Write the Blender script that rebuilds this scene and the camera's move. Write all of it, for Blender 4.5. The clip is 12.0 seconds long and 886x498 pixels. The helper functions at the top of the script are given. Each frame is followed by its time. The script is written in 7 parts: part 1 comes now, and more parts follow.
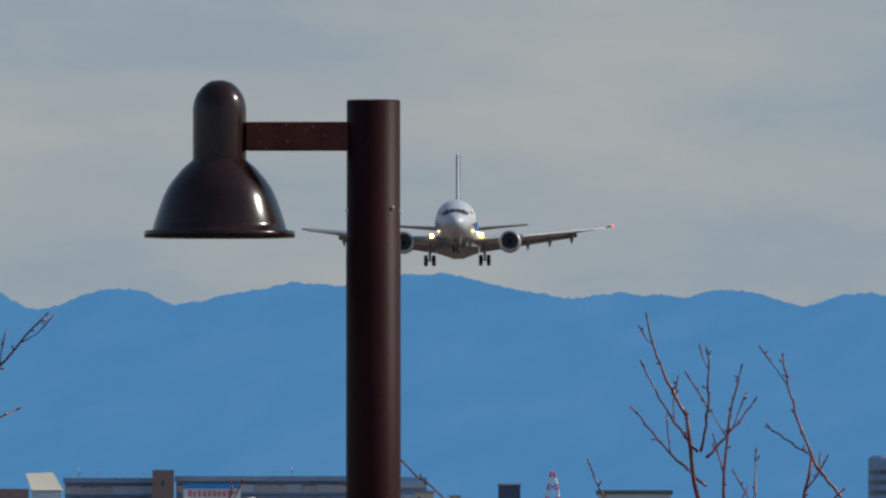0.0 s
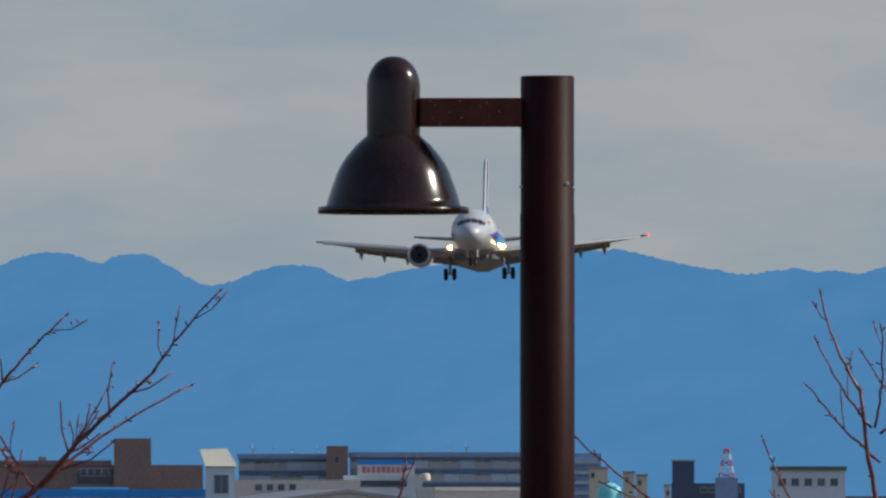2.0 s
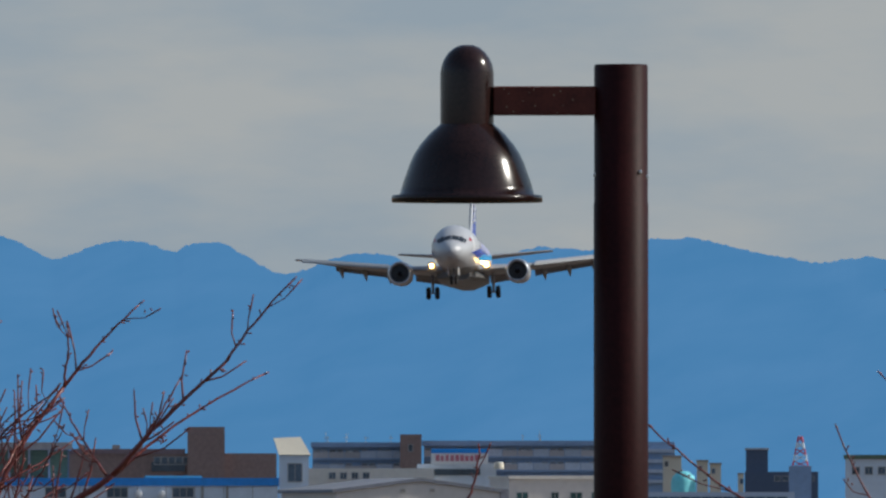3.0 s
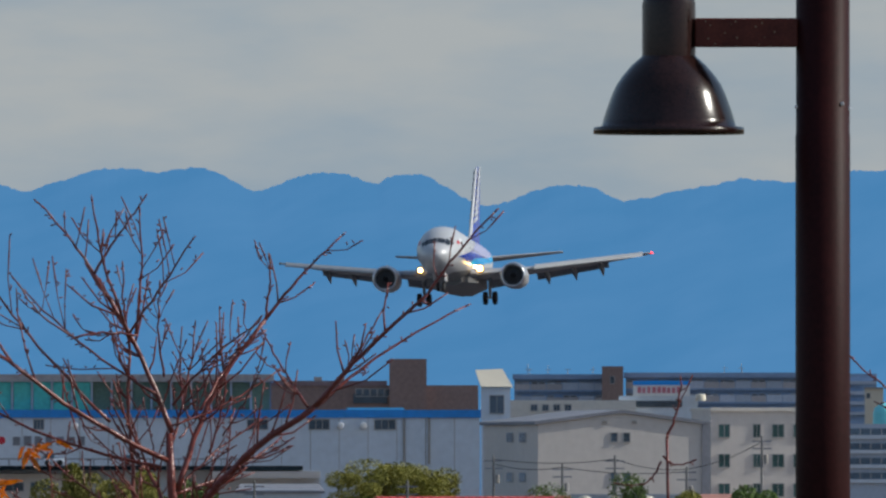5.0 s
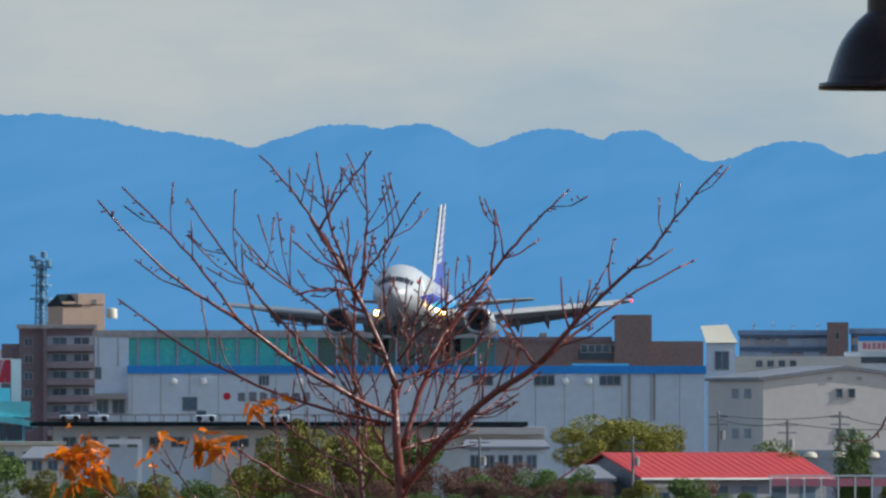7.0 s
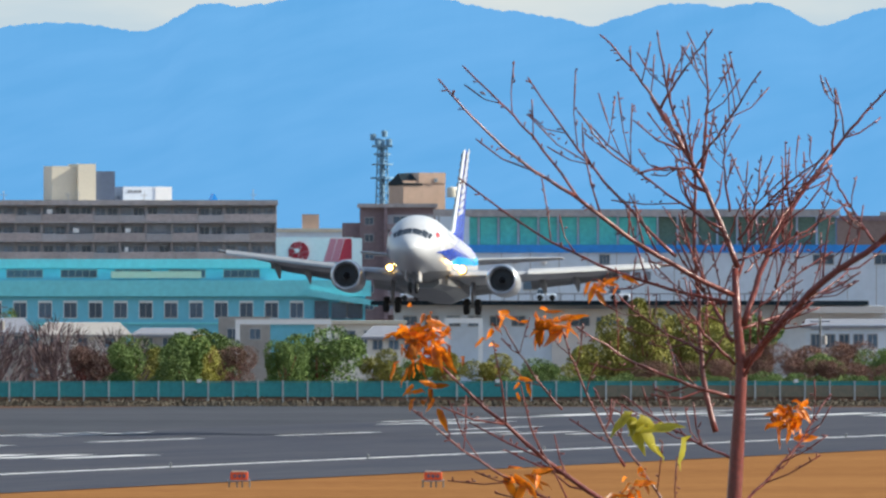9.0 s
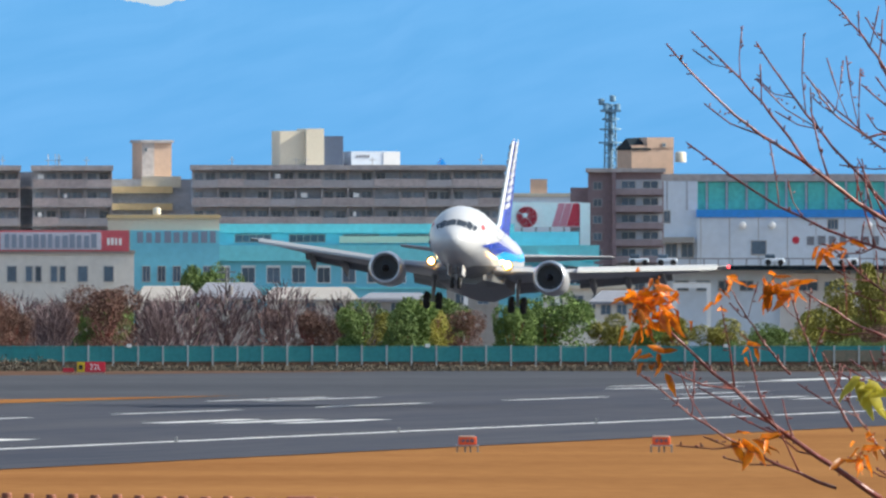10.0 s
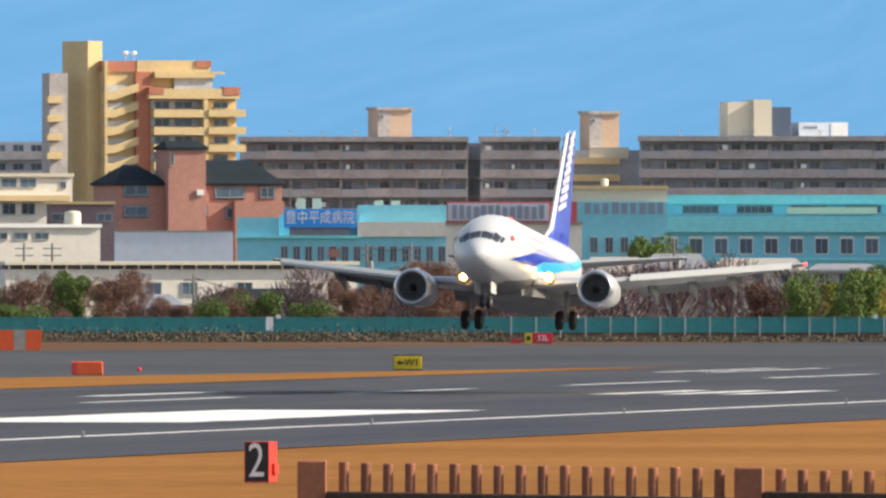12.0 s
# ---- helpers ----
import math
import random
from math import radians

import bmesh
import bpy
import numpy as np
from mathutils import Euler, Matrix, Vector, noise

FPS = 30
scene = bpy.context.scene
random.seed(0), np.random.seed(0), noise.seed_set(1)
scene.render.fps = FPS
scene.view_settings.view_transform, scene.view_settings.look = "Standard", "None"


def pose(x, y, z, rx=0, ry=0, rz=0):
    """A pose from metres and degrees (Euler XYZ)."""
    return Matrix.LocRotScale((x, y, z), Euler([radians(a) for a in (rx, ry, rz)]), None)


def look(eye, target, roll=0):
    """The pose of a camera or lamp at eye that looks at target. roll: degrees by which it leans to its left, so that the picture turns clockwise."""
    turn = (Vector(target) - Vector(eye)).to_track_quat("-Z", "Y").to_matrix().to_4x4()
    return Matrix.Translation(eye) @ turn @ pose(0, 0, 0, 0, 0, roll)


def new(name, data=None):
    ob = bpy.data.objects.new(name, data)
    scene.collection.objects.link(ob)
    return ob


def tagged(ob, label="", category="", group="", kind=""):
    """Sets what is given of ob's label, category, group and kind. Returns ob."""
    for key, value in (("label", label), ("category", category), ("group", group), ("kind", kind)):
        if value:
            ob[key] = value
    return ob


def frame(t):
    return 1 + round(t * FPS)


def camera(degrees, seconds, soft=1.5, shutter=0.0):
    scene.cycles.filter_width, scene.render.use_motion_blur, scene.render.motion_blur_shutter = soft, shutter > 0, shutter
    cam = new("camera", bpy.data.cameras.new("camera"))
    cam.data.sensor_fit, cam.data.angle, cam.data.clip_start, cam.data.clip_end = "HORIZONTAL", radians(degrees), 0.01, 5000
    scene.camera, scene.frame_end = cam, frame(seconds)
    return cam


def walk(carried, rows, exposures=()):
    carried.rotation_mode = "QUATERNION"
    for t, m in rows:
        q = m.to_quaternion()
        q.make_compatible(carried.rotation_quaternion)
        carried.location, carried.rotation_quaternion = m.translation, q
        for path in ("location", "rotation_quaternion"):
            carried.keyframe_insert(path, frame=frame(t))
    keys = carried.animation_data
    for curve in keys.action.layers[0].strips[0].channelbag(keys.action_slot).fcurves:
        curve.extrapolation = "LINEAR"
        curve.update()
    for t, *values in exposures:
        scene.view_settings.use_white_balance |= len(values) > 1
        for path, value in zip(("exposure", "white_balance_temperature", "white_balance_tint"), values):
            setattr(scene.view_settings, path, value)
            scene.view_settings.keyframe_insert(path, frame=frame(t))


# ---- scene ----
# The viewer stands on a park mound beside a runway that runs along +Y at x = -198; z = 0 is the runway.
# Far things are set out by survey units: bearing b (to the right) and fall v, each in 1/36000 radian, and a distance.
UNIT = 36000.0
EYE = 7.65
cam = camera(2.4953, 12.0, soft=2.5)

# seconds, degrees left of +Y, degrees above the horizon
AIM = [
    (0.0, 6.1862, 0.9326),
    (0.5, 6.3032, 0.9354),
    (1.0, 6.4661, 0.9330),
    (1.5, 6.6076, 0.9307),
    (2.0, 6.6761, 0.8652),
    (2.5, 6.7388, 0.8446),
    (3.0, 6.8835, 0.8327),
    (3.5, 7.0459, 0.7714),
    (3.7, 7.1169, 0.7184),
    (5.3, 7.5228, 0.6304),
    (5.5, 7.5743, 0.6186),
    (6.0, 7.7276, 0.5863),
    (6.5, 7.9227, 0.5547),
    (7.0, 8.0860, 0.5168),
    (7.1, 8.1545, 0.5047),
    (7.3, 8.3803, 0.4428),
    (7.5, 8.5393, 0.3661),
    (7.7, 8.6081, 0.3304),
    (9.3, 9.1576, 0.1423),
    (9.5, 9.2461, 0.1202),
    (9.8, 9.5006, 0.0877),
    (10.0, 9.6884, 0.0767),
    (10.3, 9.7911, 0.0883),
    (10.5, 9.8908, 0.1079),
    (11.0, 10.1958, 0.0836),
    (11.5, 10.5706, 0.0471),
    (11.8, 10.8174, 0.0153),
    (12.0, 10.9492, -0.0048),
]
walk(cam, [(t, pose(0, 0, EYE, 90 + up, 0, left)) for t, left, up in AIM],
     exposures=[(0.0, 0.0, 6250, 8), (3.7, 0.02, 6250, 8), (5.5, 0.12, 6150, 7), (6.5, 0.24, 6100, 6), (7.5, 0.6, 6150, 4), (9.5, 1.06, 6600, 6), (10.5, 1.12, 6480, 6), (11.5, 1.14, 6950, 8), (12.0, 1.1, 7450, 9)])


def bearing(b):
    """Radians left of +Y for a bearing in survey units."""
    return 0.12975 - b / UNIT


def spot(b, d, z=0.0):
    a = bearing(b)
    return Vector((-math.sin(a) * d, math.cos(a) * d, z))


def level(v, d):
    """Height at distance d for a fall of v survey units; 1027 is the horizon."""
    return EYE + (1027.0 - v) / UNIT * d


# ---- light ----
SUN_DIR = Vector((0.80, 0.13, 0.50)).normalized()   # towards the sun
world = bpy.data.worlds.new("sky")
scene.world = world
world.use_nodes = True
wn, wl = world.node_tree.nodes, world.node_tree.links
wn.clear()
w_out = wn.new("ShaderNodeOutputWorld")
w_bg = wn.new("ShaderNodeBackground")
w_sky = wn.new("ShaderNodeTexSky")
w_sky.sky_type = 'NISHITA'
w_sky.sun_disc = False
w_sky.sun_elevation = math.asin(SUN_DIR.z)
w_sky.sun_rotation = math.atan2(SUN_DIR.x, SUN_DIR.y)
w_scale = wn.new("ShaderNodeMix"); w_scale.data_type = 'RGBA'; w_scale.blend_type = 'MULTIPLY'
w_scale.inputs[0].default_value = 1.0
w_scale.inputs[7].default_value = (0.105, 0.105, 0.105, 1)
wl.new(w_sky.outputs[0], w_scale.inputs[6])
# a thin grey bank of cloud, thickest low over the hills
w_geo = wn.new("ShaderNodeTexCoord")
w_map = wn.new("ShaderNodeMapping"); w_map.inputs['Scale'].default_value = (55, 55, 190)
wl.new(w_geo.outputs['Generated'], w_map.inputs[0])
w_noise = wn.new("ShaderNodeTexNoise"); w_noise.inputs['Scale'].default_value = 1.0; w_noise.inputs['Detail'].default_value = 5
w_noise.inputs['Roughness'].default_value = 0.55
wl.new(w_map.outputs[0], w_noise.inputs['Vector'])
w_ramp = wn.new("ShaderNodeValToRGB")
w_ramp.color_ramp.elements[0].position, w_ramp.color_ramp.elements[0].color = 0.36, (0.283, 0.338, 0.388, 1)
w_ramp.color_ramp.elements[1].position, w_ramp.color_ramp.elements[1].color = 0.68, (0.385, 0.396, 0.396, 1)
wl.new(w_noise.outputs[0], w_ramp.inputs[0])
w_sep = wn.new("ShaderNodeSeparateXYZ")
wl.new(w_geo.outputs['Generated'], w_sep.inputs[0])
w_low = wn.new("ShaderNodeMapRange"); w_low.inputs['From Min'].default_value = 0.045; w_low.inputs['From Max'].default_value = 0.24
w_low.inputs['To Min'].default_value = 0.97; w_low.inputs['To Max'].default_value = 0.10
wl.new(w_sep.outputs['Z'], w_low.inputs[0])
w_mix = wn.new("ShaderNodeMix"); w_mix.data_type = 'RGBA'
wl.new(w_low.outputs[0], w_mix.inputs[0])
wl.new(w_scale.outputs[2], w_mix.inputs[6])
wl.new(w_ramp.outputs[0], w_mix.inputs[7])
wl.new(w_mix.outputs[2], w_bg.inputs[0])
wl.new(w_bg.outputs[0], w_out.inputs[0])

sun = new("sun", bpy.data.lights.new("sun", 'SUN'))
sun.data.energy, sun.data.angle, sun.data.color = 3.4, radians(0.6), (1.0, 0.93, 0.82)
sun.matrix_world = look((0, 0, 60), Vector((0, 0, 60)) - SUN_DIR)


# ---- materials ----
def material(name, col, rough=0.6, metal=0.0, vary=0.15, scale=3.0, fine=30.0, bump=0.0, tint=None, spread=0.0, coat=0.0, spec=0.5):
    """Painted or natural surface: base colour varied at two scales, per object spread, optional fine relief."""
    m = bpy.data.materials.new(name)
    m.use_nodes = True
    n, l = m.node_tree.nodes, m.node_tree.links
    b = n["Principled BSDF"]
    b.inputs['Roughness'].default_value, b.inputs['Metallic'].default_value = rough, metal
    b.inputs['Coat Weight'].default_value = coat
    b.inputs['Specular IOR Level'].default_value = spec
    tc = n.new("ShaderNodeTexCoord")
    big = n.new("ShaderNodeTexNoise"); big.inputs['Scale'].default_value = scale; big.inputs['Detail'].default_value = 4
    small = n.new("ShaderNodeTexNoise"); small.inputs['Scale'].default_value = fine; small.inputs['Detail'].default_value = 3
    for x in (big, small):
        l.new(tc.outputs['Object'], x.inputs['Vector'])
    add = n.new("ShaderNodeMath"); add.operation = 'ADD'
    l.new(big.outputs[0], add.inputs[0]); l.new(small.outputs[0], add.inputs[1])
    rng = n.new("ShaderNodeMapRange"); rng.inputs['From Min'].default_value, rng.inputs['From Max'].default_value = 0.7, 1.3
    l.new(add.outputs[0], rng.inputs[0])
    mix = n.new("ShaderNodeMix"); mix.data_type = 'RGBA'
    c2 = tint or tuple(c * (1 - vary * 2) for c in col)
    mix.inputs[6].default_value, mix.inputs[7].default_value = (*col, 1), (*c2, 1)
    l.new(rng.outputs[0], mix.inputs[0])
    out = mix.outputs[2]
    if spread:
        info = n.new("ShaderNodeObjectInfo")
        hsv = n.new("ShaderNodeHueSaturation")
        r2 = n.new("ShaderNodeMapRange"); r2.inputs['To Min'].default_value, r2.inputs['To Max'].default_value = 1 - spread, 1 + spread
        l.new(info.outputs['Random'], r2.inputs[0]); l.new(r2.outputs[0], hsv.inputs['Value'])
        l.new(out, hsv.inputs['Color']); out = hsv.outputs[0]
    l.new(out, b.inputs['Base Color'])
    if bump:
        bp = n.new("ShaderNodeBump"); bp.inputs['Strength'].default_value = bump; bp.inputs['Distance'].default_value = 0.02
        l.new(add.outputs[0], bp.inputs['Height']); l.new(bp.outputs[0], b.inputs['Normal'])
    return m


def glow(name, col, power):
    m = bpy.data.materials.new(name)
    m.use_nodes = True
    b = m.node_tree.nodes["Principled BSDF"]
    b.inputs['Base Color'].default_value = (*col, 1)
    b.inputs['Emission Color'].default_value = (*col, 1)
    b.inputs['Emission Strength'].default_value = power
    return m


M_GRASS = material("dry_grass", (0.30, 0.148, 0.058), 0.95, vary=0.2, scale=0.03, fine=0.9, tint=(0.20, 0.088, 0.034), spec=0.0)
M_MOUND = material("low_bounce_turf", (0.085, 0.075, 0.04), 0.95, scale=0.2, fine=8, bump=0.4)
M_YARD = material("town_yards", (0.20, 0.15, 0.11), 0.95, vary=0.2, scale=0.02, fine=0.5, tint=(0.11, 0.095, 0.085), spec=0.1)
M_ASPHALT = material("asphalt", (0.07, 0.073, 0.085), 0.9, vary=0.2, scale=0.012, fine=0.25, tint=(0.030, 0.032, 0.042), spec=0.12)
M_RUNWAY = material("runway_asphalt", (0.068, 0.067, 0.078), 0.85, vary=0.2, scale=0.9, fine=9.0, tint=(0.030, 0.034, 0.052), spec=0.12)
# lengthwise streaks of tyre rubber
_n, _l = M_RUNWAY.node_tree.nodes, M_RUNWAY.node_tree.links
_map = _n.new("ShaderNodeMapping")
_map.inputs['Scale'].default_value = (0.14, 0.006, 1.0)
for _x in [x for x in _n if x.type == 'TEX_NOISE']:
    _l.new([x for x in _n if x.type == 'TEX_COORD'][0].outputs['Object'], _map.inputs[0])
    _l.new(_map.outputs[0], _x.inputs['Vector'])
M_LINE = material("runway_paint", (0.78, 0.78, 0.76), 0.7, vary=0.1, scale=0.05, fine=0.9, tint=(0.5, 0.5, 0.5))
M_POST = material("brown_post_paint", (0.032, 0.0058, 0.0058), 0.5, vary=0.2, scale=4, fine=60, bump=0.05, spec=0.10)
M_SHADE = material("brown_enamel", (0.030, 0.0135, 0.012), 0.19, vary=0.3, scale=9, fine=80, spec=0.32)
M_BARK = material("bark", (0.225, 0.046, 0.035), 0.34, vary=0.25, scale=6, fine=60, bump=0.2)
M_WHITE = material("aircraft_white", (0.51, 0.52, 0.54), 0.32, vary=0.02, scale=0.4, fine=4, coat=0.1)
M_GREYM = material("aircraft_grey", (0.17, 0.175, 0.18), 0.4, vary=0.06, scale=0.5, fine=6)
M_METAL = material("bare_metal", (0.62, 0.63, 0.65), 0.28, metal=1.0, vary=0.05)
M_DARK = material("duct_shade_black", (0.012, 0.012, 0.014), 0.5)
M_TYRE = material("rubber", (0.015, 0.015, 0.016), 0.85)
M_BLUE = material("aircraft_blue", (0.008, 0.05, 0.42), 0.25, vary=0.05)
M_CONC = material("grey_concrete", (0.38, 0.355, 0.33), 0.9, vary=0.12, scale=0.15, fine=2)


# ---- building blocks ----
def part(name, bm, mat, parent=None, label="", smooth=False):
    """Links a bmesh as one mesh object under parent."""
    me = bpy.data.meshes.new(name)
    bmesh.ops.recalc_face_normals(bm, faces=bm.faces)
    bm.to_mesh(me)
    bm.free()
    me.materials.append(mat)
    if smooth:
        me.shade_smooth()
    ob = new(name, me)
    if parent is not None:
        ob.parent = parent
    if label:
        ob["label"] = label
    return ob


def box(bm, x0, x1, y0, y1, z0, z1, bevel=0.0):
    r = bmesh.ops.create_cube(bm, size=1)
    for v in r['verts']:
        v.co = Vector(((x0 + x1) / 2 + v.co.x * (x1 - x0), (y0 + y1) / 2 + v.co.y * (y1 - y0), (z0 + z1) / 2 + v.co.z * (z1 - z0)))
    if bevel:
        edges = list({e for v in r['verts'] for e in v.link_edges})
        bmesh.ops.bevel(bm, geom=edges, offset=bevel, segments=1, affect='EDGES')
    return bm


def boxed(*a, **k):
    return box(bmesh.new(), *a, **k)


def tube(bm, pts, radii, sides=8):
    """A tapered tube along points."""
    rings = []
    for i, p in enumerate(pts):
        t = (pts[min(i + 1, len(pts) - 1)] - pts[max(i - 1, 0)]).normalized()
        a = t.cross(Vector((0.13, 0.97, 0.2))).normalized()
        c = t.cross(a)
        rings.append([bm.verts.new(p + (a * math.cos(k * 2 * math.pi / sides) + c * math.sin(k * 2 * math.pi / sides)) * radii[i]) for k in range(sides)])
    for r0, r1 in zip(rings, rings[1:]):
        for k in range(sides):
            bm.faces.new((r0[k], r0[(k + 1) % sides], r1[(k + 1) % sides], r1[k]))
    bm.faces.new(rings[0][::-1])
    bm.faces.new(rings[-1])
    return bm


def lathe(bm, profile, sides=32, axis='Z', centre=(0, 0, 0), close=False):
    """Spins (radius, height) pairs about an axis."""
    rings = []
    c = Vector(centre)
    for r, h in profile:
        ring = []
        for k in range(sides):
            a = 2 * math.pi * k / sides
            p = Vector((math.cos(a) * r, math.sin(a) * r, h))
            if axis == 'Y':
                p = Vector((p.x, p.z, p.y))
            elif axis == 'X':
                p = Vector((p.z, p.x, p.y))
            ring.append(bm.verts.new(c + p))
        rings.append(ring)
    for r0, r1 in zip(rings, rings[1:]):
        for k in range(sides):
            bm.faces.new((r0[k], r0[(k + 1) % sides], r1[(k + 1) % sides], r1[k]))
    if close:
        bm.faces.new((rings[0])[::-1])
        bm.faces.new(rings[-1])
    return bm


def loft(bm, rings, caps=True):
    vs = [[bm.verts.new(p) for p in r] for r in rings]
    n = len(vs[0])
    for r0, r1 in zip(vs, vs[1:]):
        for k in range(n):
            bm.faces.new((r0[k], r0[(k + 1) % n], r1[(k + 1) % n], r1[k]))
    if caps:
        bm.faces.new(vs[0][::-1])
        bm.faces.new(vs[-1])
    return bm


def empty(name, m, label="", category="", group="", kind=""):
    e = new(name)
    e.empty_display_size = 0.3
    e.matrix_basis = m
    return tagged(e, label, category, group, kind)


def stand(b, d, turn=0.0, z=0.0):
    """Pose on the ground at bearing b and distance d, facing the viewer (local +Y points away)."""
    p = spot(b, d, z)
    return pose(p.x, p.y, p.z, 0, 0, math.degrees(bearing(b)) + turn)


def sheet(name, pts, z, mat, label, category, kind="structure"):
    bm = bmesh.new()
    bm.faces.new([bm.verts.new((x, y, z)) for x, y in pts])
    return tagged(part(name, bm, mat), label, category, kind=kind)


# ---- ground, runway, hills ----
def ground_height(r):
    if r <= 112:
        return 5.6
    s = min(1.0, (r - 112) / 110.0)
    return 5.6 * (1 - s * s * (3 - 2 * s))


def make_ground():
    bm = bmesh.new()
    radii = [0.01, 30, 60, 90, 112, 125, 140, 155, 170, 190, 222, 300, 450, 700, 1000, 1500, 2200, 3200, 4980]
    rings = []
    for r in radii:
        rings.append([bm.verts.new((math.cos(a * math.pi / 48) * r, math.sin(a * math.pi / 48) * r, ground_height(r))) for a in range(96)])
    for r0, r1 in zip(rings, rings[1:]):
        for k in range(96):
            bm.faces.new((r0[k], r0[(k + 1) % 96], r1[(k + 1) % 96], r1[k]))
    bm.faces.new(rings[0])
    tagged(part("ground", bm, M_GRASS, smooth=True), "flat airfield of short dry straw-brown winter grass", "ground", kind="structure")


make_ground()
TOWN_ARC = [a * math.pi / 32 for a in range(6, 28)]
# ground sheet added for its bounce light on airliner and facades
sheet("pavement", [(math.cos(a) * 1664, math.sin(a) * 1664) for a in TOWN_ARC] + [(math.cos(a) * 3950, math.sin(a) * 3950) for a in TOWN_ARC[::-1]], 0.03, M_YARD, "yards and lanes beyond the fence, added and browned for bounce light", "pavement")
# unseen dark sheet, added to cut warm bounce onto the lamp
sheet("lawn", [(math.cos(a * math.pi / 32) * 110, math.sin(a * math.pi / 32) * 110) for a in range(64)], 5.606, M_MOUND, "unseen dark turf sheet added to cut bounce light", "lawn")
M_VERGE = material("fence_verge", (0.150, 0.085, 0.062), 0.95, vary=0.2, scale=0.05, fine=0.8, tint=(0.085, 0.060, 0.045), spec=0.0)
sheet("verge", [(math.cos(a) * 1300, math.sin(a) * 1300) for a in TOWN_ARC] + [(math.cos(a) * 1663.5, math.sin(a) * 1663.5) for a in TOWN_ARC[::-1]], 0.010, M_VERGE, "dull red-brown verge along the fence foot", "verge")
sheet("runway", [(-226, 240), (-152.5, 240), (-152.5, 1600), (-226, 1600)], 0.03, M_RUNWAY, "grey asphalt runway with worn white markings", "runway")
sheet("taxiway", [(-226.4, 240), (-226.4, 1600), (-276, 1618), (-318, 1455), (-420, 1060), (-420, 240)], 0.02, M_ASPHALT, "grey asphalt taxiway beyond the runway", "taxiway")
sheet("grass_island", [(-229, 300), (-231, 1277), (-243, 1205), (-254, 1130), (-258, 900), (-262, 300)], 0.05, M_GRASS, "strip of dry grass between runway and taxiway", "grass")


def marking(x, width, y0, y1, label="worn white runway marking"):
    """A painted bar along the runway; x is its distance from the viewer's line."""
    bm = bmesh.new()
    n = max(1, int((y1 - y0) / 8))
    rng = random.Random(int(x * 7 + y0))
    for i in range(n):
        a, b = y0 + (y1 - y0) * i / n, y0 + (y1 - y0) * (i + 1) / n
        j = rng.uniform(-0.04, 0.04) * width
        bm.faces.new([bm.verts.new(p) for p in ((-x - width / 2 + j, a, 0.045), (-x + width / 2 + j, a, 0.045), (-x + width / 2 + j, b, 0.045), (-x - width / 2 + j, b, 0.045))])
    return tagged(part("runway_marking", bm, M_LINE), label, "marking", "runway markings", "structure")


marking(169.8, 0.9, 260, 1598, "long white runway edge line")
marking(224.6, 0.9, 1385, 1598, "long white runway edge line")
marking(184.8, 12.4, 866, 933, "broad white aiming point bar")
marking(219.0, 8.0, 872, 934, "broad white aiming point bar")
for x in (185.2, 188.6, 192.0):
    marking(x, 1.6, 1036, 1064, "white touchdown zone bar")
for x in (215.0,):
    marking(x, 1.4, 1016, 1048, "white touchdown zone bar")
for x in (190.5, 194.5, 198.5):
    marking(x, 1.1, 1246, 1276, "white touchdown zone bar")
for x in (219.5, 222.5):
    marking(x, 0.9, 1219, 1261, "white touchdown zone bar")
    marking(x - 3.0, 1.0, 1352, 1390, "white touchdown zone bar")
for k in range(11):
    marking(206.4 - 0.5 * max(0, k - 5), 0.9, 848 + k * 63.6, 885 + k * 63.6, "white centreline dash")
for k in range(6):
    marking(196.0 + k * 6.0, 2.4, 1470, 1512, "white threshold stripe")


def ridge(b):
    """Skyline of the hills, in survey units above the horizon."""
    h = 478.0
    for c, top, w in ((-2900, 500, 300), (-2450, 520, 260), (-2130, 512, 120), (-1700, 514, 130), (-1418, 550, 60), (-1149, 566, 205), (-933, 534, 142), (-580, 549, 107), (-459, 551, 69), (-219, 539, 87), (-71, 538, 60), (206, 519, 67),
                      (522, 530, 77), (574, 522, 165), (764, 546, 108), (787, 532, 146), (1113, 510, 132), (1297, 517, 72), (1528, 510, 73), (1900, 530, 250)):
        q = 440 + (top - 440) * math.exp(-((b - c) / (w * 2.2)) ** 2)
        h += 4.0 * math.log1p(math.exp(max(-60.0, min(60.0, (q - h) / 4.0))))
    return h - 3.0


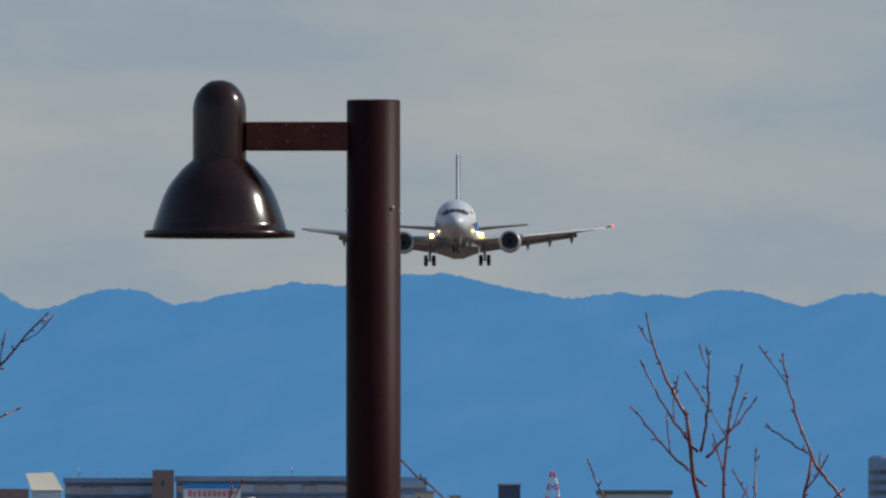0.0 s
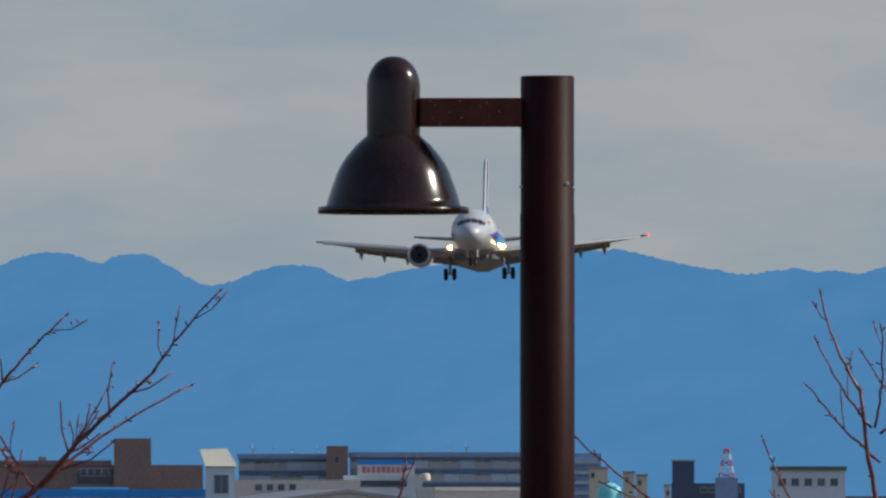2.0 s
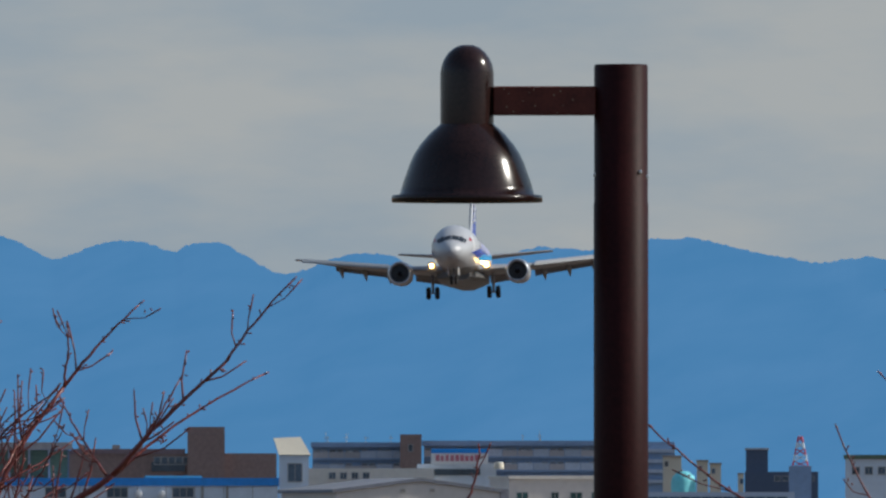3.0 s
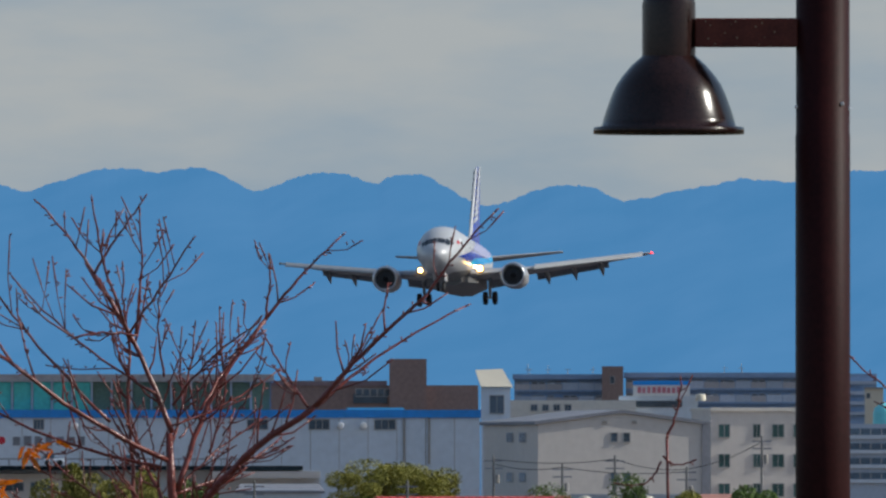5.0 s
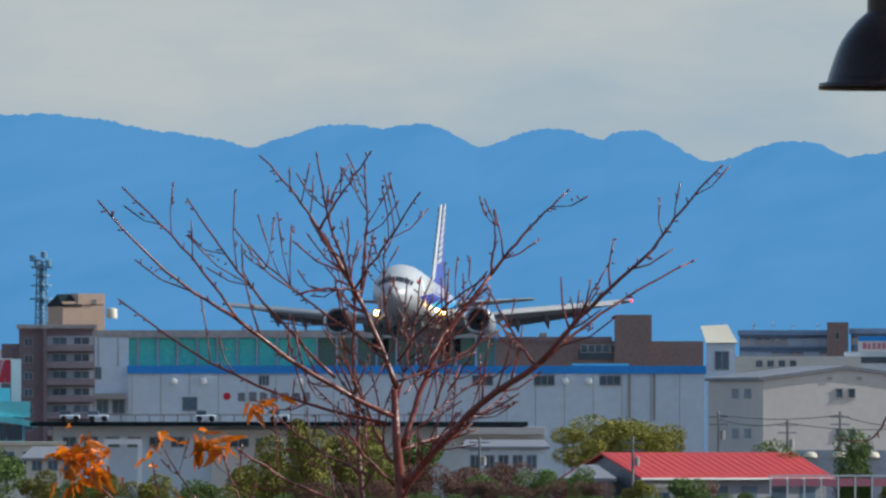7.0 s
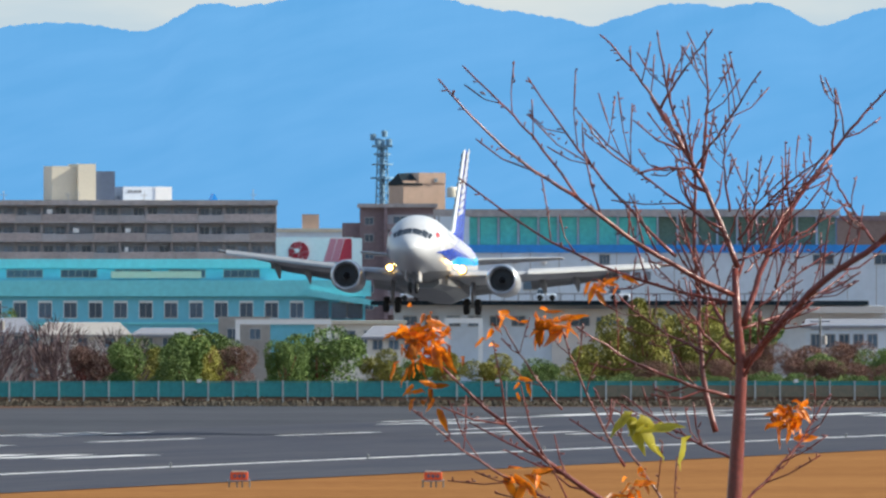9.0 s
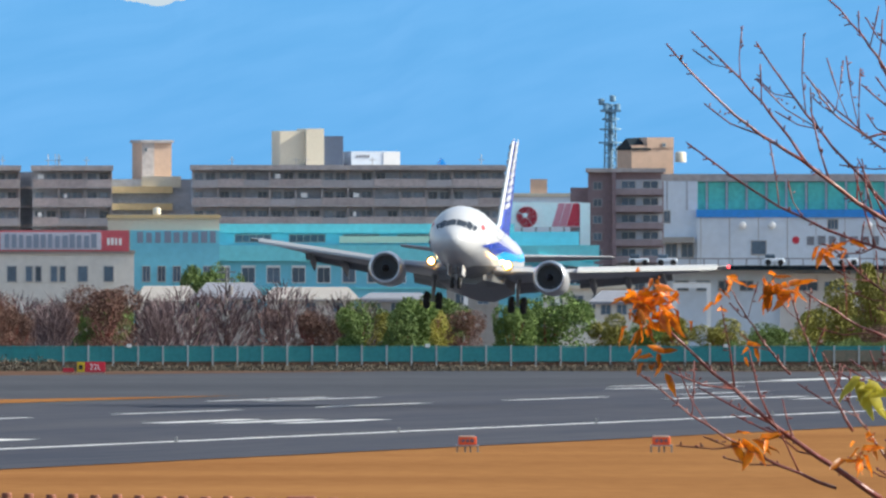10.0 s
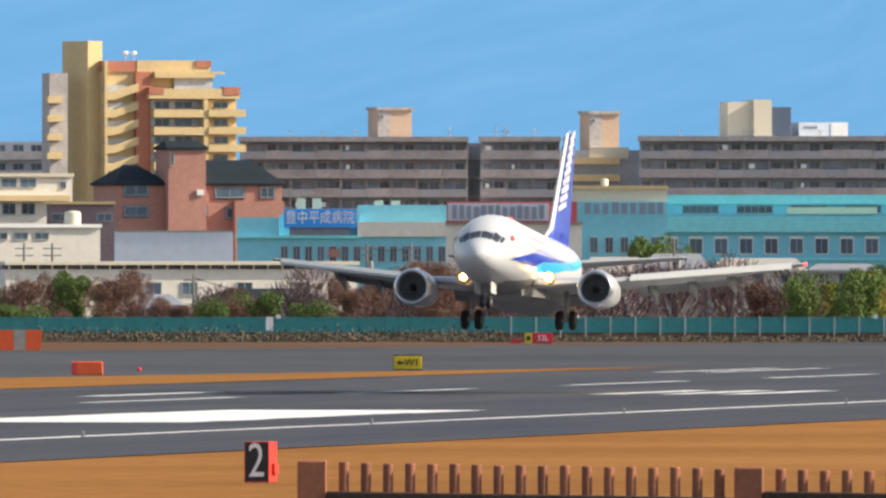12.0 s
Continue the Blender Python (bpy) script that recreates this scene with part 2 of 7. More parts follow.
def make_hills():
    m = bpy.data.materials.new("painted_haze_woods")
    m.use_nodes = True
    n, l = m.node_tree.nodes, m.node_tree.links
    b = n["Principled BSDF"]
    b.inputs['Roughness'].default_value = 1.0
    b.inputs['Specular IOR Level'].default_value = 0.0
    tc = n.new("ShaderNodeTexCoord")
    nz = n.new("ShaderNodeTexNoise"); nz.inputs['Scale'].default_value = 0.06; nz.inputs['Detail'].default_value = 6
    mp = n.new("ShaderNodeMapping"); mp.inputs['Scale'].default_value = (1.0, 0.03, 1.6)
    l.new(tc.outputs['Object'], mp.inputs[0])
    l.new(mp.outputs[0], nz.inputs['Vector'])
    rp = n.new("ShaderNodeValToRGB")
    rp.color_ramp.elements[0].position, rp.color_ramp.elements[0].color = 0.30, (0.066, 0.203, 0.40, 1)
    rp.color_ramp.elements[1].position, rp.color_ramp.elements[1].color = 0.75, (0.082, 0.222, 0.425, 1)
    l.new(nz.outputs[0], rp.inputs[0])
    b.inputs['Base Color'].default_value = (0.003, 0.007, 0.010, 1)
    # the haze is painted on: the slopes themselves glow blue
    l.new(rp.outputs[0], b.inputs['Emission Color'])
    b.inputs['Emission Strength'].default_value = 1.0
    bm = bmesh.new()
    cols, rows = 1400, 24
    grid = []
    for j in range(rows + 1):
        s = j / rows
        line = []
        for i in range(cols + 1):
            u = -4200 + 7400 * i / cols
            d = 4000 + 800 * s
            rough = s ** 8
            top = ridge(u) + rough * (5 * noise.noise((u * 0.018, 2.2, 0)) + 3.0 * noise.noise((u * 0.06, 0.3, 1.0)) + 2.6 * noise.noise((u * 0.16, 5.3, 1.0)) + 1.6 * noise.noise((u * 0.5, 1.3, 1.0)))
            spur = noise.fractal((u * 0.004, s * 2.0, 0.7), 1.0, 2.0, 4) * 14 * math.sin(math.pi * s)
            p = spot(u, d)
            p.z = (EYE + (top * (s ** 0.8) + spur) / UNIT * d) if j else -1.0
            line.append(bm.verts.new(p))
        grid.append(line)
    for r0, r1 in zip(grid, grid[1:]):
        for i in range(cols):
            bm.faces.new((r0[i], r0[i + 1], r1[i + 1], r1[i]))
    tagged(part("hills", bm, m, smooth=True), "long range of wooded hills, haze painted as blue glow", "hills", kind="backdrop")


make_hills()


# ---- street lamp ----
def make_lamp():
    """Brown park lamp at 70 m: round post, square arm, bell shade with a domed cap."""
    k = 70 / UNIT
    e = empty("street_lamp", stand(661, 70, 0, 5.6), "brown painted park lamp with bell-shaped shade on a post", "street lamp")
    top = level(177, 70) - 5.6
    r = 47.5 * k
    bm = bmesh.new()
    lathe(bm, [(r * 1.02, 0.0), (r * 1.02, top - 246 * k), (r * 1.0, top - 245 * k), (r, top - 0.006), (r - 0.004, top)], 40, close=True)
    part("post", bm, M_POST, e, smooth=False).data.shade_smooth()
    bm = lathe(bmesh.new(), [(r * 1.75, 0), (r * 1.75, 0.02), (r * 1.1, 0.05)], 32, close=True)
    part("base_flange", bm, M_POST, e)
    for px, pz, ang in ((34, 191, -0.9), (-46.2, 196, -1.6), (46.2, 199, 0.0)):
        bm = lathe(bmesh.new(), [(0.007, 0), (0.007, 0.004), (0.004, 0.006)], 10, axis='Y', close=True)
        bolt = part("bolt", bm, M_METAL, e, "small set screw")
        side = px * k
        depth = -math.sqrt(max(0.0, r * r - side * side)) - 0.003
        bolt.location = (side, depth, top - pz * k)
        bolt.rotation_euler = (math.pi, 0, 0)
    bm = boxed(-226 * k, -44 * k, -0.045, 0.045, top - 90 * k, top - 39 * k, bevel=0.004)
    part("arm", bm, M_ARM, e, "square steel arm, chipped brown paint")
    cx = -272.5 * k
    bm = lathe(bmesh.new(), [(0.002, 35), (12, 34), (22, 30), (32, 22), (40, 11), (45, -1), (47.5, -15), (47.5, -106)], 40)
    for v in bm.verts:
        v.co = v.co * k + Vector((cx, 0, top))
    part("cap", bm, M_SHADE, e, "domed enamel cap", smooth=True)
    bm = lathe(bmesh.new(), [(46, -104), (50, -108), (66, -122), (83, -142), (93, -157), (101, -174), (111, -202), (116, -218), (119, -230), (133, -232), (134, -237),
                             (133, -244), (116, -244), (112, -222), (97, -182), (72, -140), (46, -112)], 56)
    for v in bm.verts:
        v.co = v.co * k + Vector((cx, 0, top))
    part("shade", bm, M_SHADE, e, "glossy bell-shaped shade with a flat rim", smooth=False).data.shade_smooth()
    bm = lathe(bmesh.new(), [(0.002, -205), (28, -200), (34, -170), (24, -135), (0.002, -128)], 20)
    for v in bm.verts:
        v.co = v.co * k + Vector((cx, 0, top))
    part("bulb", bm, M_BULB, e, "unlit frosted bulb", smooth=True)


M_BULB = material("frosted_glass", (0.7, 0.7, 0.68), 0.3)
M_ARM = material("chipped_arm_paint", (0.13, 0.032, 0.022), 0.5, vary=0.3, scale=14, fine=90, tint=(0.075, 0.018, 0.014), spec=0.2)
# small pale chips in the arm's paint
_n, _l = M_ARM.node_tree.nodes, M_ARM.node_tree.links
_b = _n["Principled BSDF"]
_v = _n.new("ShaderNodeTexVoronoi"); _v.inputs['Scale'].default_value = 38
_l.new([x for x in _n if x.type == 'TEX_COORD'][0].outputs['Object'], _v.inputs['Vector'])
_r = _n.new("ShaderNodeMapRange"); _r.inputs['From Min'].default_value, _r.inputs['From Max'].default_value = 0.06, 0.13
_r.inputs['To Min'].default_value, _r.inputs['To Max'].default_value = 1.0, 0.0
_l.new(_v.outputs['Distance'], _r.inputs[0])
_m = _n.new("ShaderNodeMix"); _m.data_type = 'RGBA'
_l.new(_r.outputs[0], _m.inputs[0])
_l.new(_b.inputs['Base Color'].links[0].from_socket, _m.inputs[6])
_m.inputs[7].default_value = (0.34, 0.25, 0.18, 1)
_l.new(_m.outputs[2], _b.inputs['Base Color'])
make_lamp()


# ---- bare trees near the viewer ----
M_LEAF_O = material("orange_leaf", (0.84, 0.26, 0.008), 0.4, vary=0.2, scale=8, fine=40, tint=(0.42, 0.065, 0.007), spread=0.5)
M_LEAF_Y = material("yellow_green_leaf", (0.55, 0.48, 0.05), 0.6, vary=0.2, scale=8, fine=40, spread=0.15)
LEAF_MESH = {}
for m in (M_LEAF_O, M_LEAF_Y):
    # thin leaves let sunlight through
    n, l = m.node_tree.nodes, m.node_tree.links
    b = n["Principled BSDF"]
    tr = n.new("ShaderNodeBsdfTranslucent")
    l.new(b.inputs['Base Color'].links[0].from_socket, tr.inputs['Color'])
    mx = n.new("ShaderNodeMixShader")
    mx.inputs[0].default_value = 0.45
    l.new(b.outputs[0], mx.inputs[1]); l.new(tr.outputs[0], mx.inputs[2])
    l.new(mx.outputs[0], n["Material Output"].inputs[0])


def leaf_mesh(mat):
    """A long pointed leaf, folded along its midrib."""
    if mat.name not in LEAF_MESH:
        bm = bmesh.new()
        spine, lft, rgt = [], [], []
        for i in range(6):
            s = i / 5
            w = 0.0145 * math.sin(math.pi * min(1, s ** 0.8 * 0.95 + 0.03)) ** 0.9 * (1 + 0.18 * (i % 2))
            z = -0.034 * s * s + 0.006 * math.sin(s * 9)
            spine.append(bm.verts.new((s * 0.10, 0, z)))
            lft.append(bm.verts.new((s * 0.10, w, z + w * 0.9)))
            rgt.append(bm.verts.new((s * 0.10, -w, z + w * 0.5)))
        for i in range(5):
            bm.faces.new((spine[i], spine[i + 1], lft[i + 1], lft[i]))
            bm.faces.new((rgt[i], rgt[i + 1], spine[i + 1], spine[i]))
        me = bpy.data.meshes.new("leaf")
        bm.to_mesh(me)
        bm.free()
        me.materials.append(mat)
        me.shade_smooth()
        LEAF_MESH[mat.name] = me
    return LEAF_MESH[mat.name]


class Tree:
    """A winter tree whose limbs are set out by bearing and fall at its own distance."""

    def __init__(self, b, d, label, seed):
        self.b, self.d, self.k = b, d, d / UNIT
        self.e = empty("bare_tree", stand(b, d, 0, 5.6), label, "tree")
        self.rng = random.Random(seed)

    def at(self, b, v, y=0.0):
        return Vector(((b - self.b) * self.k, y, level(v, self.d) - 5.6))

    def limb(self, b0, v0, b1, v1, r0, r1=2.2, sag=0.06, y1=0.0, y0=0.0, buds=1.0, twigs=3, name="branch"):
        """A wavering limb with buds and short twigs, tapering from r0 to r1 (survey units)."""
        rng, k = self.rng, self.k
        p0, p1 = self.at(b0, v0, y0), self.at(b1, v1, y1)
        n = 11
        side = Vector((p1.z - p0.z, 0, -(p1.x - p0.x)))
        if (p1.x - p0.x) < 0:
            side = -side
        pts = []
        for i in range(n + 1):
            s = i / n
            w = math.sin(math.pi * s)
            jig = Vector((rng.uniform(-1, 1), rng.uniform(-1.5, 1.5), rng.uniform(-1, 1))) * (2.0 * k if 0 < i < n else 0)
            pts.append(p0.lerp(p1, s) + side * (sag * w) + jig)
        radii = [(r0 + (r1 - r0) * (i / n) ** 0.8) * 0.68 * k for i in range(n + 1)]
        bm = tube(bmesh.new(), pts, radii, 7)
        length = (p1 - p0).length
        for j in range(int(length / (26 * k) * buds)):
            s = rng.uniform(0.15, 1.0)
            i = min(n - 1, int(s * n))
            q = pts[i].lerp(pts[i + 1], s * n - i)
            t = (pts[i + 1] - pts[i]).normalized()
            out = Vector((rng.uniform(-1, 1), rng.uniform(-1, 1), rng.uniform(-1, 1)))
            out = (out - t * out.dot(t)).normalized() * 0.8 + t * 0.6
            ln = rng.uniform(5, 14) * k
            tube(bm, [q, q + out * ln * 0.5, q + out * ln * 0.85, q + out * ln], [1.4 * k, 1.2 * k, 1.7 * k, 0.7 * k], 5)
        tube(bm, [p1, p1 + (p1 - pts[-2]).normalized() * 5 * k, p1 + (p1 - pts[-2]).normalized() * 11 * k], [1.7 * k, 1.9 * k, 0.8 * k], 5)
        ob = part(name, bm, M_BARK, self.e, smooth=True)
        for j in range(int(twigs * 1.7)):
            s = rng.uniform(0.2, 0.85)
            i = min(n - 1, int(s * n))
            q = pts[i]
            t = (pts[i + 1] - pts[i]).normalized()
            a = rng.choice((-1, 1)) * rng.uniform(0.4, 0.95)
            dirn = Vector((t.x * math.cos(a) - t.z * math.sin(a), rng.uniform(-0.5, 0.5), t.x * math.sin(a) + t.z * math.cos(a) + 0.25)).normalized()
            ln = rng.uniform(0.08, 0.32) * min(length, 420 * k) + 20 * k
            mid = q + dirn * ln * 0.5 + Vector((rng.uniform(-1, 1), 0, rng.uniform(-1, 0.2))) * 6 * k
            end = q + dirn * ln + Vector((0, 0, 10 * k))
            rr = min(radii[i] * 0.6, 2.1 * k)
            bm = tube(bmesh.new(), [q, q.lerp(mid, 0.5), mid, mid.lerp(end, 0.5), end], [rr, rr * 0.9, rr * 0.8, 1.5 * k, 1.2 * k], 6)
            for c in range(int(ln / (24 * k))):
                w = q.lerp(end, rng.uniform(0.3, 1))
                o = Vector((rng.uniform(-1, 1), rng.uniform(-1, 1), rng.uniform(-0.3, 1))).normalized() * rng.uniform(5, 11) * k
                tube(bm, [w, w + o * 0.7, w + o], [1.2 * k, 1.5 * k, 0.6 * k], 5)
            part("twig", bm, M_BARK, ob, smooth=True)
        return pts

    def leaves(self, b, v, spread_b, spread_v, count, mat, y=0.0, size=1.0):
        rng = self.rng
        me = leaf_mesh(mat)
        for i in range(count):
            ob = new("leaf", me)
            ob.parent = self.e
            p = self.at(b + rng.gauss(0, 0.30) * spread_b, v + rng.gauss(0, 0.30) * spread_v, y + rng.uniform(-0.08, 0.08))
            sc = rng.uniform(0.5, 1.0) * size
            ob.matrix_basis = Matrix.LocRotScale(p, Euler((rng.uniform(-1.6, 1.6), rng.uniform(-0.5, 1.2), rng.uniform(0, 6.28))), (sc, sc, sc))


def make_trees():
    t = Tree(-488, 75, "small bare winter tree with reddish-brown twigs and buds", 3)
    bm = tube(bmesh.new(), [t.at(-478, 2016), t.at(-490, 1600), t.at(-500, 1400), t.at(-490, 1240), t.at(-484, 1130), t.at(-492, 1040), t.at(-496, 950)],
              [20 * t.k, 17 * t.k, 14 * t.k, 12 * t.k, 10 * t.k, 8 * t.k, 6 * t.k], 12)
    part("trunk", bm, M_BARK, t.e, smooth=True)
    t.limb(-492, 1000, -780, 822, 8, 5, 0.04, -0.25, twigs=4)
    t.limb(-780, 822, -1012, 625, 5, 2.4, 0.05, -0.4, -0.25, twigs=1)
    t.limb(-770, 830, -970, 600, 4, 2.2, -0.03, -0.1, -0.25, twigs=2)
    t.limb(-600, 930, -858, 620, 5, 2.2, 0.03, 0.2, twigs=3)
    t.limb(-510, 1010, -980, 795, 5, 2.4, 0.07, 0.35, twigs=3)
    t.limb(-490, 950, -630, 668, 8, 5, -0.03, 0.1, twigs=5)
    t.limb(-628, 668, -728, 542, 4, 2.2, -0.03, 0.15, 0.1, twigs=2)
    t.limb(-628, 668, -541, 536, 4, 2.2, -0.02, 0.0, 0.1, twigs=2)
    t.limb(-560, 790, -632, 540, 5, 2.2, 0.04, -0.1, twigs=4)
    t.limb(-570, 780, -455, 610, 4, 2.2, 0.0, -0.3, twigs=4)
    t.limb(-555, 775, -548, 560, 4, 2.0, 0.03, -0.1, twigs=3)
    t.limb(-480, 1050, -325, 748, 9, 5, -0.06, 0.25, twigs=5)
    t.limb(-325, 748, -190, 600, 5, 2.2, -0.03, 0.3, 0.25, twigs=2)
    t.limb(-325, 748, -318, 642, 4, 2.0, 0.03, 0.2, 0.25, twigs=2)
    t.limb(-484, 1130, -240, 905, 12, 8, -0.05, -0.2, twigs=4)
    t.limb(-240, 905, -40, 705, 8, 4, -0.02, -0.3, -0.2, twigs=3)
    t.limb(-40, 705, 77, 562, 4, 2.3, -0.03, -0.35, -0.3, twigs=2)
    t.limb(-250, 915, 30, 725, 5, 2.2, -0.04, 0.1, -0.2, twigs=1)
    t.limb(-220, 890, -120, 735, 4, 2.0, 0.02, -0.1, -0.2, twigs=3)
    t.limb(-250, 905, -330, 770, 4, 2.0, 0.02, 0.0, -0.2, twigs=3)
    t.limb(-440, 910, -335, 746, 4, 2.2, -0.02, 0.3, twigs=3)
    t.limb(-490, 900, -340, 755, 4, 2.0, -0.05, -0.3, twigs=4)
    t.limb(-520, 880, -760, 690, 4, 2.0, 0.04, 0.3, twigs=5)
    t.limb(-495, 980, -450, 760, 5, 2.0, 0.03, 0.2, twigs=6)
    t.limb(-497, 1180, -770, 1058, 6, 2.4, 0.05, -0.3, twigs=3)
    t.limb(-490, 1060, -300, 960, 5, 2.0, 0.05, 0.4, twigs=6)
    t.limb(-500, 1080, -570, 900, 6, 2.2, 0.04, 0.25, twigs=7)
    t.limb(-485, 1150, -390, 1000, 5, 2.0, -0.03, -0.2, twigs=6)
    t.limb(-497, 1120, -600, 990, 5, 2.0, 0.05, -0.15, twigs=6)
    # a second stem beside the trunk, cross limbs and thin inner shoots
    t.limb(-530, 1240, -560, 1000, 8, 6, 0.04, 0.15, 0.05, twigs=2)
    t.limb(-560, 1000, -566, 800, 6, 4, 0.03, 0.2, 0.15, twigs=4)
    t.limb(-566, 800, -578, 655, 4, 2.0, 0.03, 0.15, 0.2, twigs=3)
    t.limb(-551, 778, -662, 782, 3.5, 3, -0.06, -0.2, -0.1, twigs=2)
    t.limb(-662, 782, -768, 680, 3, 1.8, 0.08, -0.25, -0.2, twigs=1)
    t.limb(-491, 937, -302, 838, 3.5, 1.8, 0.05, 0.25, twigs=3)
    t.limb(-489, 1060, -330, 925, 4, 2.0, -0.05, 0.3, twigs=3)
    t.limb(-505, 850, -512, 690, 3.5, 1.8, 0.04, -0.2, -0.1, twigs=4)
    t.limb(-545, 1100, -720, 985, 4, 1.8, 0.06, 0.3, twigs=4)
    t.limb(-425, 985, -395, 820, 3.5, 1.8, 0.05, 0.1, 0.15, twigs=4)
    rng = random.Random(91)
    for i in range(7):
        a = radians(-55 + 110 * (i + rng.uniform(0.1, 0.9)) / 7)
        far = rng.uniform(40, 170)
        b0, v0 = -510 + far * math.sin(a), 1030 - far * math.cos(a) + rng.uniform(-30, 40)
        turn = a * 0.5 + rng.uniform(-0.5, 0.5)
        reach = rng.uniform(80, 160)
        t.limb(b0, v0, b0 + reach * math.sin(turn), v0 - reach * math.cos(turn), 2.6, 1.5, rng.uniform(-0.08, 0.08), rng.uniform(-0.4, 0.4), rng.uniform(-0.1, 0.1), twigs=1)
    # low leafy shoots
    t.limb(-640, 1420, -1035, 1100, 9, 3, 0.03, -0.5, -0.4, twigs=5)
    t.limb(-720, 1400, -1055, 1205, 5, 2.2, 0.05, -0.6, -0.4, twigs=4)
    t.limb(-690, 1300, -800, 1060, 4, 2.0, 0.03, -0.45, -0.4, twigs=3)
    t.limb(-800, 1200, -910, 1040, 3, 1.8, 0.03, -0.5, -0.4, twigs=2)
    t.limb(-560, 1440, -740, 1170, 4, 2.0, 0.03, -0.3, -0.2, twigs=4)
    t.limb(-497, 1380, -330, 1180, 5, 2.0, 0.04, 0.3, twigs=4)
    t.limb(-497, 1290, -690, 1180, 4, 2.0, 0.03, 0.35, twigs=5)
    t.leaves(-1045, 1080, 85, 70, 95, M_LEAF_O, -0.5)
    t.leaves(-1030, 1170, 60, 60, 9, M_LEAF_O, -0.5)
    t.leaves(-820, 1045, 50, 36, 30, M_LEAF_O, -0.45)
    t.leaves(-730, 978, 70, 22, 14, M_LEAF_O, -0.3, 0.8)
    t.leaves(-910, 1030, 20, 12, 4, M_LEAF_O, -0.5, 0.8)
    t.leaves(-925, 1070, 20, 30, 4, M_LEAF_O, -0.5, 0.8)
    t.leaves(-672, 1208, 40, 16, 4, M_LEAF_Y, -0.3, 1.7)
    t.leaves(-640, 1245, 60, 40, 9, M_LEAF_Y, -0.3, 1.3)
    t.leaves(-875, 1320, 50, 50, 12, M_LEAF_O, -0.5)
    t.leaves(-675, 1335, 50, 60, 14, M_LEAF_O, -0.4)
    t.leaves(-395, 1212, 70, 50, 34, M_LEAF_O, 0.3)
    t.leaves(-870, 1150, 40, 30, 4, M_LEAF_O, -0.5, 0.7)

    r = Tree(1290, 75, "bare tree with thin dark budding shoots", 11)
    bm = tube(bmesh.new(), [r.at(1300, 2016), r.at(1290, 1500), r.at(1282, 1200), r.at(1270, 1040)], [24 * r.k, 20 * r.k, 15 * r.k, 10 * r.k], 12)
    part("trunk", bm, M_BARK, r.e, smooth=True)
    r.limb(1275, 1060, 1215, 735, 8, 5, 0.02, twigs=1)
    r.limb(1215, 735, 1145, 563, 5, 2.2, 0.05, twigs=1)
    r.limb(1235, 800, 1137, 645, 4, 2.0, 0.04, 0.1, twigs=1)
    r.limb(1240, 800, 1252, 625, 4, 2.0, 0.04, -0.1, twigs=1)
    r.limb(1250, 860, 1122, 726, 4, 2.0, 0.03, 0.2, twigs=1)
    r.limb(1285, 1000, 1312, 652, 6, 2.2, -0.05, 0.1, twigs=2)
    r.limb(1250, 810, 1335, 710, 4, 2.0, 0.03, 0.1, twigs=1)
    r.limb(1320, 960, 1338, 800, 4, 2.0, 0.03, 0.2, twigs=1)
    r.limb(1285, 1100, 1437, 810, 7, 4, 0.10, 0.1, twigs=1)
    r.limb(1437, 810, 1386, 631, 4, 2.2, 0.03, 0.1, 0.1, twigs=1)
    r.limb(1437, 805, 1362, 757, 3, 2.0, 0.03, 0.1, 0.1, twigs=0)
    r.limb(1490, 880, 1437, 810, 4, 4, 0.03, 0.1, 0.1, twigs=1)
    r.limb(1350, 1000, 1490, 870, 4, 3, 0.03, 0.1, 0.1, twigs=1)
    r.limb(1270, 1100, 990, 1000, 6, 4, -0.03, -0.2, twigs=1)
    r.limb(990, 1000, 716, 820, 4, 2.2, 0.05, -0.2, -0.2, twigs=1)
    r.limb(1275, 1080, 1043, 822, 5, 2.0, 0.12, 0.2, twigs=1)

    s = Tree(370, 72, "single thin reddish sapling shoot with curled tip", 5)
    s.limb(352, 2056, 385, 960, 6.5, 4, 0.01, twigs=0, buds=0.3, name="stem")
    s.limb(385, 960, 410, 858, 4, 2.5, 0.05, twigs=1, buds=0.8)
    s.limb(375, 1000, 300, 1040, 3, 1.8, 0.25, twigs=0)
    s.limb(378, 990, 430, 1000, 3, 1.8, 0.2, twigs=0)


make_trees()


# ---- airliner ----
FUSE = [(-8.70, 0.04, 1.06, 0.96), (-8.55, 0.40, 1.38, 0.64), (-8.10, 0.78, 1.70, 0.34), (-7.60, 1.05, 1.92, 0.16), (-7.20, 1.22, 2.12, 0.06), (-6.70, 1.42, 2.58, -0.03),
        (-6.20, 1.58, 2.92, -0.11), (-5.40, 1.72, 3.22, -0.18), (-4.20, 1.84, 3.46, -0.24), (-2.40, 1.88, 3.57, -0.25), (11.0, 1.88, 3.57, -0.25),
        (13.0, 1.85, 3.57, 0.05), (15.5, 1.60, 3.55, 0.75), (18.0, 1.10, 3.50, 1.70), (20.0, 0.65, 3.35, 2.50), (21.2, 0.28, 3.20, 2.85)]


def fuse_at(y):
    for a, b in zip(FUSE, FUSE[1:]):
        if y <= b[0]:
            s = max(0.0, (y - a[0]) / (b[0] - a[0]))
            return [a[i] + (b[i] - a[i]) * s for i in (1, 2, 3)]
    return FUSE[-1][1:]


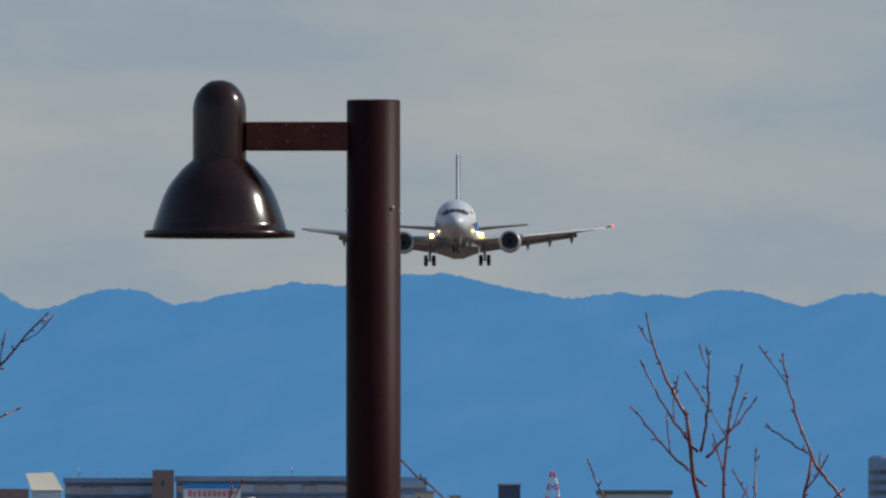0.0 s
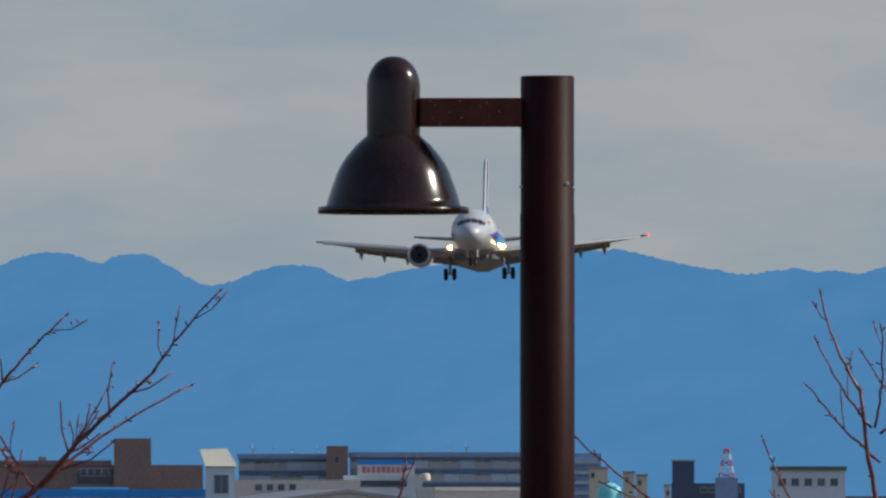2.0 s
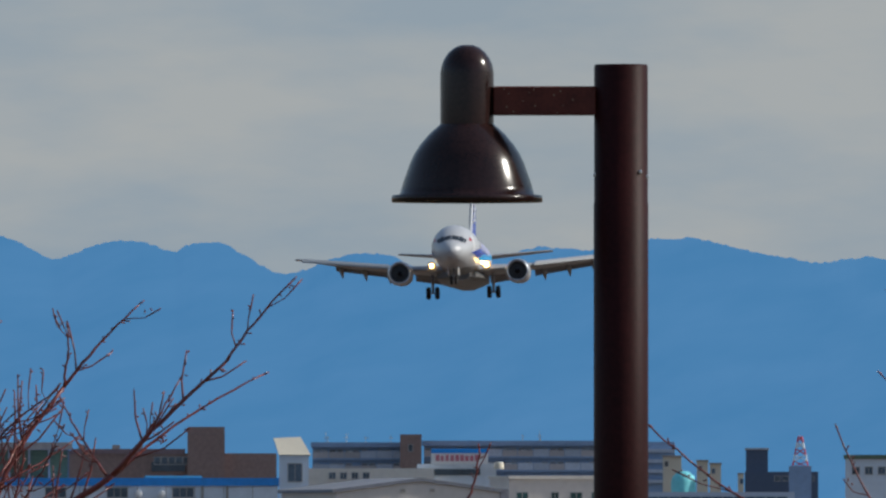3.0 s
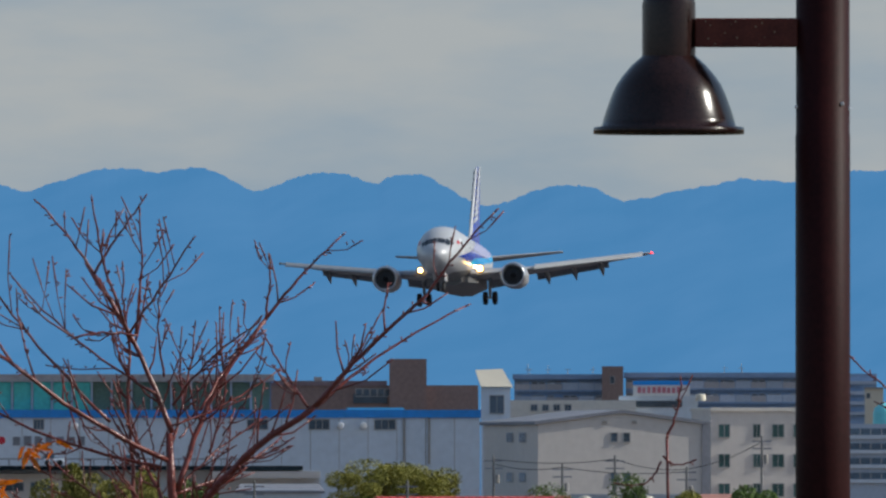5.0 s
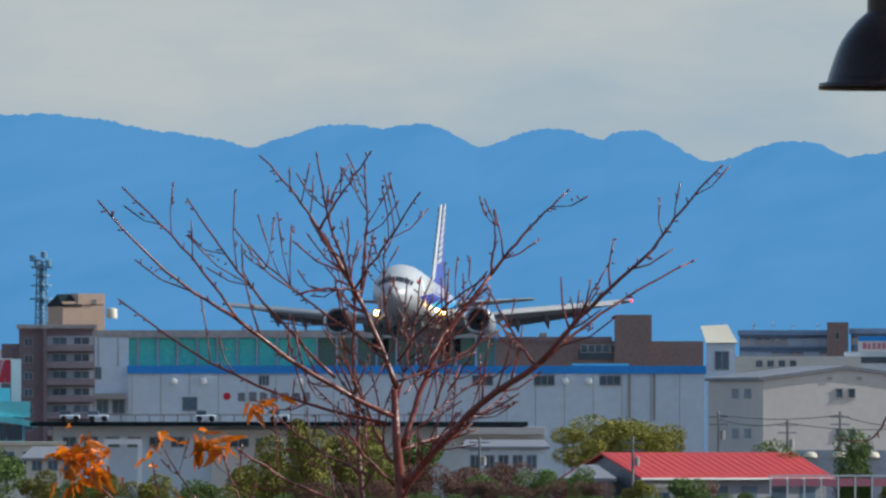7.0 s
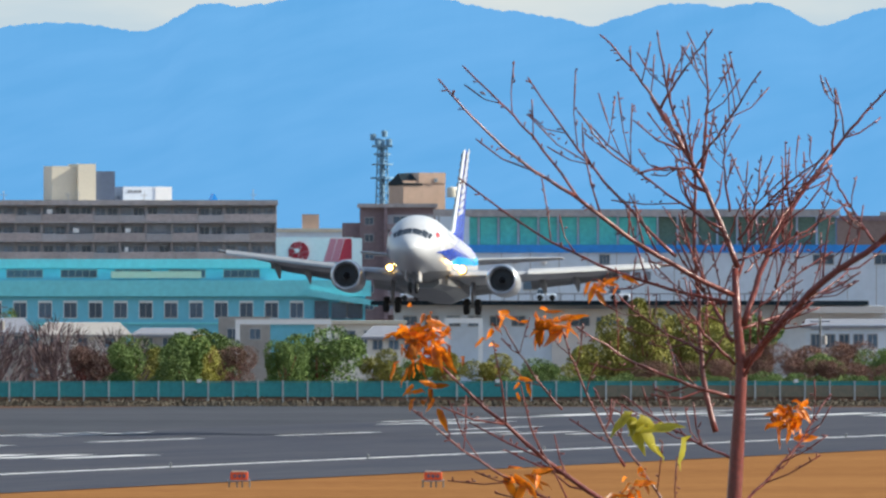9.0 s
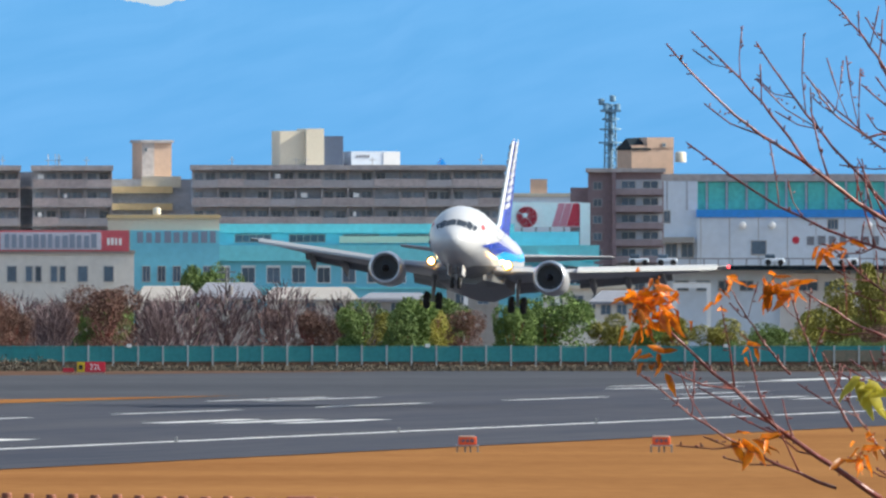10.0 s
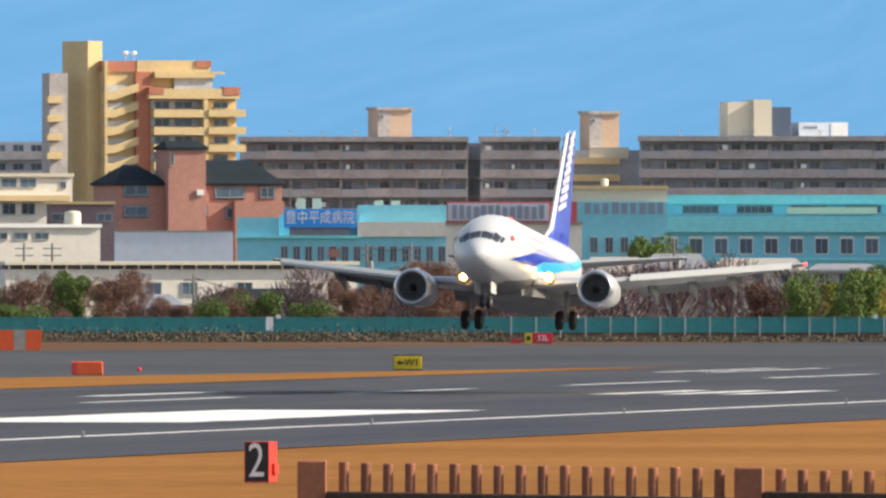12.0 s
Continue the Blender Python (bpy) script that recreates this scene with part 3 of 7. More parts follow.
def skin(y, phi, off=0.0):
    """A point on the fuselage skin; phi in degrees from the top towards +x."""
    w, zt, zb = fuse_at(y)
    a = radians(phi)
    return Vector(((w + off) * math.sin(a), y, (zt + zb) / 2 + ((zt - zb) / 2 + off) * math.cos(a)))


def course(y, points):
    """Straight-line course through (y, degrees) turning points."""
    for (ya, a), (yb, b) in zip(points, points[1:]):
        if y <= yb:
            return a + (b - a) * max(0.0, (y - ya) / (yb - ya))
    return points[-1][1]


def patch(y0, y1, lo, hi, off=0.015, nu=10, nv=6):
    """Skin panel between two edges, lo(y) and hi(y) in degrees."""
    bm = bmesh.new()
    g = []
    for i in range(nu + 1):
        y = y0 + (y1 - y0) * i / nu
        g.append([bm.verts.new(skin(y, lo(y) + (hi(y) - lo(y)) * j / nv, off)) for j in range(nv + 1)])
    for r0, r1 in zip(g, g[1:]):
        for j in range(nv):
            bm.faces.new((r0[j], r0[j + 1], r1[j + 1], r1[j]))
    return bm


def foil(x, y, z, chord, thick, vertical=False):
    """Aerofoil ring of 12 points; y is the leading edge."""
    ring = []
    for s, t in ((0, 0), (0.03, 0.55), (0.15, 0.95), (0.4, 1.0), (0.7, 0.6), (1, 0.06), (1, -0.06), (0.7, -0.3), (0.4, -0.5), (0.15, -0.55), (0.03, -0.4), (0.005, -0.15)):
        if vertical:
            tt = t if t >= 0 else t * 1.7
            ring.append(Vector((x + tt * thick / 2, y + s * chord, z)))
        else:
            ring.append(Vector((x, y + s * chord, z + t * thick / 2)))
    return ring


M_LIGHTBLUE = material("aircraft_pale_blue", (0.015, 0.40, 0.84), 0.25, vary=0.05)
M_PALE = material("aircraft_lilac", (0.40, 0.40, 0.64), 0.25, vary=0.05)
M_GLASS = material("cockpit_glass", (0.05, 0.062, 0.08), 0.08)
M_LAMP = glow("landing_light", (1.0, 0.60, 0.18), 30.0)
# glare around the landing lights, painted as an added glowing ring
M_GLOWRING = glow("landing_light_halo", (1.0, 0.50, 0.08), 1.3)
M_RED = glow("red_light", (1.0, 0.05, 0.06), 2.0)
M_SIGNR = material("roundel_red", (0.55, 0.03, 0.04), 0.4)
M_TITLE = material("faint_title_paint", (0.52, 0.53, 0.60), 0.35)
M_FAN = material("fan_blades", (0.03, 0.03, 0.033), 0.4, metal=0.5)


def wing(side, e):
    s = side
    st = [(1.4, 1.2, 0.28, 7.6, 0.95), (4.83, 3.75, 0.66, 5.0, 0.56), (9.5, 7.2, 1.32, 3.2, 0.34), (14.0, 10.85, 2.25, 1.55, 0.15), (14.15, 11.2, 2.28, 1.1, 0.05)]
    w = part("wing", loft(bmesh.new(), [foil(s * x, y, z, c, t) for x, y, z, c, t in st]), M_WINGGREY, e, smooth=False)
    for x0, x1 in ((2.0, 4.2), (5.6, 10.9)):
        rings = []
        for x in (x0, x1):
            f = (x - 1.4) / 12.9
            te = 8.7 + 3.5 * f
            z = 0.28 + 1.97 * f
            c = 1.25 - 0.5 * f
            rings.append([Vector((s * x, te - 0.55 + c * a, z - 0.04 - c * 0.75 * b)) for a, b in ((0, 0.0), (0.2, -0.03), (0.55, 0.22), (0.88, 0.62), (0.84, 0.64), (0.5, 0.32), (0.15, 0.14))])
        part("flap", loft(bmesh.new(), rings), M_FLAP, w, "lowered wing flap")
    for x in (6.4, 8.4, 10.4):
        f = (x - 1.4) / 12.9
        te, z = 8.7 + 3.5 * f, 0.28 + 1.97 * f
        bm = tube(bmesh.new(), [Vector((s * x, te - 2.0, z - 0.1)), Vector((s * x, te - 1.2, z - 0.3)), Vector((s * x, te, z - 0.5)), Vector((s * x, te + 0.9, z - 0.95))], [0.05, 0.2, 0.2, 0.04], 8)
        part("flap_fairing", bm, M_GREYM, w, smooth=True)
    for x0, x1 in ((6.0, 13.6),):
        rings = []
        for x in (x0, x1):
            f = (x - 1.4) / 12.9
            le, z = 1.2 + 9.65 * f, 0.28 + 1.97 * f
            rings.append([Vector((s * x, le - 0.45, z - 0.24)), Vector((s * x, le - 0.42, z - 0.1)), Vector((s * x, le + 0.05, z + 0.14)), Vector((s * x, le + 0.1, z + 0.1)), Vector((s * x, le - 0.3, z - 0.2))])
        part("slat", loft(bmesh.new(), rings), M_SLAT, w, "lowered pale leading edge slat")
    tip = part("tip_light", lathe(bmesh.new(), [(0.02, -0.2), (0.09, -0.1), (0.1, 0.15), (0.02, 0.3)], 10, axis='Y', centre=(s * 14.15, 11.3, 2.28), close=True), M_RED if s > 0 else M_GREYM, w)
    # engine on its pylon
    ex = s * 4.83
    bm = lathe(bmesh.new(), [(0.74, 0.55), (0.76, 0.15), (0.80, 0.03), (0.86, 0.0), (0.92, 0.05), (0.99, 0.3), (1.03, 0.9), (1.02, 1.8), (0.95, 2.7), (0.83, 3.5), (0.78, 3.5)], 40, axis='Y', centre=(ex, 0, 0))
    for v in bm.verts:
        if v.co.z < -0.5:
            v.co.z = -0.5 + (v.co.z + 0.5) * 0.82
    eng = part("engine", bm, M_GREYN, w, "grey turbofan nacelle", smooth=True)
    bm = lathe(bmesh.new(), [(0.800, 0.035), (0.83, -0.012), (0.87, -0.012), (0.925, 0.05), (0.96, 0.16)], 40, axis='Y', centre=(ex, 0, 0))
    part("intake_lip", bm, M_METAL, eng, "polished metal intake ring", smooth=True)
    # near-black core paints the darkness inside the engine duct
    bm = lathe(bmesh.new(), [(0.02, 0.55), (0.77, 0.6), (0.77, 3.4), (0.5, 4.6), (0.02, 4.9)], 32, axis='Y', centre=(ex, 0, 0))
    part("core", bm, M_DARK, eng)
    bm = lathe(bmesh.new(), [(0.2, 0.46), (0.5, 0.5), (0.76, 0.48), (0.76, 0.56), (0.2, 0.56)], 36, axis='Y', centre=(ex, 0, 0))
    part("fan", bm, M_FAN, eng)
    bm = lathe(bmesh.new(), [(0.01, 0.12), (0.1, 0.2), (0.2, 0.42), (0.2, 0.5)], 16, axis='Y', centre=(ex, 0, 0))
    part("spinner", bm, M_FAN, eng, smooth=True)
    bm = loft(bmesh.new(), [[Vector((ex - 0.12, 0.9, 0.95)), Vector((ex + 0.12, 0.9, 0.95)), Vector((ex + 0.15, 5.5, 0.35)), Vector((ex - 0.15, 5.5, 0.35))],
                            [Vector((ex - 0.1, 1.6, 1.12)), Vector((ex + 0.1, 1.6, 1.12)), Vector((ex + 0.15, 5.5, 0.75)), Vector((ex - 0.15, 5.5, 0.75))]])
    part("pylon", bm, M_GREYN, w)


def gear(x, y, z_top, z_axle, radius, gap, width, e):
    bm = tube(bmesh.new(), [Vector((x, y, z_top)), Vector((x, y, z_axle + 0.45)), Vector((x, y, z_axle))], [0.15, 0.12, 0.09], 12)
    tube(bm, [Vector((x, y - 0.75, z_top)), Vector((x, y - 0.05, z_axle + 0.5))], [0.05, 0.05], 8)
    tube(bm, [Vector((x - gap - 0.12, y, z_axle)), Vector((x + gap + 0.12, y, z_axle))], [0.07, 0.07], 8)
    leg = part("landing_gear", bm, M_GREYN, e, smooth=True)
    for sx in (-1, 1):
        c = (x + sx * gap, y, z_axle)
        h = width / 2
        bm = lathe(bmesh.new(), [(radius * 0.5, -h), (radius * 0.85, -h), (radius * 0.97, -h * 0.7), (radius, 0), (radius * 0.97, h * 0.7), (radius * 0.85, h), (radius * 0.5, h)], 28, axis='X', centre=c)
        t = part("tyre", bm, M_TYRE, leg, smooth=True)
        bm = lathe(bmesh.new(), [(0.02, -h * 0.7), (radius * 0.5, -h * 0.8), (radius * 0.52, h * 0.8), (0.02, h * 0.7)], 20, axis='X', centre=c)
        part("wheel_hub", bm, M_GREYM, leg)
    return leg


def make_airliner():
    e = empty("airliner", pose(-198, 1500, 20), "white twin-engine airliner with blue stripes landing, wheels down", "airplane")
    rings = []
    for i, (y, w, zt, zb) in enumerate(FUSE):
        rings.append([skin(y, k * 360 / 36) for k in range(36)])
    part("fuselage", loft(bmesh.new(), rings), M_WHITE, e, smooth=True)
    # grey belly paint, darkened to hold the shade under the fuselage
    part("belly", patch(-4.5, 17, lambda y: course(y, ((-4.5, 150), (0, 128), (6, 118), (17, 112))), lambda y: 360 - course(y, ((-4.5, 150), (0, 128), (6, 118), (17, 112))), 0.03, 110, 14), M_GREYM, e, "grey painted belly with underside shade in its colour", smooth=True)
    part("wing_box", loft(bmesh.new(), [[Vector((x * w, y, z)) for x, z in ((-1, 0.35), (1, 0.35), (1.0, -0.35), (0.55, -0.62), (-0.55, -0.62), (-1.0, -0.35))] for y, w in ((0.6, 0.9), (2.4, 1.95), (8.5, 1.95), (11.5, 0.8))]), M_GREYM, e)
    for s in (1, -1):
        part("blue_band", patch(-6.5, 8.0, lambda y: s * course(y, ((-6.5, 105), (-2.3, 115), (-0.9, 108), (1.5, 95), (8, 81))), lambda y: s * course(y, ((-6.5, 104.5), (-4.1, 97), (-1.7, 89), (4, 84), (8, 80.5))), 0.045, 40, 6), M_BLUE, e, "dark blue livery sweep", smooth=True)
        part("pale_band", patch(-1.6, 15.0, lambda y: s * course(y, ((-1.6, 116.5), (2.6, 113), (8, 93), (15, 78))), lambda y: s * course(y, ((-1.6, 115.5), (-0.9, 109), (1.5, 96), (8, 81.5), (15, 62))), 0.045, 40, 5), M_LIGHTBLUE, e, "light blue livery sweep", smooth=True)
        part("lilac_band", patch(-1.7, 15.0, lambda y: s * course(y, ((-1.7, 88.8), (4, 83.5), (8, 80), (15, 61))), lambda y: s * course(y, ((-1.7, 88.4), (1.2, 72), (6, 46), (12, 14), (15, 8))), 0.04, 40, 8), M_PALE, e, "pale lilac livery sweep", smooth=True)
        # cockpit glazing
        for a0, a1, y0, y1 in ((1.2, 28, -7.44, -6.92), (29, 47, -7.34, -6.80), (48.5, 58, -7.10, -6.68)):
            part("cockpit_window", patch(y0, y1, lambda y: s * a0, lambda y: s * a1, 0.02, 4, 4), M_GLASS, e, smooth=True)
        part("door_frame", patch(-5.6, -4.85, lambda y: s * 58, lambda y: s * 108, 0.01, 3, 6), M_DOOR, e, "passenger door", smooth=True)
        part("red_roundel", patch(-6.3, -5.75, lambda y: s * 60, lambda y: s * 70, 0.02, 4, 4), M_SIGNR, e, "small red painted disc", smooth=True)
        for i in range(11):
            part("title_bar", patch(-2.4 + i * 0.55, -2.0 + i * 0.55, lambda y: s * 60, lambda y: s * 67, 0.02, 2, 2), M_TITLE, e, "illegible pale title lettering", smooth=True)
        for i in range(22):
            part("cabin_window", patch(-2.6 + i * 0.62, -2.46 + i * 0.62, lambda y: s * 79, lambda y: s * 84, 0.05, 1, 2), M_GLASS, e, smooth=True)
        wing(s, e)
        st = [(0.3, 15.9, 2.55, 3.9, 0.4), (6.3, 19.7, 3.25, 1.5, 0.14), (6.4, 20.0, 3.26, 1.1, 0.05)]
        part("tailplane", loft(bmesh.new(), [foil(s * x, y, z, c, t) for x, y, z, c, t in st]), M_WINGGREY, e, "horizontal tail surface")
        gear(s * 2.5, 5.3, 0.3, -1.28, 0.51, 0.36, 0.34, e)
        # wing root landing light, in a small housing
        bm = lathe(bmesh.new(), [(0.30, 0.5), (0.31, 0.0), (0.27, -0.02)], 20, axis='Y', centre=(s * 2.25, 0.95, 0.62))
        part("light_housing", bm, M_GREYM, e)
        bm = lathe(bmesh.new(), [(0.01, -0.03), (0.13, -0.02), (0.19, 0.0)] if s > 0 else [(0.01, -0.03), (0.11, -0.02), (0.16, 0.0)], 20, axis='Y', centre=(s * 2.25, 0.92, 0.62))
        lens = part("landing_light", bm, M_LAMP, e, "lit landing light")
        r0, r1 = (0.195, 0.26) if s > 0 else (0.165, 0.21)
        bm = lathe(bmesh.new(), [(r0, 0.0), (r1, -0.03), (r1 + 0.02, 0.02)], 20, axis='Y', centre=(s * 2.25, 0.92, 0.62))
        part("halo_ring", bm, M_GLOWRING, lens, "amber glowing ring that paints the lamp halo")
    bm = lathe(bmesh.new(), [(0.01, -0.03), (0.11, 0.0)], 14, axis='Y', centre=(1.98, 0.2, 0.72))
    part("turnoff_light", bm, M_LAMP, e, "small lit taxi light")
    gear(0, -5.2, 0.2, -1.15, 0.34, 0.2, 0.2, e)
    for s in (1, -1):
        part("gear_door", boxed(s * 0.42 - 0.02, s * 0.42 + 0.02, -6.2, -4.6, -0.75, -0.15, bevel=0.01), M_WHITE, e)
    # fin with blue and white stripes
    fin = part("fin", loft(bmesh.new(), [foil(0, 12.4, 3.4, 8.2, 0.30, True), foil(0, 14.6, 4.3, 6.1, 0.36, True), foil(0, 19.3, 9.75, 2.7, 0.2, True), foil(0, 19.6, 9.85, 2.3, 0.08, True)]), M_BLUE, e, "blue tail fin with white slanting stripes")
    for i in range(9):
        z = 5.3 + i * 0.49
        le = 14.6 + (z - 4.3) * 0.862
        for s in (1, -1):
            end = le + 3.2 - i * 0.13
            bm = loft(bmesh.new(), [[Vector((s * 0.16, le + 0.45, z)), Vector((s * 0.20, le + 0.45, z)), Vector((s * 0.20, le + 0.45, z + 0.27)), Vector((s * 0.16, le + 0.45, z + 0.27))],
                                    [Vector((s * 0.10, end, z + 0.5)), Vector((s * 0.16, end, z + 0.5)), Vector((s * 0.14, end, z + 0.83)), Vector((s * 0.10, end, z + 0.83))]])
            part("fin_stripe", bm, M_WHITE, fin)
    bm = loft(bmesh.new(), [[Vector((-0.1, 12.45, 3.55)), Vector((0, 12.3, 3.6)), Vector((0.1, 12.45, 3.55))], [Vector((-0.14, 14.8, 4.3)), Vector((0, 14.5, 4.35)), Vector((0.14, 14.8, 4.3))], [Vector((-0.09, 19.45, 9.75)), Vector((0, 19.2, 9.8)), Vector((0.09, 19.45, 9.75))]])
    part("fin_leading_edge", bm, M_WHITE, fin)
    bm = lathe(bmesh.new(), [(0.01, 0), (0.1, 0.02), (0.1, 0.06)], 10, centre=(0, 2.0, 3.75))
    part("beacon", bm, M_RED, e)
    return e


M_WINGGREY = material("wing_grey", (0.33, 0.34, 0.36), 0.4, vary=0.05, scale=0.5, fine=5)
# darker than the wing: underside shade is put into the flap colour
M_FLAP = material("shaded_flap_grey", (0.17, 0.175, 0.19), 0.4, vary=0.08, scale=0.5, fine=5)
M_GREYN = material("nacelle_grey", (0.35, 0.36, 0.38), 0.3, vary=0.04, scale=0.6, fine=6)
M_SLAT = material("slat_grey", (0.42, 0.43, 0.44), 0.5, vary=0.06)
M_DOOR = material("door_white", (0.72, 0.72, 0.73), 0.3, vary=0.04)
AIRLINER = make_airliner()


# ---- town beyond the fence ----
M_CREAM = material("cream_render", (0.70, 0.53, 0.29), 0.85, vary=0.08, scale=0.1, fine=1.5)
M_SALMON = material("salmon_tile", (0.52, 0.20, 0.13), 0.8, vary=0.1, scale=0.12, fine=2)
M_PINK = material("dusky_pink_render", (0.48, 0.235, 0.19), 0.85, vary=0.12, scale=0.1, fine=2)
M_ROOFD = material("dark_slate_roof", (0.014, 0.026, 0.036), 0.85, vary=0.2, scale=0.3, fine=4, spec=0.2)
M_APT = material("brown_grey_concrete", (0.51, 0.47, 0.47), 0.9, vary=0.18, scale=0.12, fine=1.4)
M_APTD = material("recess_concrete", (0.48, 0.51, 0.57), 0.9, vary=0.15, scale=0.3, fine=2)
M_RAIL = material("balcony_panel_brown", (0.52, 0.455, 0.45), 0.8, vary=0.15, scale=0.2, fine=2, spread=0.12)
M_BRICK = material("brown_brick", (0.27, 0.20, 0.22), 0.9, vary=0.15, scale=0.15, fine=2)
M_BRICKL = material("mauve_balcony_panel", (0.36, 0.29, 0.31), 0.85, vary=0.15, scale=0.2, fine=2)
M_TEAL = material("turquoise_render", (0.20, 0.60, 0.74), 0.8, vary=0.08, scale=0.1, fine=1.5)
M_TEALR = material("turquoise_metal_roof", (0.22, 0.74, 0.80), 0.55, vary=0.08, scale=0.1, fine=2)
M_OFFWH = material("off_white_render", (0.74, 0.70, 0.64), 0.85, vary=0.08, scale=0.1, fine=1.5)
M_SIDING = material("pale_grey_siding", (0.68, 0.75, 0.84), 0.7, vary=0.07, scale=0.06, fine=1.2)
M_BLUEST = material("blue_roof_band", (0.03, 0.30, 0.82), 0.5, vary=0.12, scale=0.1, fine=2)
M_GREENGL = material("green_sheet", (0.12, 0.64, 0.54), 0.5, vary=0.15, scale=0.15, fine=2)
M_REDROOF = material("red_metal_roof", (0.60, 0.060, 0.055), 0.5, vary=0.1, scale=0.15, fine=2)
M_GREYROOF = material("grey_roof", (0.26, 0.27, 0.31), 0.7, vary=0.15, scale=0.1, fine=2)
M_PANE = material("window_glass", (0.09, 0.14, 0.20), 0.15, vary=0.2, scale=0.4, fine=3, spread=0.4)
M_FRAME = material("window_frame", (0.45, 0.45, 0.45), 0.5)
M_SIGNBL = material("sign_blue", (0.015, 0.33, 0.92), 0.4, vary=0.05)
M_SIGNWH = material("sign_white", (0.84, 0.84, 0.84), 0.4, vary=0.05)
M_SIGNRED = material("sign_red", (0.62, 0.02, 0.05), 0.4, vary=0.05)
M_SIGNPINK = material("sign_rose", (0.66, 0.22, 0.28), 0.4, vary=0.05)
M_SIGNGREY = material("sign_grey_blue", (0.22, 0.27, 0.36), 0.4, vary=0.05)
M_SIGNPALE = material("sign_pale_grey", (0.60, 0.60, 0.68), 0.5, vary=0.1)
M_SIGNDUSK = material("sign_dusky_red", (0.58, 0.10, 0.13), 0.5, vary=0.1)
M_TANK = material("white_tank", (0.68, 0.62, 0.5), 0.6, vary=0.06)
# haze in front of the mast is put into this blue
M_HAZESTEEL = material("haze_mast_steel", (0.17, 0.31, 0.44), 0.6, vary=0.1)
M_YELLOWSIGN = material("sign_yellow", (0.72, 0.50, 0.012), 0.45, vary=0.05)
M_BLACK = material("sign_black", (0.012, 0.013, 0.02), 0.5)
M_ORANGE = material("signal_orange", (0.85, 0.115, 0.032), 0.55, vary=0.08)
M_BOARD = material("board_red", (0.60, 0.035, 0.022), 0.5, vary=0.08)
M_WIRE = material("cable_black", (0.02, 0.02, 0.022), 0.6)
M_POLE = material("concrete_pole", (0.25, 0.245, 0.24), 0.85)


M_FLATGL = material("curtained_glass", (0.30, 0.36, 0.44), 0.2, vary=0.25, scale=0.5, fine=3, spread=0.55)


class House:
    """A building facing the viewer, set out by bearing and fall at one distance; local x to the right, y away, z up."""

    def __init__(self, name, b0, b1, d, label, category="building", group="", turn=0.0):
        self.c, self.d, self.k = (b0 + b1) / 2, d, d / UNIT
        self.e = empty(name, stand(self.c, d, turn), label, category, group)

    def x(self, b):
        return (b - self.c) * self.k

    def z(self, v):
        return max(0.0, level(v, self.d))

    def box(self, name, b0, b1, v0, v1, y0, y1, mat, label="", parent=None, bevel=0.0):
        """v0 above, v1 below; v1 None: down to the ground."""
        return part(name, boxed(self.x(b0), self.x(b1), y0, y1, 0 if v1 is None else self.z(v1), self.z(v0), bevel=bevel), mat, parent or self.e, label)

    def window(self, b0, b1, v0, v1, y=0.0, hood=False, mat=None, bars=1):
        x0, x1, z0, z1 = self.x(b0), self.x(b1), self.z(v1), self.z(v0)
        f = 0.09
        bm = bmesh.new()
        box(bm, x0 - f, x0, y - 0.10, y - 0.01, z0, z1)
        box(bm, x1, x1 + f, y - 0.10, y - 0.01, z0, z1)
        box(bm, x0 - f, x1 + f, y - 0.12, y - 0.01, z1, z1 + f * (3.0 if hood else 1))
        box(bm, x0 - f, x1 + f, y - 0.16, y - 0.01, z0 - f, z0)
        w = part("window", bm, M_SIGNWH if hood else M_FRAME, self.e)
        for i in range(bars):
            xm = x0 + (x1 - x0) * (i + 1) / (bars + 1)
            part("mullion", boxed(xm - 0.03, xm + 0.03, y - 0.09, y - 0.052, z0, z1), M_FRAME, w)
        part("pane", boxed(x0, x1, y - 0.05, y - 0.01, z0, z1), mat or M_PANE, w)
        return w

    def row(self, b0, b1, n, v0, v1, width, y=0.0, hood=False):
        for i in range(n):
            c = b0 + (b1 - b0) * (i + 0.5) / n
            self.window(c - width / 2, c + width / 2, v0, v1, y, hood)

    def prism(self, name, b0, b1, v_eave, v_ridge, y0, y1, mat, label="", hip=0.0, over=0.4, v_edge=0.0):
        """Ridge runs along x; hip pulls the ridge ends in (survey units)."""
        xa, xb = self.x(b0) - over, self.x(b1) + over
        ya, yb = y0 - over, y1 + over
        ze, zr = self.z(v_eave), self.z(v_ridge)
        h = hip * self.k
        ym = (ya + yb) / 2
        bm = bmesh.new()
        p = [bm.verts.new(q) for q in ((xa, ya, ze), (xb, ya, ze), (xb, yb, ze), (xa, yb, ze), (xa + h, ym, zr), (xb - h, ym, zr),
                                       (xa, ya, ze - 0.25), (xb, ya, ze - 0.25), (xb, yb, ze - 0.25), (xa, yb, ze - 0.25))]
        for f in ((0, 1, 5, 4), (1, 2, 5), (2, 3, 4, 5), (3, 0, 4), (6, 7, 1, 0), (7, 8, 2, 1), (8, 9, 3, 2), (9, 6, 0, 3), (9, 8, 7, 6)):
            bm.faces.new([p[i] for i in f])
        return part(name, bm, mat, self.e, label)

    def tank(self, b, v0, v1, r, mat=None):
        x, z0, z1 = self.x(b), self.z(v1), self.z(v0)
        r *= self.k
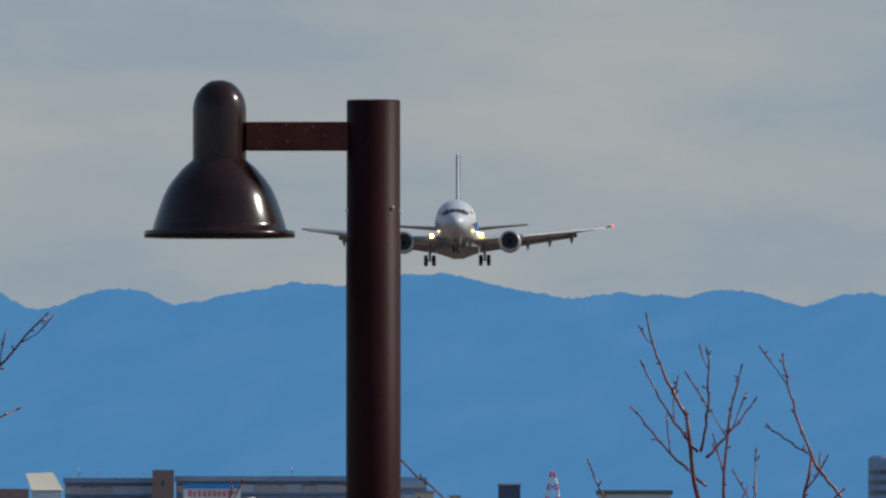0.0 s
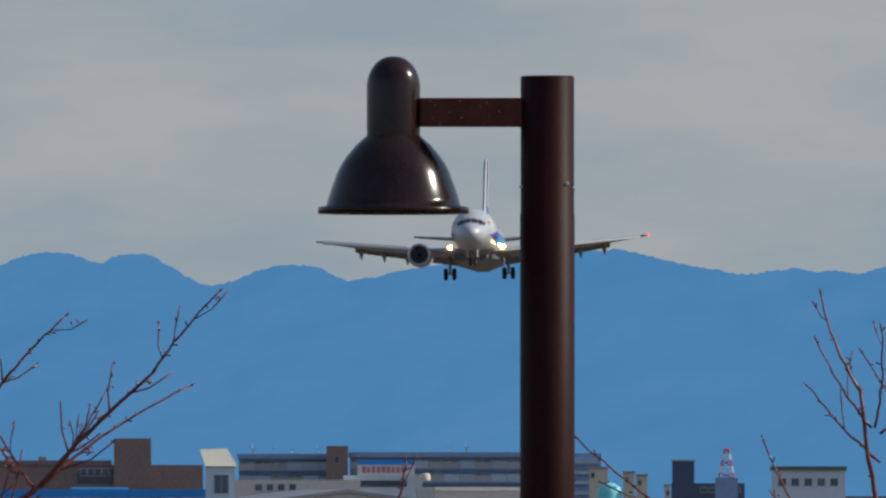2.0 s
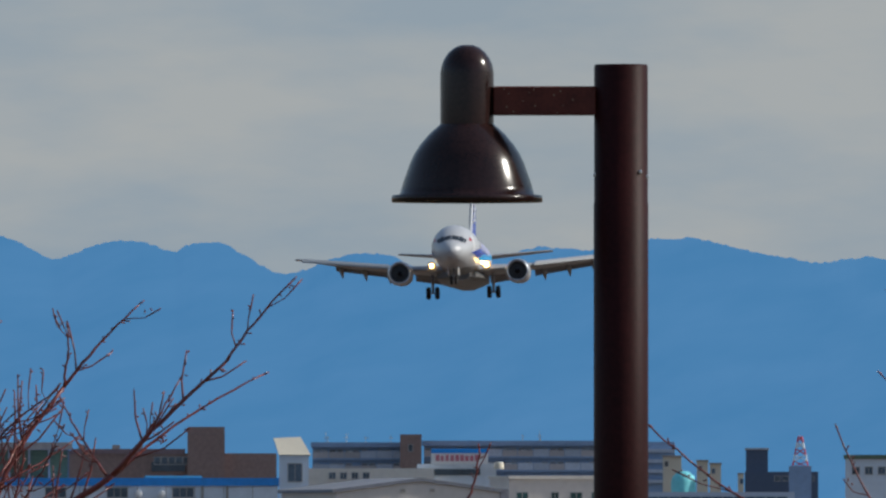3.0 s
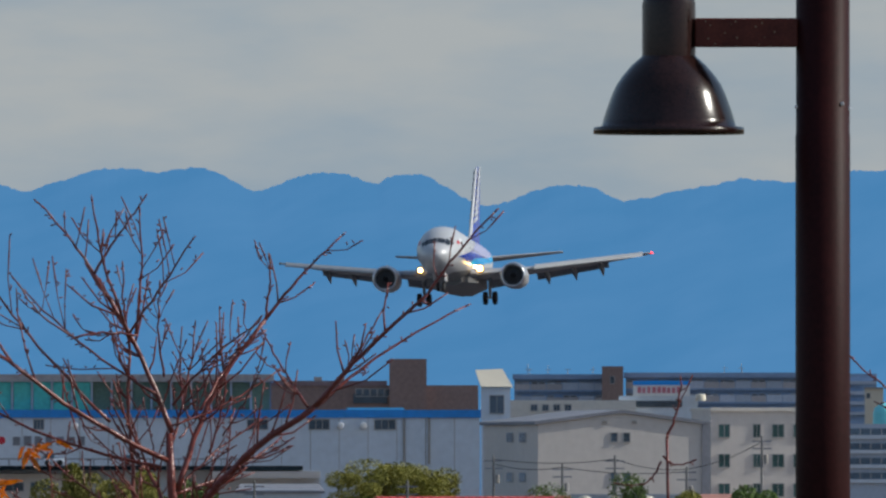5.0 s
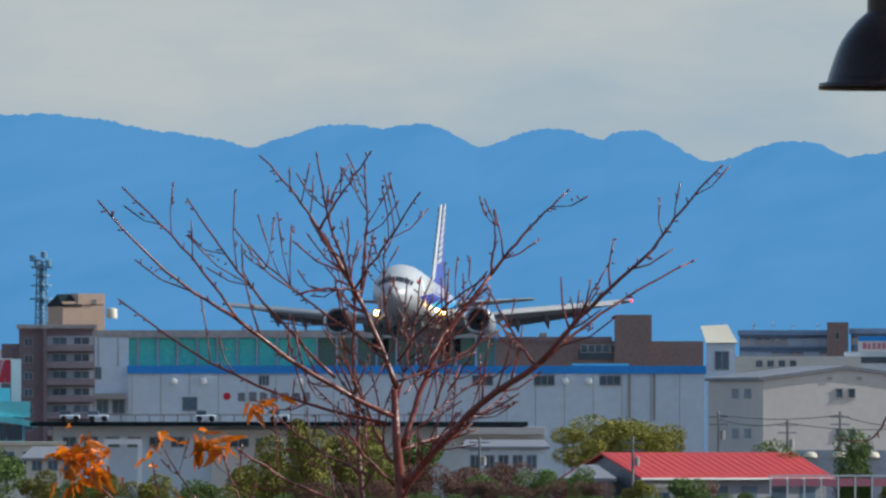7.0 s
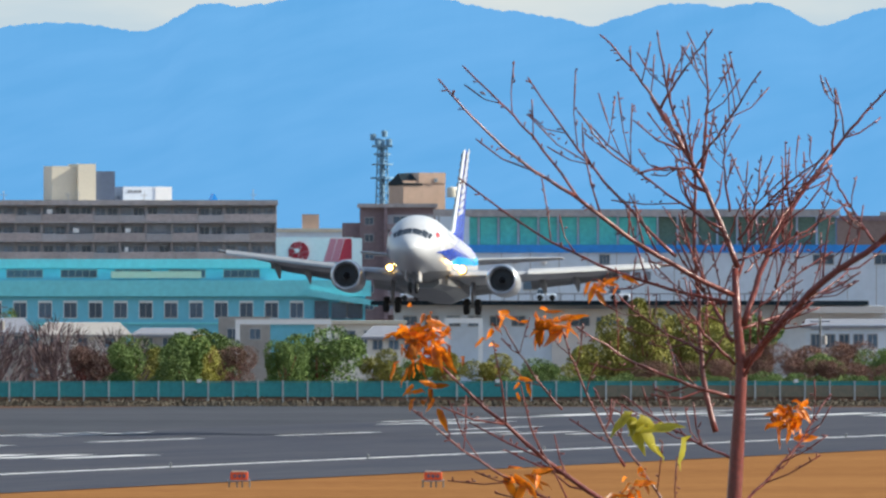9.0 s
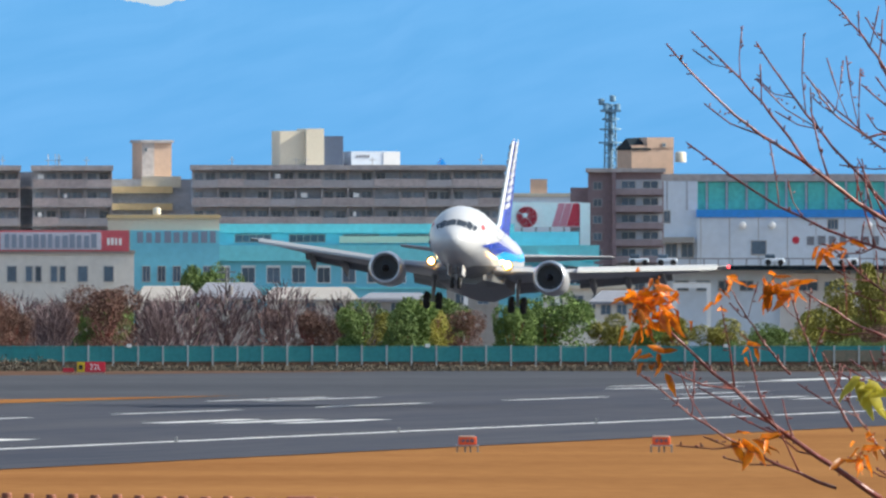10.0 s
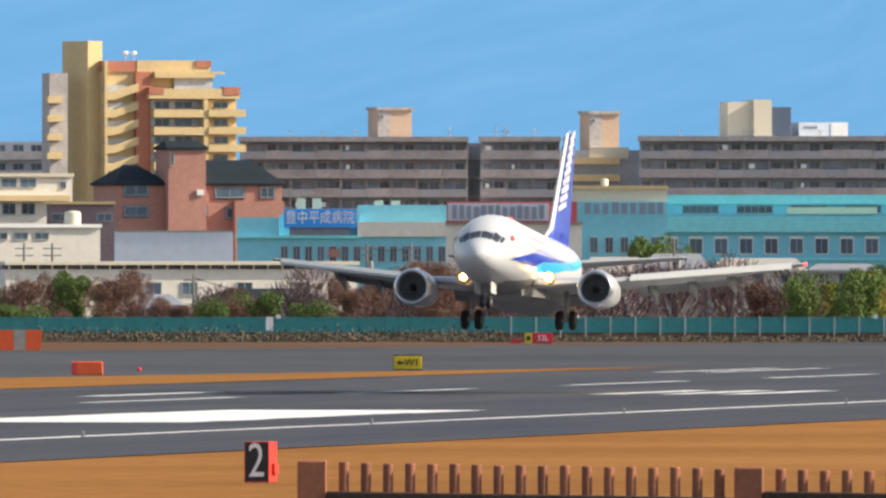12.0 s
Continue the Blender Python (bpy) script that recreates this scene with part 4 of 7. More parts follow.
        part("water_tank", lathe(bmesh.new(), [(r, z0), (r, z1 - r * 0.3), (r * 0.7, z1 - r * 0.08), (0.02, z1)], 16, centre=(x, r + 0.5, 0)), mat or M_TANK, self.e, "pale roof water tank", smooth=True)


def bars_text(h, b0, b1, v0, v1, n, y, mat, name="lettering", seed=1, parent=None):
    """Unreadable writing as plain upright bars."""
    rng = random.Random(seed)
    bm = bmesh.new()
    for i in range(n):
        a = b0 + (b1 - b0) * i / n
        w = (b1 - b0) / n
        box(bm, h.x(a + w * 0.14), h.x(a + w * rng.uniform(0.72, 0.9)), y - 0.05, y, h.z(v1), h.z(v0 + (v1 - v0) * rng.uniform(0, 0.15)))
    return part(name, bm, mat, parent or h.e, "illegible lettering")


def text_part(body, size, mat, parent, m, name="lettering", depth=0.02, squash=1.0):
    cu = bpy.data.curves.new(name, 'FONT')
    cu.body, cu.size, cu.extrude = body, size, depth
    cu.align_x, cu.align_y = 'CENTER', 'CENTER'
    ob = bpy.data.objects.new(name, cu)
    scene.collection.objects.link(ob)
    me = bpy.data.meshes.new_from_object(ob.evaluated_get(bpy.context.evaluated_depsgraph_get()))
    bpy.data.objects.remove(ob)
    me.materials.clear()
    me.materials.append(mat)
    t = new(name, me)
    t.parent = parent
    t.matrix_basis = m @ Matrix.Diagonal((squash, 1, 1, 1))
    return t


def apartment(b0, b1, v_top, storeys, d, label, step=33.5, bay=46, gaps=(), seed=0, wall=None, rail=None, back=None, turn=0.0, deep=1.6):
    """Long block of flats with open balconies: recessed wall, slabs, parapet panels, fins and glazed doors."""
    h = House("apartment_block", b0, b1, d, label, "apartment building", "blocks of flats", turn)
    wall, rail = wall or M_APT, rail or M_RAIL
    rng = random.Random(seed)
    h.box("wall", b0, b1, v_top + 6, None, deep, 13, back or M_APTD)
    h.box("roof", b0 - 3, b1 + 3, v_top, v_top + 9, -0.4, 13.4, wall, "flat roof edge")
    n = max(1, round((b1 - b0) / bay))
    for s in range(storeys):
        va = v_top + 7 + s * step
        vb = va + step
        h.box("floor_slab", b0, b1, vb - 3.2, vb, -0.15, deep + 0.1, wall)
        for i in range(n):
            a, b = b0 + (b1 - b0) * i / n, b0 + (b1 - b0) * (i + 1) / n
            if any(g0 <= (a + b) / 2 <= g1 for g0, g1 in gaps):
                continue
            open_rail = rng.random() < 0.35
            h.box("parapet", a + 0.6, b - 0.6, vb - (16 if not open_rail else 14), vb - 3, -0.12, 0.02, rail if not open_rail else M_RAILB)
            h.box("party_wall", b - 1.2, b + 1.2, va - 1, vb, 0.05, deep + 0.05, wall)
            w = (b - a)
            for q0, q1 in ((0.10, 0.42), (0.55, 0.88)):
                if rng.random() < 0.85:
                    h.window(a + w * q0, a + w * q1, va + 7, vb - 6, deep, bars=1, mat=M_FLATGL)
            if rng.random() < 0.18:
                h.box("laundry", a + w * 0.2, a + w * 0.2 + rng.uniform(5, 12), va + 9, va + 17, 0.1, 0.16, M_SIGNWH, "washing hung out on a balcony")
    for i in range(5):
        b = b0 + (b1 - b0) * rng.uniform(0.05, 0.95)
        zt = h.z(v_top)
        bm = tube(bmesh.new(), [Vector((h.x(b), 5, zt)), Vector((h.x(b), 5, zt + rng.uniform(0.8, 1.8)))], [0.06, 0.05], 6)
        box(bm, h.x(b) - 0.5, h.x(b) + 0.5, 4.95, 5.05, zt + 0.75, zt + 0.83)
        part("roof_aerial", bm, M_FRAME, h.e)
    return h


M_RAILB = material("balcony_glass_grey", (0.46, 0.44, 0.46), 0.5, vary=0.1, spread=0.12)


def tower_block():
    """Cream high-rise with a lift tower, zigzag stair and salmon corners."""
    d = 2950
    h = House("tower_block", -2913, -2560, d, "cream and salmon high-rise flats with a plain lift tower", "apartment building", turn=16)
    h.k /= math.cos(radians(16))
    # this wing's grey colour stands in for its shade
    h.box("rear_wing", -2898, -2866, 719, None, 2, 6, M_APT, "rear wing with shade put into its grey colour")
    for s in range(4):
        h.box("balcony", -2904, -2878, 760 + s * 33, 772 + s * 33, 1.2, 2.1, M_CREAM)
    # lift tower with two faces towards the viewer
    k = h.k
    bm = bmesh.new()
    xa, xm, xb = h.x(-2849), h.x(-2829), h.x(-2801)
    base = [(xa, 8.0), (xm, 2.4), (xb, 3.2), (xb, 10), (xa, 10)]
    lo, hi = [bm.verts.new((x, y, 0)) for x, y in base], [bm.verts.new((x, y, h.z(662))) for x, y in base]
    for i in range(5):
        bm.faces.new((lo[i], lo[(i + 1) % 5], hi[(i + 1) % 5], hi[i]))
    bm.faces.new(hi)
    part("lift_tower", bm, M_CREAM, h.e, "windowless cream lift tower")
    # added wall, placed to throw a shadow onto the lift tower
    part("stair_shadow_wall", boxed(h.x(-2805), h.x(-2800), 0.6, 3.3, 0, h.z(697)), M_CREAM, h.e, "cream wall added to throw shade on the lift tower")
    # core behind stair and flats
    h.box("core", -2806, -2613, 700, None, 2.2, 14, M_CREAM)
    h.box("salmon_corner", -2808, -2745, 697, 716, 1.9, 14.1, M_SALMON, "salmon tiled upper corner")
    h.box("penthouse", -2744, -2618, 696, 722, 1.8, 14.1, M_CREAM)
    h.box("salmon_corner", -2640, -2613, 696, 708, 1.6, 14.2, M_SALMON)
    for s in range(8):
        v = 752 + s * 31.5
        x0, x1, x2 = h.x(-2806), h.x(-2788), h.x(-2745)
        z0 = h.z(v + 14)
        bm = bmesh.new()
        for xa, xb, za, zb in ((x0, x1, 0.0, 0.0), (x1, x2, 0.0, 1.25)):
            q = [(xa, 0.7, z0 + za), (xb, 0.7, z0 + zb), (xb, 0.7, z0 + zb + 1.15), (xa, 0.7, z0 + za + 1.15)]
            f = [bm.verts.new(p) for p in q]
            r = [bm.verts.new((p[0], 2.2, p[2])) for p in q]
            bm.faces.new(f)
            for i in range(4):
                bm.faces.new((f[i], f[(i + 1) % 4], r[(i + 1) % 4], r[i]))
        part("stair_parapet", bm, M_CREAM, h.e, "sloping stair parapet")
        h.box("stair_void", -2806, -2748, v - 12, v + 4, 1.7, 2.19, M_APTD)
    h.box("salmon_pier", -2748, -2722, 716, None, 1.2, 2.25, M_SALMON)
    rows = ((-2728, -2571, 766, 787), (-2722, -2561, 790, 812), (-2722, -2561, 822, 843), (-2722, -2575, 855, 872), (-2700, -2560, 860, 885))
    h.box("flat_front", -2728, -2571, 748, None, 1.4, 13, M_SALMON)
    h.box("top_terrace", -2730, -2569, 746, 764, -0.4, 1.5, M_CREAM, "broad cream terrace parapet")
    h.box("salmon_corner", -2730, -2704, 744, 756, -0.5, 1.5, M_SALMON)
    h.box("salmon_corner", -2598, -2569, 743, 757, -0.5, 1.5, M_SALMON)
    h.box("upper_terrace", -2716, -2610, 716, 727, 0.6, 1.9, M_CREAM)
    h.box("canopy", -2622, -2592, 716, 720, 0.6, 5, M_CREAM)
    h.box("upper_recess", -2680, -2612, 727, 746, 1.2, 1.79, M_APTD)
    for s in range(6):
        v = 783 + s * 31
        h.box("balcony", -2722, -2632, v, v + 14, -0.7, 1.4, M_CREAM)
        h.box("recess", -2722, -2625, v - 17, v - 1, 1.0, 1.39, M_APTD)
        h.box("bay_wall", -2634, -2626, v - 18, v + 14, -0.7, 1.4, M_CREAM)
        h.box("balcony", -2626, -2560, v, v + 13, -0.9, 1.4, M_CREAM)
        h.box("bay_panel", -2626, -2572, v - 17, v, 0.6, 1.4, M_CREAM)
        h.window(-2612, -2588, v - 13, v - 3, 0.6)
        h.window(-2715, -2690, v - 14, v - 2, 1.0)
        h.window(-2680, -2650, v - 14, v - 2, 1.0)
    for b in (-2757, -2742):
        part("aerial_dish", lathe(bmesh.new(), [(0.03, 0), (0.05, 0.8), (0.42, 1.0), (0.4, 1.4), (0.02, 1.5)], 10, centre=(h.x(b), 4, h.z(697))), M_SIGNWH, h.e, "white roof dish")


def pink_house():
    d = 2600
    h = House("pink_clinic", -2788, -2490, d, "dusky pink building with dark hipped roof and square tower", "building", turn=13)
    h.box("wall", -2788, -2490, 912, None, 0, 14, M_PINK)
    h.box("porch_wall", -2580, -2490, 946, None, -1.5, 0, M_PINK)
    h.prism("roof", -2788, -2700, 914, 880, 0, 14, M_ROOFD, "dark hipped slate roof", hip=38)
    h.prism("roof", -2645, -2492, 914, 872, 0, 14, M_ROOFD, "dark hipped slate roof", hip=36)
    h.box("stair_tower", -2703, -2635, 850, None, -2.2, 5, M_PINK, "square stair tower")
    h.prism("tower_roof", -2703, -2635, 851, 838, -2.2, 5, M_ROOFD, "small dark roof", hip=8, over=0.3)
    h.window(-2698, -2694, 860, 882, -2.2, bars=0)
    for a, b, v in ((-2775, -2735, 918), (-2775, -2735, 955), (-2610, -2560, 922), (-2528, -2505, 922), (-2655, -2628, 955), (-2590, -2570, 958)):
        # dark glass-coloured panel stands in for the shaded recess
        h.box("loggia", a - 3, b + 3, v - 2, v + 20, -0.12, -0.02, M_PANE)
        h.window(a, b, v, v + 16, -0.12)
    h.box("meter_box", -2652, -2640, 925, 935, -2.5, -2.2, M_SIGNWH, "white wall box")
    h.tank(-2701, 947, 972, 10)


def small_left_houses():
    h = House("cream_house", -3040, -2862, 2500, "cream low-rise house with flat roofs", "house", turn=13)
    h.box("wall", -3040, -2862, 898, None, 0, 10, M_OFFWH)
    h.box("parapet", -3042, -2860, 896, 902, -0.4, 10.3, M_TANK)
    h.box("balcony", -3040, -2870, 935, 945, -1.2, 0, M_CREAM)
    h.row(-3030, -2925, 3, 906, 920, 26)
    h.window(-2884, -2875, 912, 922)
    h.row(-3030, -2925, 3, 950, 968, 22)
    g = House("brown_house", -2910, -2790, 2480, "ochre brown low house beside a white roof", "house")
    g.box("wall", -2910, -2790, 950, None, 0, 9, M_BRICK)
    g.box("roof", -2912, -2788, 946, 951, -0.5, 9.5, M_CREAM)
    g.window(-2820, -2795, 968, 980)
    g.window(-2900, -2870, 968, 980)
    w = House("white_shed", -3060, -2812, 2400, "long white low building with a water tank", "building", turn=13)
    w.box("wall", -3060, -2812, 990, None, 0, 9, M_OFFWH)
    w.box("roof", -3062, -2810, 986, 992, -0.4, 9.4, M_SIGNWH)
    w.row(-3050, -2900, 4, 1002, 1012, 24)
    w.tank(-2857, 962, 987, 15)
    f = House("garden_wall", -2790, -2580, 2350, "long grey garden wall", "wall")
    f.box("wall", -2790, -2580, 1000, None, 0, 0.5, M_SIDING)
    f.box("coping", -2790, -2580, 997, 1000, -0.1, 0.6, M_CONC)


def hospital():
    """Turquoise building with a readable blue sign."""
    d = 2300
    h = House("hospital", -2573, -2190, d, "turquoise hospital with flat roofs and a blue roof sign", "hospital")
    h.box("wall", -2573, -2190, 1006, None, 0, 12, M_TEAL)
    h.box("upper_floor", -2573, -2498, 974, 1007, 0.4, 12, M_TEAL)
    h.box("upper_floor", -2498, -2355, 968, 1007, 1.5, 12, M_TEAL)
    h.box("white_band", -2360, -2200, 982, 1008, -0.4, 11, M_OFFWH, "pale canopy wall")
    h.box("roof_block", -2360, -2190, 952, 985, 3, 12, M_TEAL)
    h.box("roof_edge", -2576, -2355, 1006, 1011, -0.5, 0.1, M_TEALR)
    h.row(-2500, -2200, 14, 1026, 1052, 11)
    h.box("entrance_panel", -2412, -2392, 1030, 1044, -0.2, -0.02, M_PINK)
    s = h.box("roof_sign", -2490, -2363, 959, 992, -0.6, -0.2, M_SIGNBL, "blue roof sign with white characters")
    part("sign_stand", boxed(h.x(-2480), h.x(-2373), -0.2, 0.4, h.z(1007), h.z(990)), M_GREYROOF, h.e)
    text_part("豊中平成病院", 25 * h.k, M_SIGNWH, s, Matrix.Translation((h.x(-2426.5), -0.63, h.z(975.5))) @ pose(0, 0, 0, 90, 0, 0), squash=0.82)
    for b in (-2468, -2440, -2330, -2300):
        h.box("roof_unit", b, b + 16, 940 if b < -2400 else 944, 970, 6, 8, M_TANK, "rooftop plant box")


def signed_building():
    d = 2200
    h = House("white_office", -2203, -1963, d, "off-white two-storey office under a red-framed roof sign", "building")
    h.box("wall", -2203, -1963, 985, None, 0, 10, M_OFFWH)
    h.box("roof_edge", -2205, -1961, 981, 987, -0.3, 10.2, M_CONC)
    for b0, b1 in ((-2187, -2172), (-2154, -2144), (-2137, -2128), (-2110, -2100), (-2094, -2085), (-2062, -2046), (-2016, -2000)):
        h.window(b0, b1, 1010, 1036, bars=0)
    s = h.box("roof_sign", -2202, -1972, 946, 983, -0.4, 0.1, M_SIGNDUSK, "pale roof sign in a dusky red frame")
    part("sign_face", boxed(h.x(-2199.5), h.x(-2021), -0.5, -0.4, h.z(980), h.z(949)), M_SIGNPALE, s, "pale grey sign face")
    bars_text(h, -2194, -2028, 952, 977, 13, -0.52, M_SIGNGREY, parent=s, seed=4)
    bars_text(h, -2012, -1984, 958, 972, 4, -0.43, M_SIGNWH, parent=s, seed=6)
    y = House("yellow_annexe", -2010, -1812, 2260, "pale yellow flat-roofed annexe with blue sign letters", "building")
    y.box("wall", -2010, -1812, 921, None, 0, 8, M_TANK)
    y.box("roof_edge", -2012, -1810, 918, 924, -0.3, 8.2, M_CREAM)
    y.box("teal_front", -1970, -1812, 946, None, -0.5, 0.1, M_TEAL, "turquoise lower front")
    bars_text(y, -1960, -1815, 947, 968, 9, -0.5, M_SIGNGREY, seed=9)
    y.row(-1955, -1820, 5, 1010, 1036, 12, -0.5)
    y.tank(-1923, 905, 920, 7)


def teal_hall():
    d = 2350
    h = House("turquoise_hall", -1963, -1138, d, "long turquoise hall with stepped metal roofs and hooded windows", "building")
    h.box("wall", -1963, -1150, 1000, None, 0, 18, M_TEAL)
    h.box("eave_roof", -1966, -1140, 972, 1000, -0.8, 10, M_TEALR, "bright turquoise eave roof")
    h.box("clerestory", -1900, -1175, 948, 974, 3, 16, M_TEAL)
    h.box("top_roof", -1905, -1290, 934, 950, 2.2, 17, M_TEALR, "bright turquoise upper roof")
    for i in range(6):
        a = -1880 + i * 96
        h.window(a, a + 62, 954, 966, 3, bars=4)
    h.box("louvre_band", -1600, -1440, 956, 968, 2.7, 3.0, M_TANK, "pale louvre band")
    # windows in regular bays with white hoods
    for i in range(18):
        b = -1950 + i * 44.5
        if -1960 < b < -1160:
            h.window(b, b + 22, 1012, 1038, 0, hood=True)
    h.box("string_course", -1963, -1150, 1046, 1050, -0.25, 0, M_TEALR)
    bm = bmesh.new()
    x0, x1 = h.x(-1250), h.x(-1128)
    z0, z1, z2 = h.z(1018), h.z(1000), h.z(984)
    q = [(x0, -1.2, z1), (x1, -1.2, z0), (x1, 9, z0), (x0, 9, z1), (x0, -1.2, z1 + 0.9), (x1, -1.2, z0 + 0.6), (x1, 9, z0 + 0.6), (x0, 9, z1 + 0.9)]
    p = [bm.verts.new(c) for c in q]
    for f in ((0, 1, 5, 4), (1, 2, 6, 5), (2, 3, 7, 6), (3, 0, 4, 7), (4, 5, 6, 7), (0, 3, 2, 1)):
        bm.faces.new([p[i] for i in f])
    part("end_roof", bm, M_TEALR, h.e, "sloping end roof")
    for i in range(3):
        h.box("glazing", -1240 + i * 30, -1215 + i * 30, 1008 + i * 3, 1040, -0.3, -0.02, M_PANE)


def billboard():
    h = House("billboard", -1308, -1156, 2372, "white roof billboard with a red round mark and rose stripes", "billboard")
    s = h.box("face", -1308, -1172, 896, 940, -0.2, 0.3, M_SIGNWH, "white board")
    h.box("end_fin", -1174, -1156, 897, None, -0.6, 0.6, M_SIGNWH, "white end fin")
    part("round_mark", lathe(bmesh.new(), [(18.5 * h.k, -0.3), (18.5 * h.k, -0.2), (0.02, -0.2)], 28, axis='Y', centre=(h.x(-1268), 0, h.z(922))), M_SIGNRED, s)
    part("mark_centre", lathe(bmesh.new(), [(0.02, -0.33), (4.5 * h.k, -0.33), (4.5 * h.k, -0.3)], 20, axis='Y', centre=(h.x(-1271), 0, h.z(919))), M_SIGNWH, s)
    for i, m in enumerate((M_SIGNPINK, M_SIGNPINK, M_SIGNRED, M_SIGNRED)):
        bm = bmesh.new()
        a = -1224 + i * 13
        q = [(h.x(a), h.z(939)), (h.x(a + 12.5), h.z(939)), (h.x(min(a + 24, -1174.5)), h.z(898)), (h.x(min(a + 12, -1176)), h.z(898))]
        f = [bm.verts.new((x, -0.24, z)) for x, z in q]
        r = [bm.verts.new((x, -0.2, z)) for x, z in q]
        bm.faces.new(f)
        for j in range(4):
            bm.faces.new((f[j], f[(j + 1) % 4], r[(j + 1) % 4], r[j]))
        part("stripe", bm, m, s)
    for i in range(6):
        b = -1302 + i * 25
        h.box("strut", b - 1.5, b + 1.5, 938, None, 0.0, 0.3, M_GREYROOF)
    h.box("lattice", -1306, -1176, 958, 962, 0.1, 0.3, M_PINK)


def brick_flats():
    d = 2500
    h = House("brick_flats", -1191, -1026, d, "brown brick block of flats with dark balconies", "apartment building")
    h.box("wall", -1160, -1026, 842, None, 0, 12, M_BRICK)
    h.box("side_wing", -1191, -1158, 870, None, 1.5, 12, M_BRICK)
    h.box("roof", -1164, -1022, 836, 843, -0.8, 12.5, M_APT)
    for s in range(6):
        v = 856 + s * 30
        h.box("recess", -1110, -1028, v, v + 16, -0.1, -0.01, M_APTD)
        h.window(-1100, -1076, v + 3, v + 15, -0.1)
        h.window(-1062, -1036, v + 3, v + 15, -0.1)
        h.box("balcony", -1112, -1027, v + 16, v + 27, -1.3, 0, M_BRICKL)
        h.window(-1150, -1136, v + 5, v + 17, 0)
    h.box("pier", -1117, -1110, 843, None, -1.3, 0, M_BRICK)
    r = House("roof_house", -1073, -990, 2520, "pink rooftop lift house with a sloped dark roof", "building", turn=15)
    r.box("wall", -1073, -996, 795, None, 3, 10, M_PINKL)
    r.prism("roof", -1073, -1040, 800, 782, 3, 10, M_ROOFD, "dark lean-to roof", hip=5, over=0.1)
    r.box("parapet", -1045, -996, 781, 800, 2.9, 10, M_PINKL)
    r.window(-1016, -1012, 792, 797, 2.9, bars=0)
    r.tank(-990, 806, 825, 10)
    # lattice radio mast
    m = House("radio_mast", -1142, -1098, 2560, "grey-blue lattice radio mast with dishes", "mast")
    zt, z0 = m.z(722), 0.0
    for sx, sy in ((-1, -1), (1, -1), (1, 1), (-1, 1)):
        bm = tube(bmesh.new(), [Vector((m.x(-1120) + sx * 1.35, 3 + sy * 1.35, z0)), Vector((m.x(-1120) + sx * 0.55, 3 + sy * 0.55, zt))], [0.13, 0.10], 6)
        part("leg", bm, M_HAZESTEEL, m.e)
    for i in range(15):
        za, zb = m.z(722) - i * 1.0, m.z(722) - (i + 1) * 1.0
        w0, w1 = 0.55 + 0.04 * i, 0.55 + 0.04 * (i + 1)
        for sy in (-1, 1):
            bm = bmesh.new()
            tube(bm, [Vector((m.x(-1120) - w0, 3 + sy * w0, za)), Vector((m.x(-1120) + w1, 3 + sy * w1, zb))], [0.1, 0.1], 5)
            tube(bm, [Vector((m.x(-1120) + w0, 3 + sy * w0, za)), Vector((m.x(-1120) - w1, 3 + sy * w1, zb))], [0.06, 0.06], 5)
            part("brace", bm, M_HAZESTEEL, m.e)
    part("core_pole", lathe(bmesh.new(), [(0.42, 0), (0.34, zt)], 10, centre=(m.x(-1120), 3, 0), close=True), M_HAZESTEEL, m.e, "cable duct")
    for v, w in ((750, 15), (768, 19), (792, 21)):
        part("platform", lathe(bmesh.new(), [(w * m.k, m.z(v)), (w * m.k, m.z(v - 3)), (0.4, m.z(v - 3)), (0.4, m.z(v))], 14, centre=(m.x(-1120), 3, 0)), M_HAZESTEEL, m.e, "round service platform")
    for b, v in ((-1136, 718), (-1116, 712), (-1108, 727), (-1128, 726)):
        part("antenna", lathe(bmesh.new(), [(0.02, -0.45), (0.36, -0.4), (0.4, 0.35), (0.02, 0.45)], 12, centre=(m.x(b), 2.5, m.z(v))), M_HAZESTEEL, m.e, "grey-blue antenna drum")
    part("cap_platform", boxed(m.x(-1138), m.x(-1102), 1.5, 4.5, m.z(736), m.z(732)), M_HAZESTEEL, m.e)


M_PINKL = material("peach_render", (0.60, 0.42, 0.32), 0.85, vary=0.08, scale=0.1, fine=1.5)


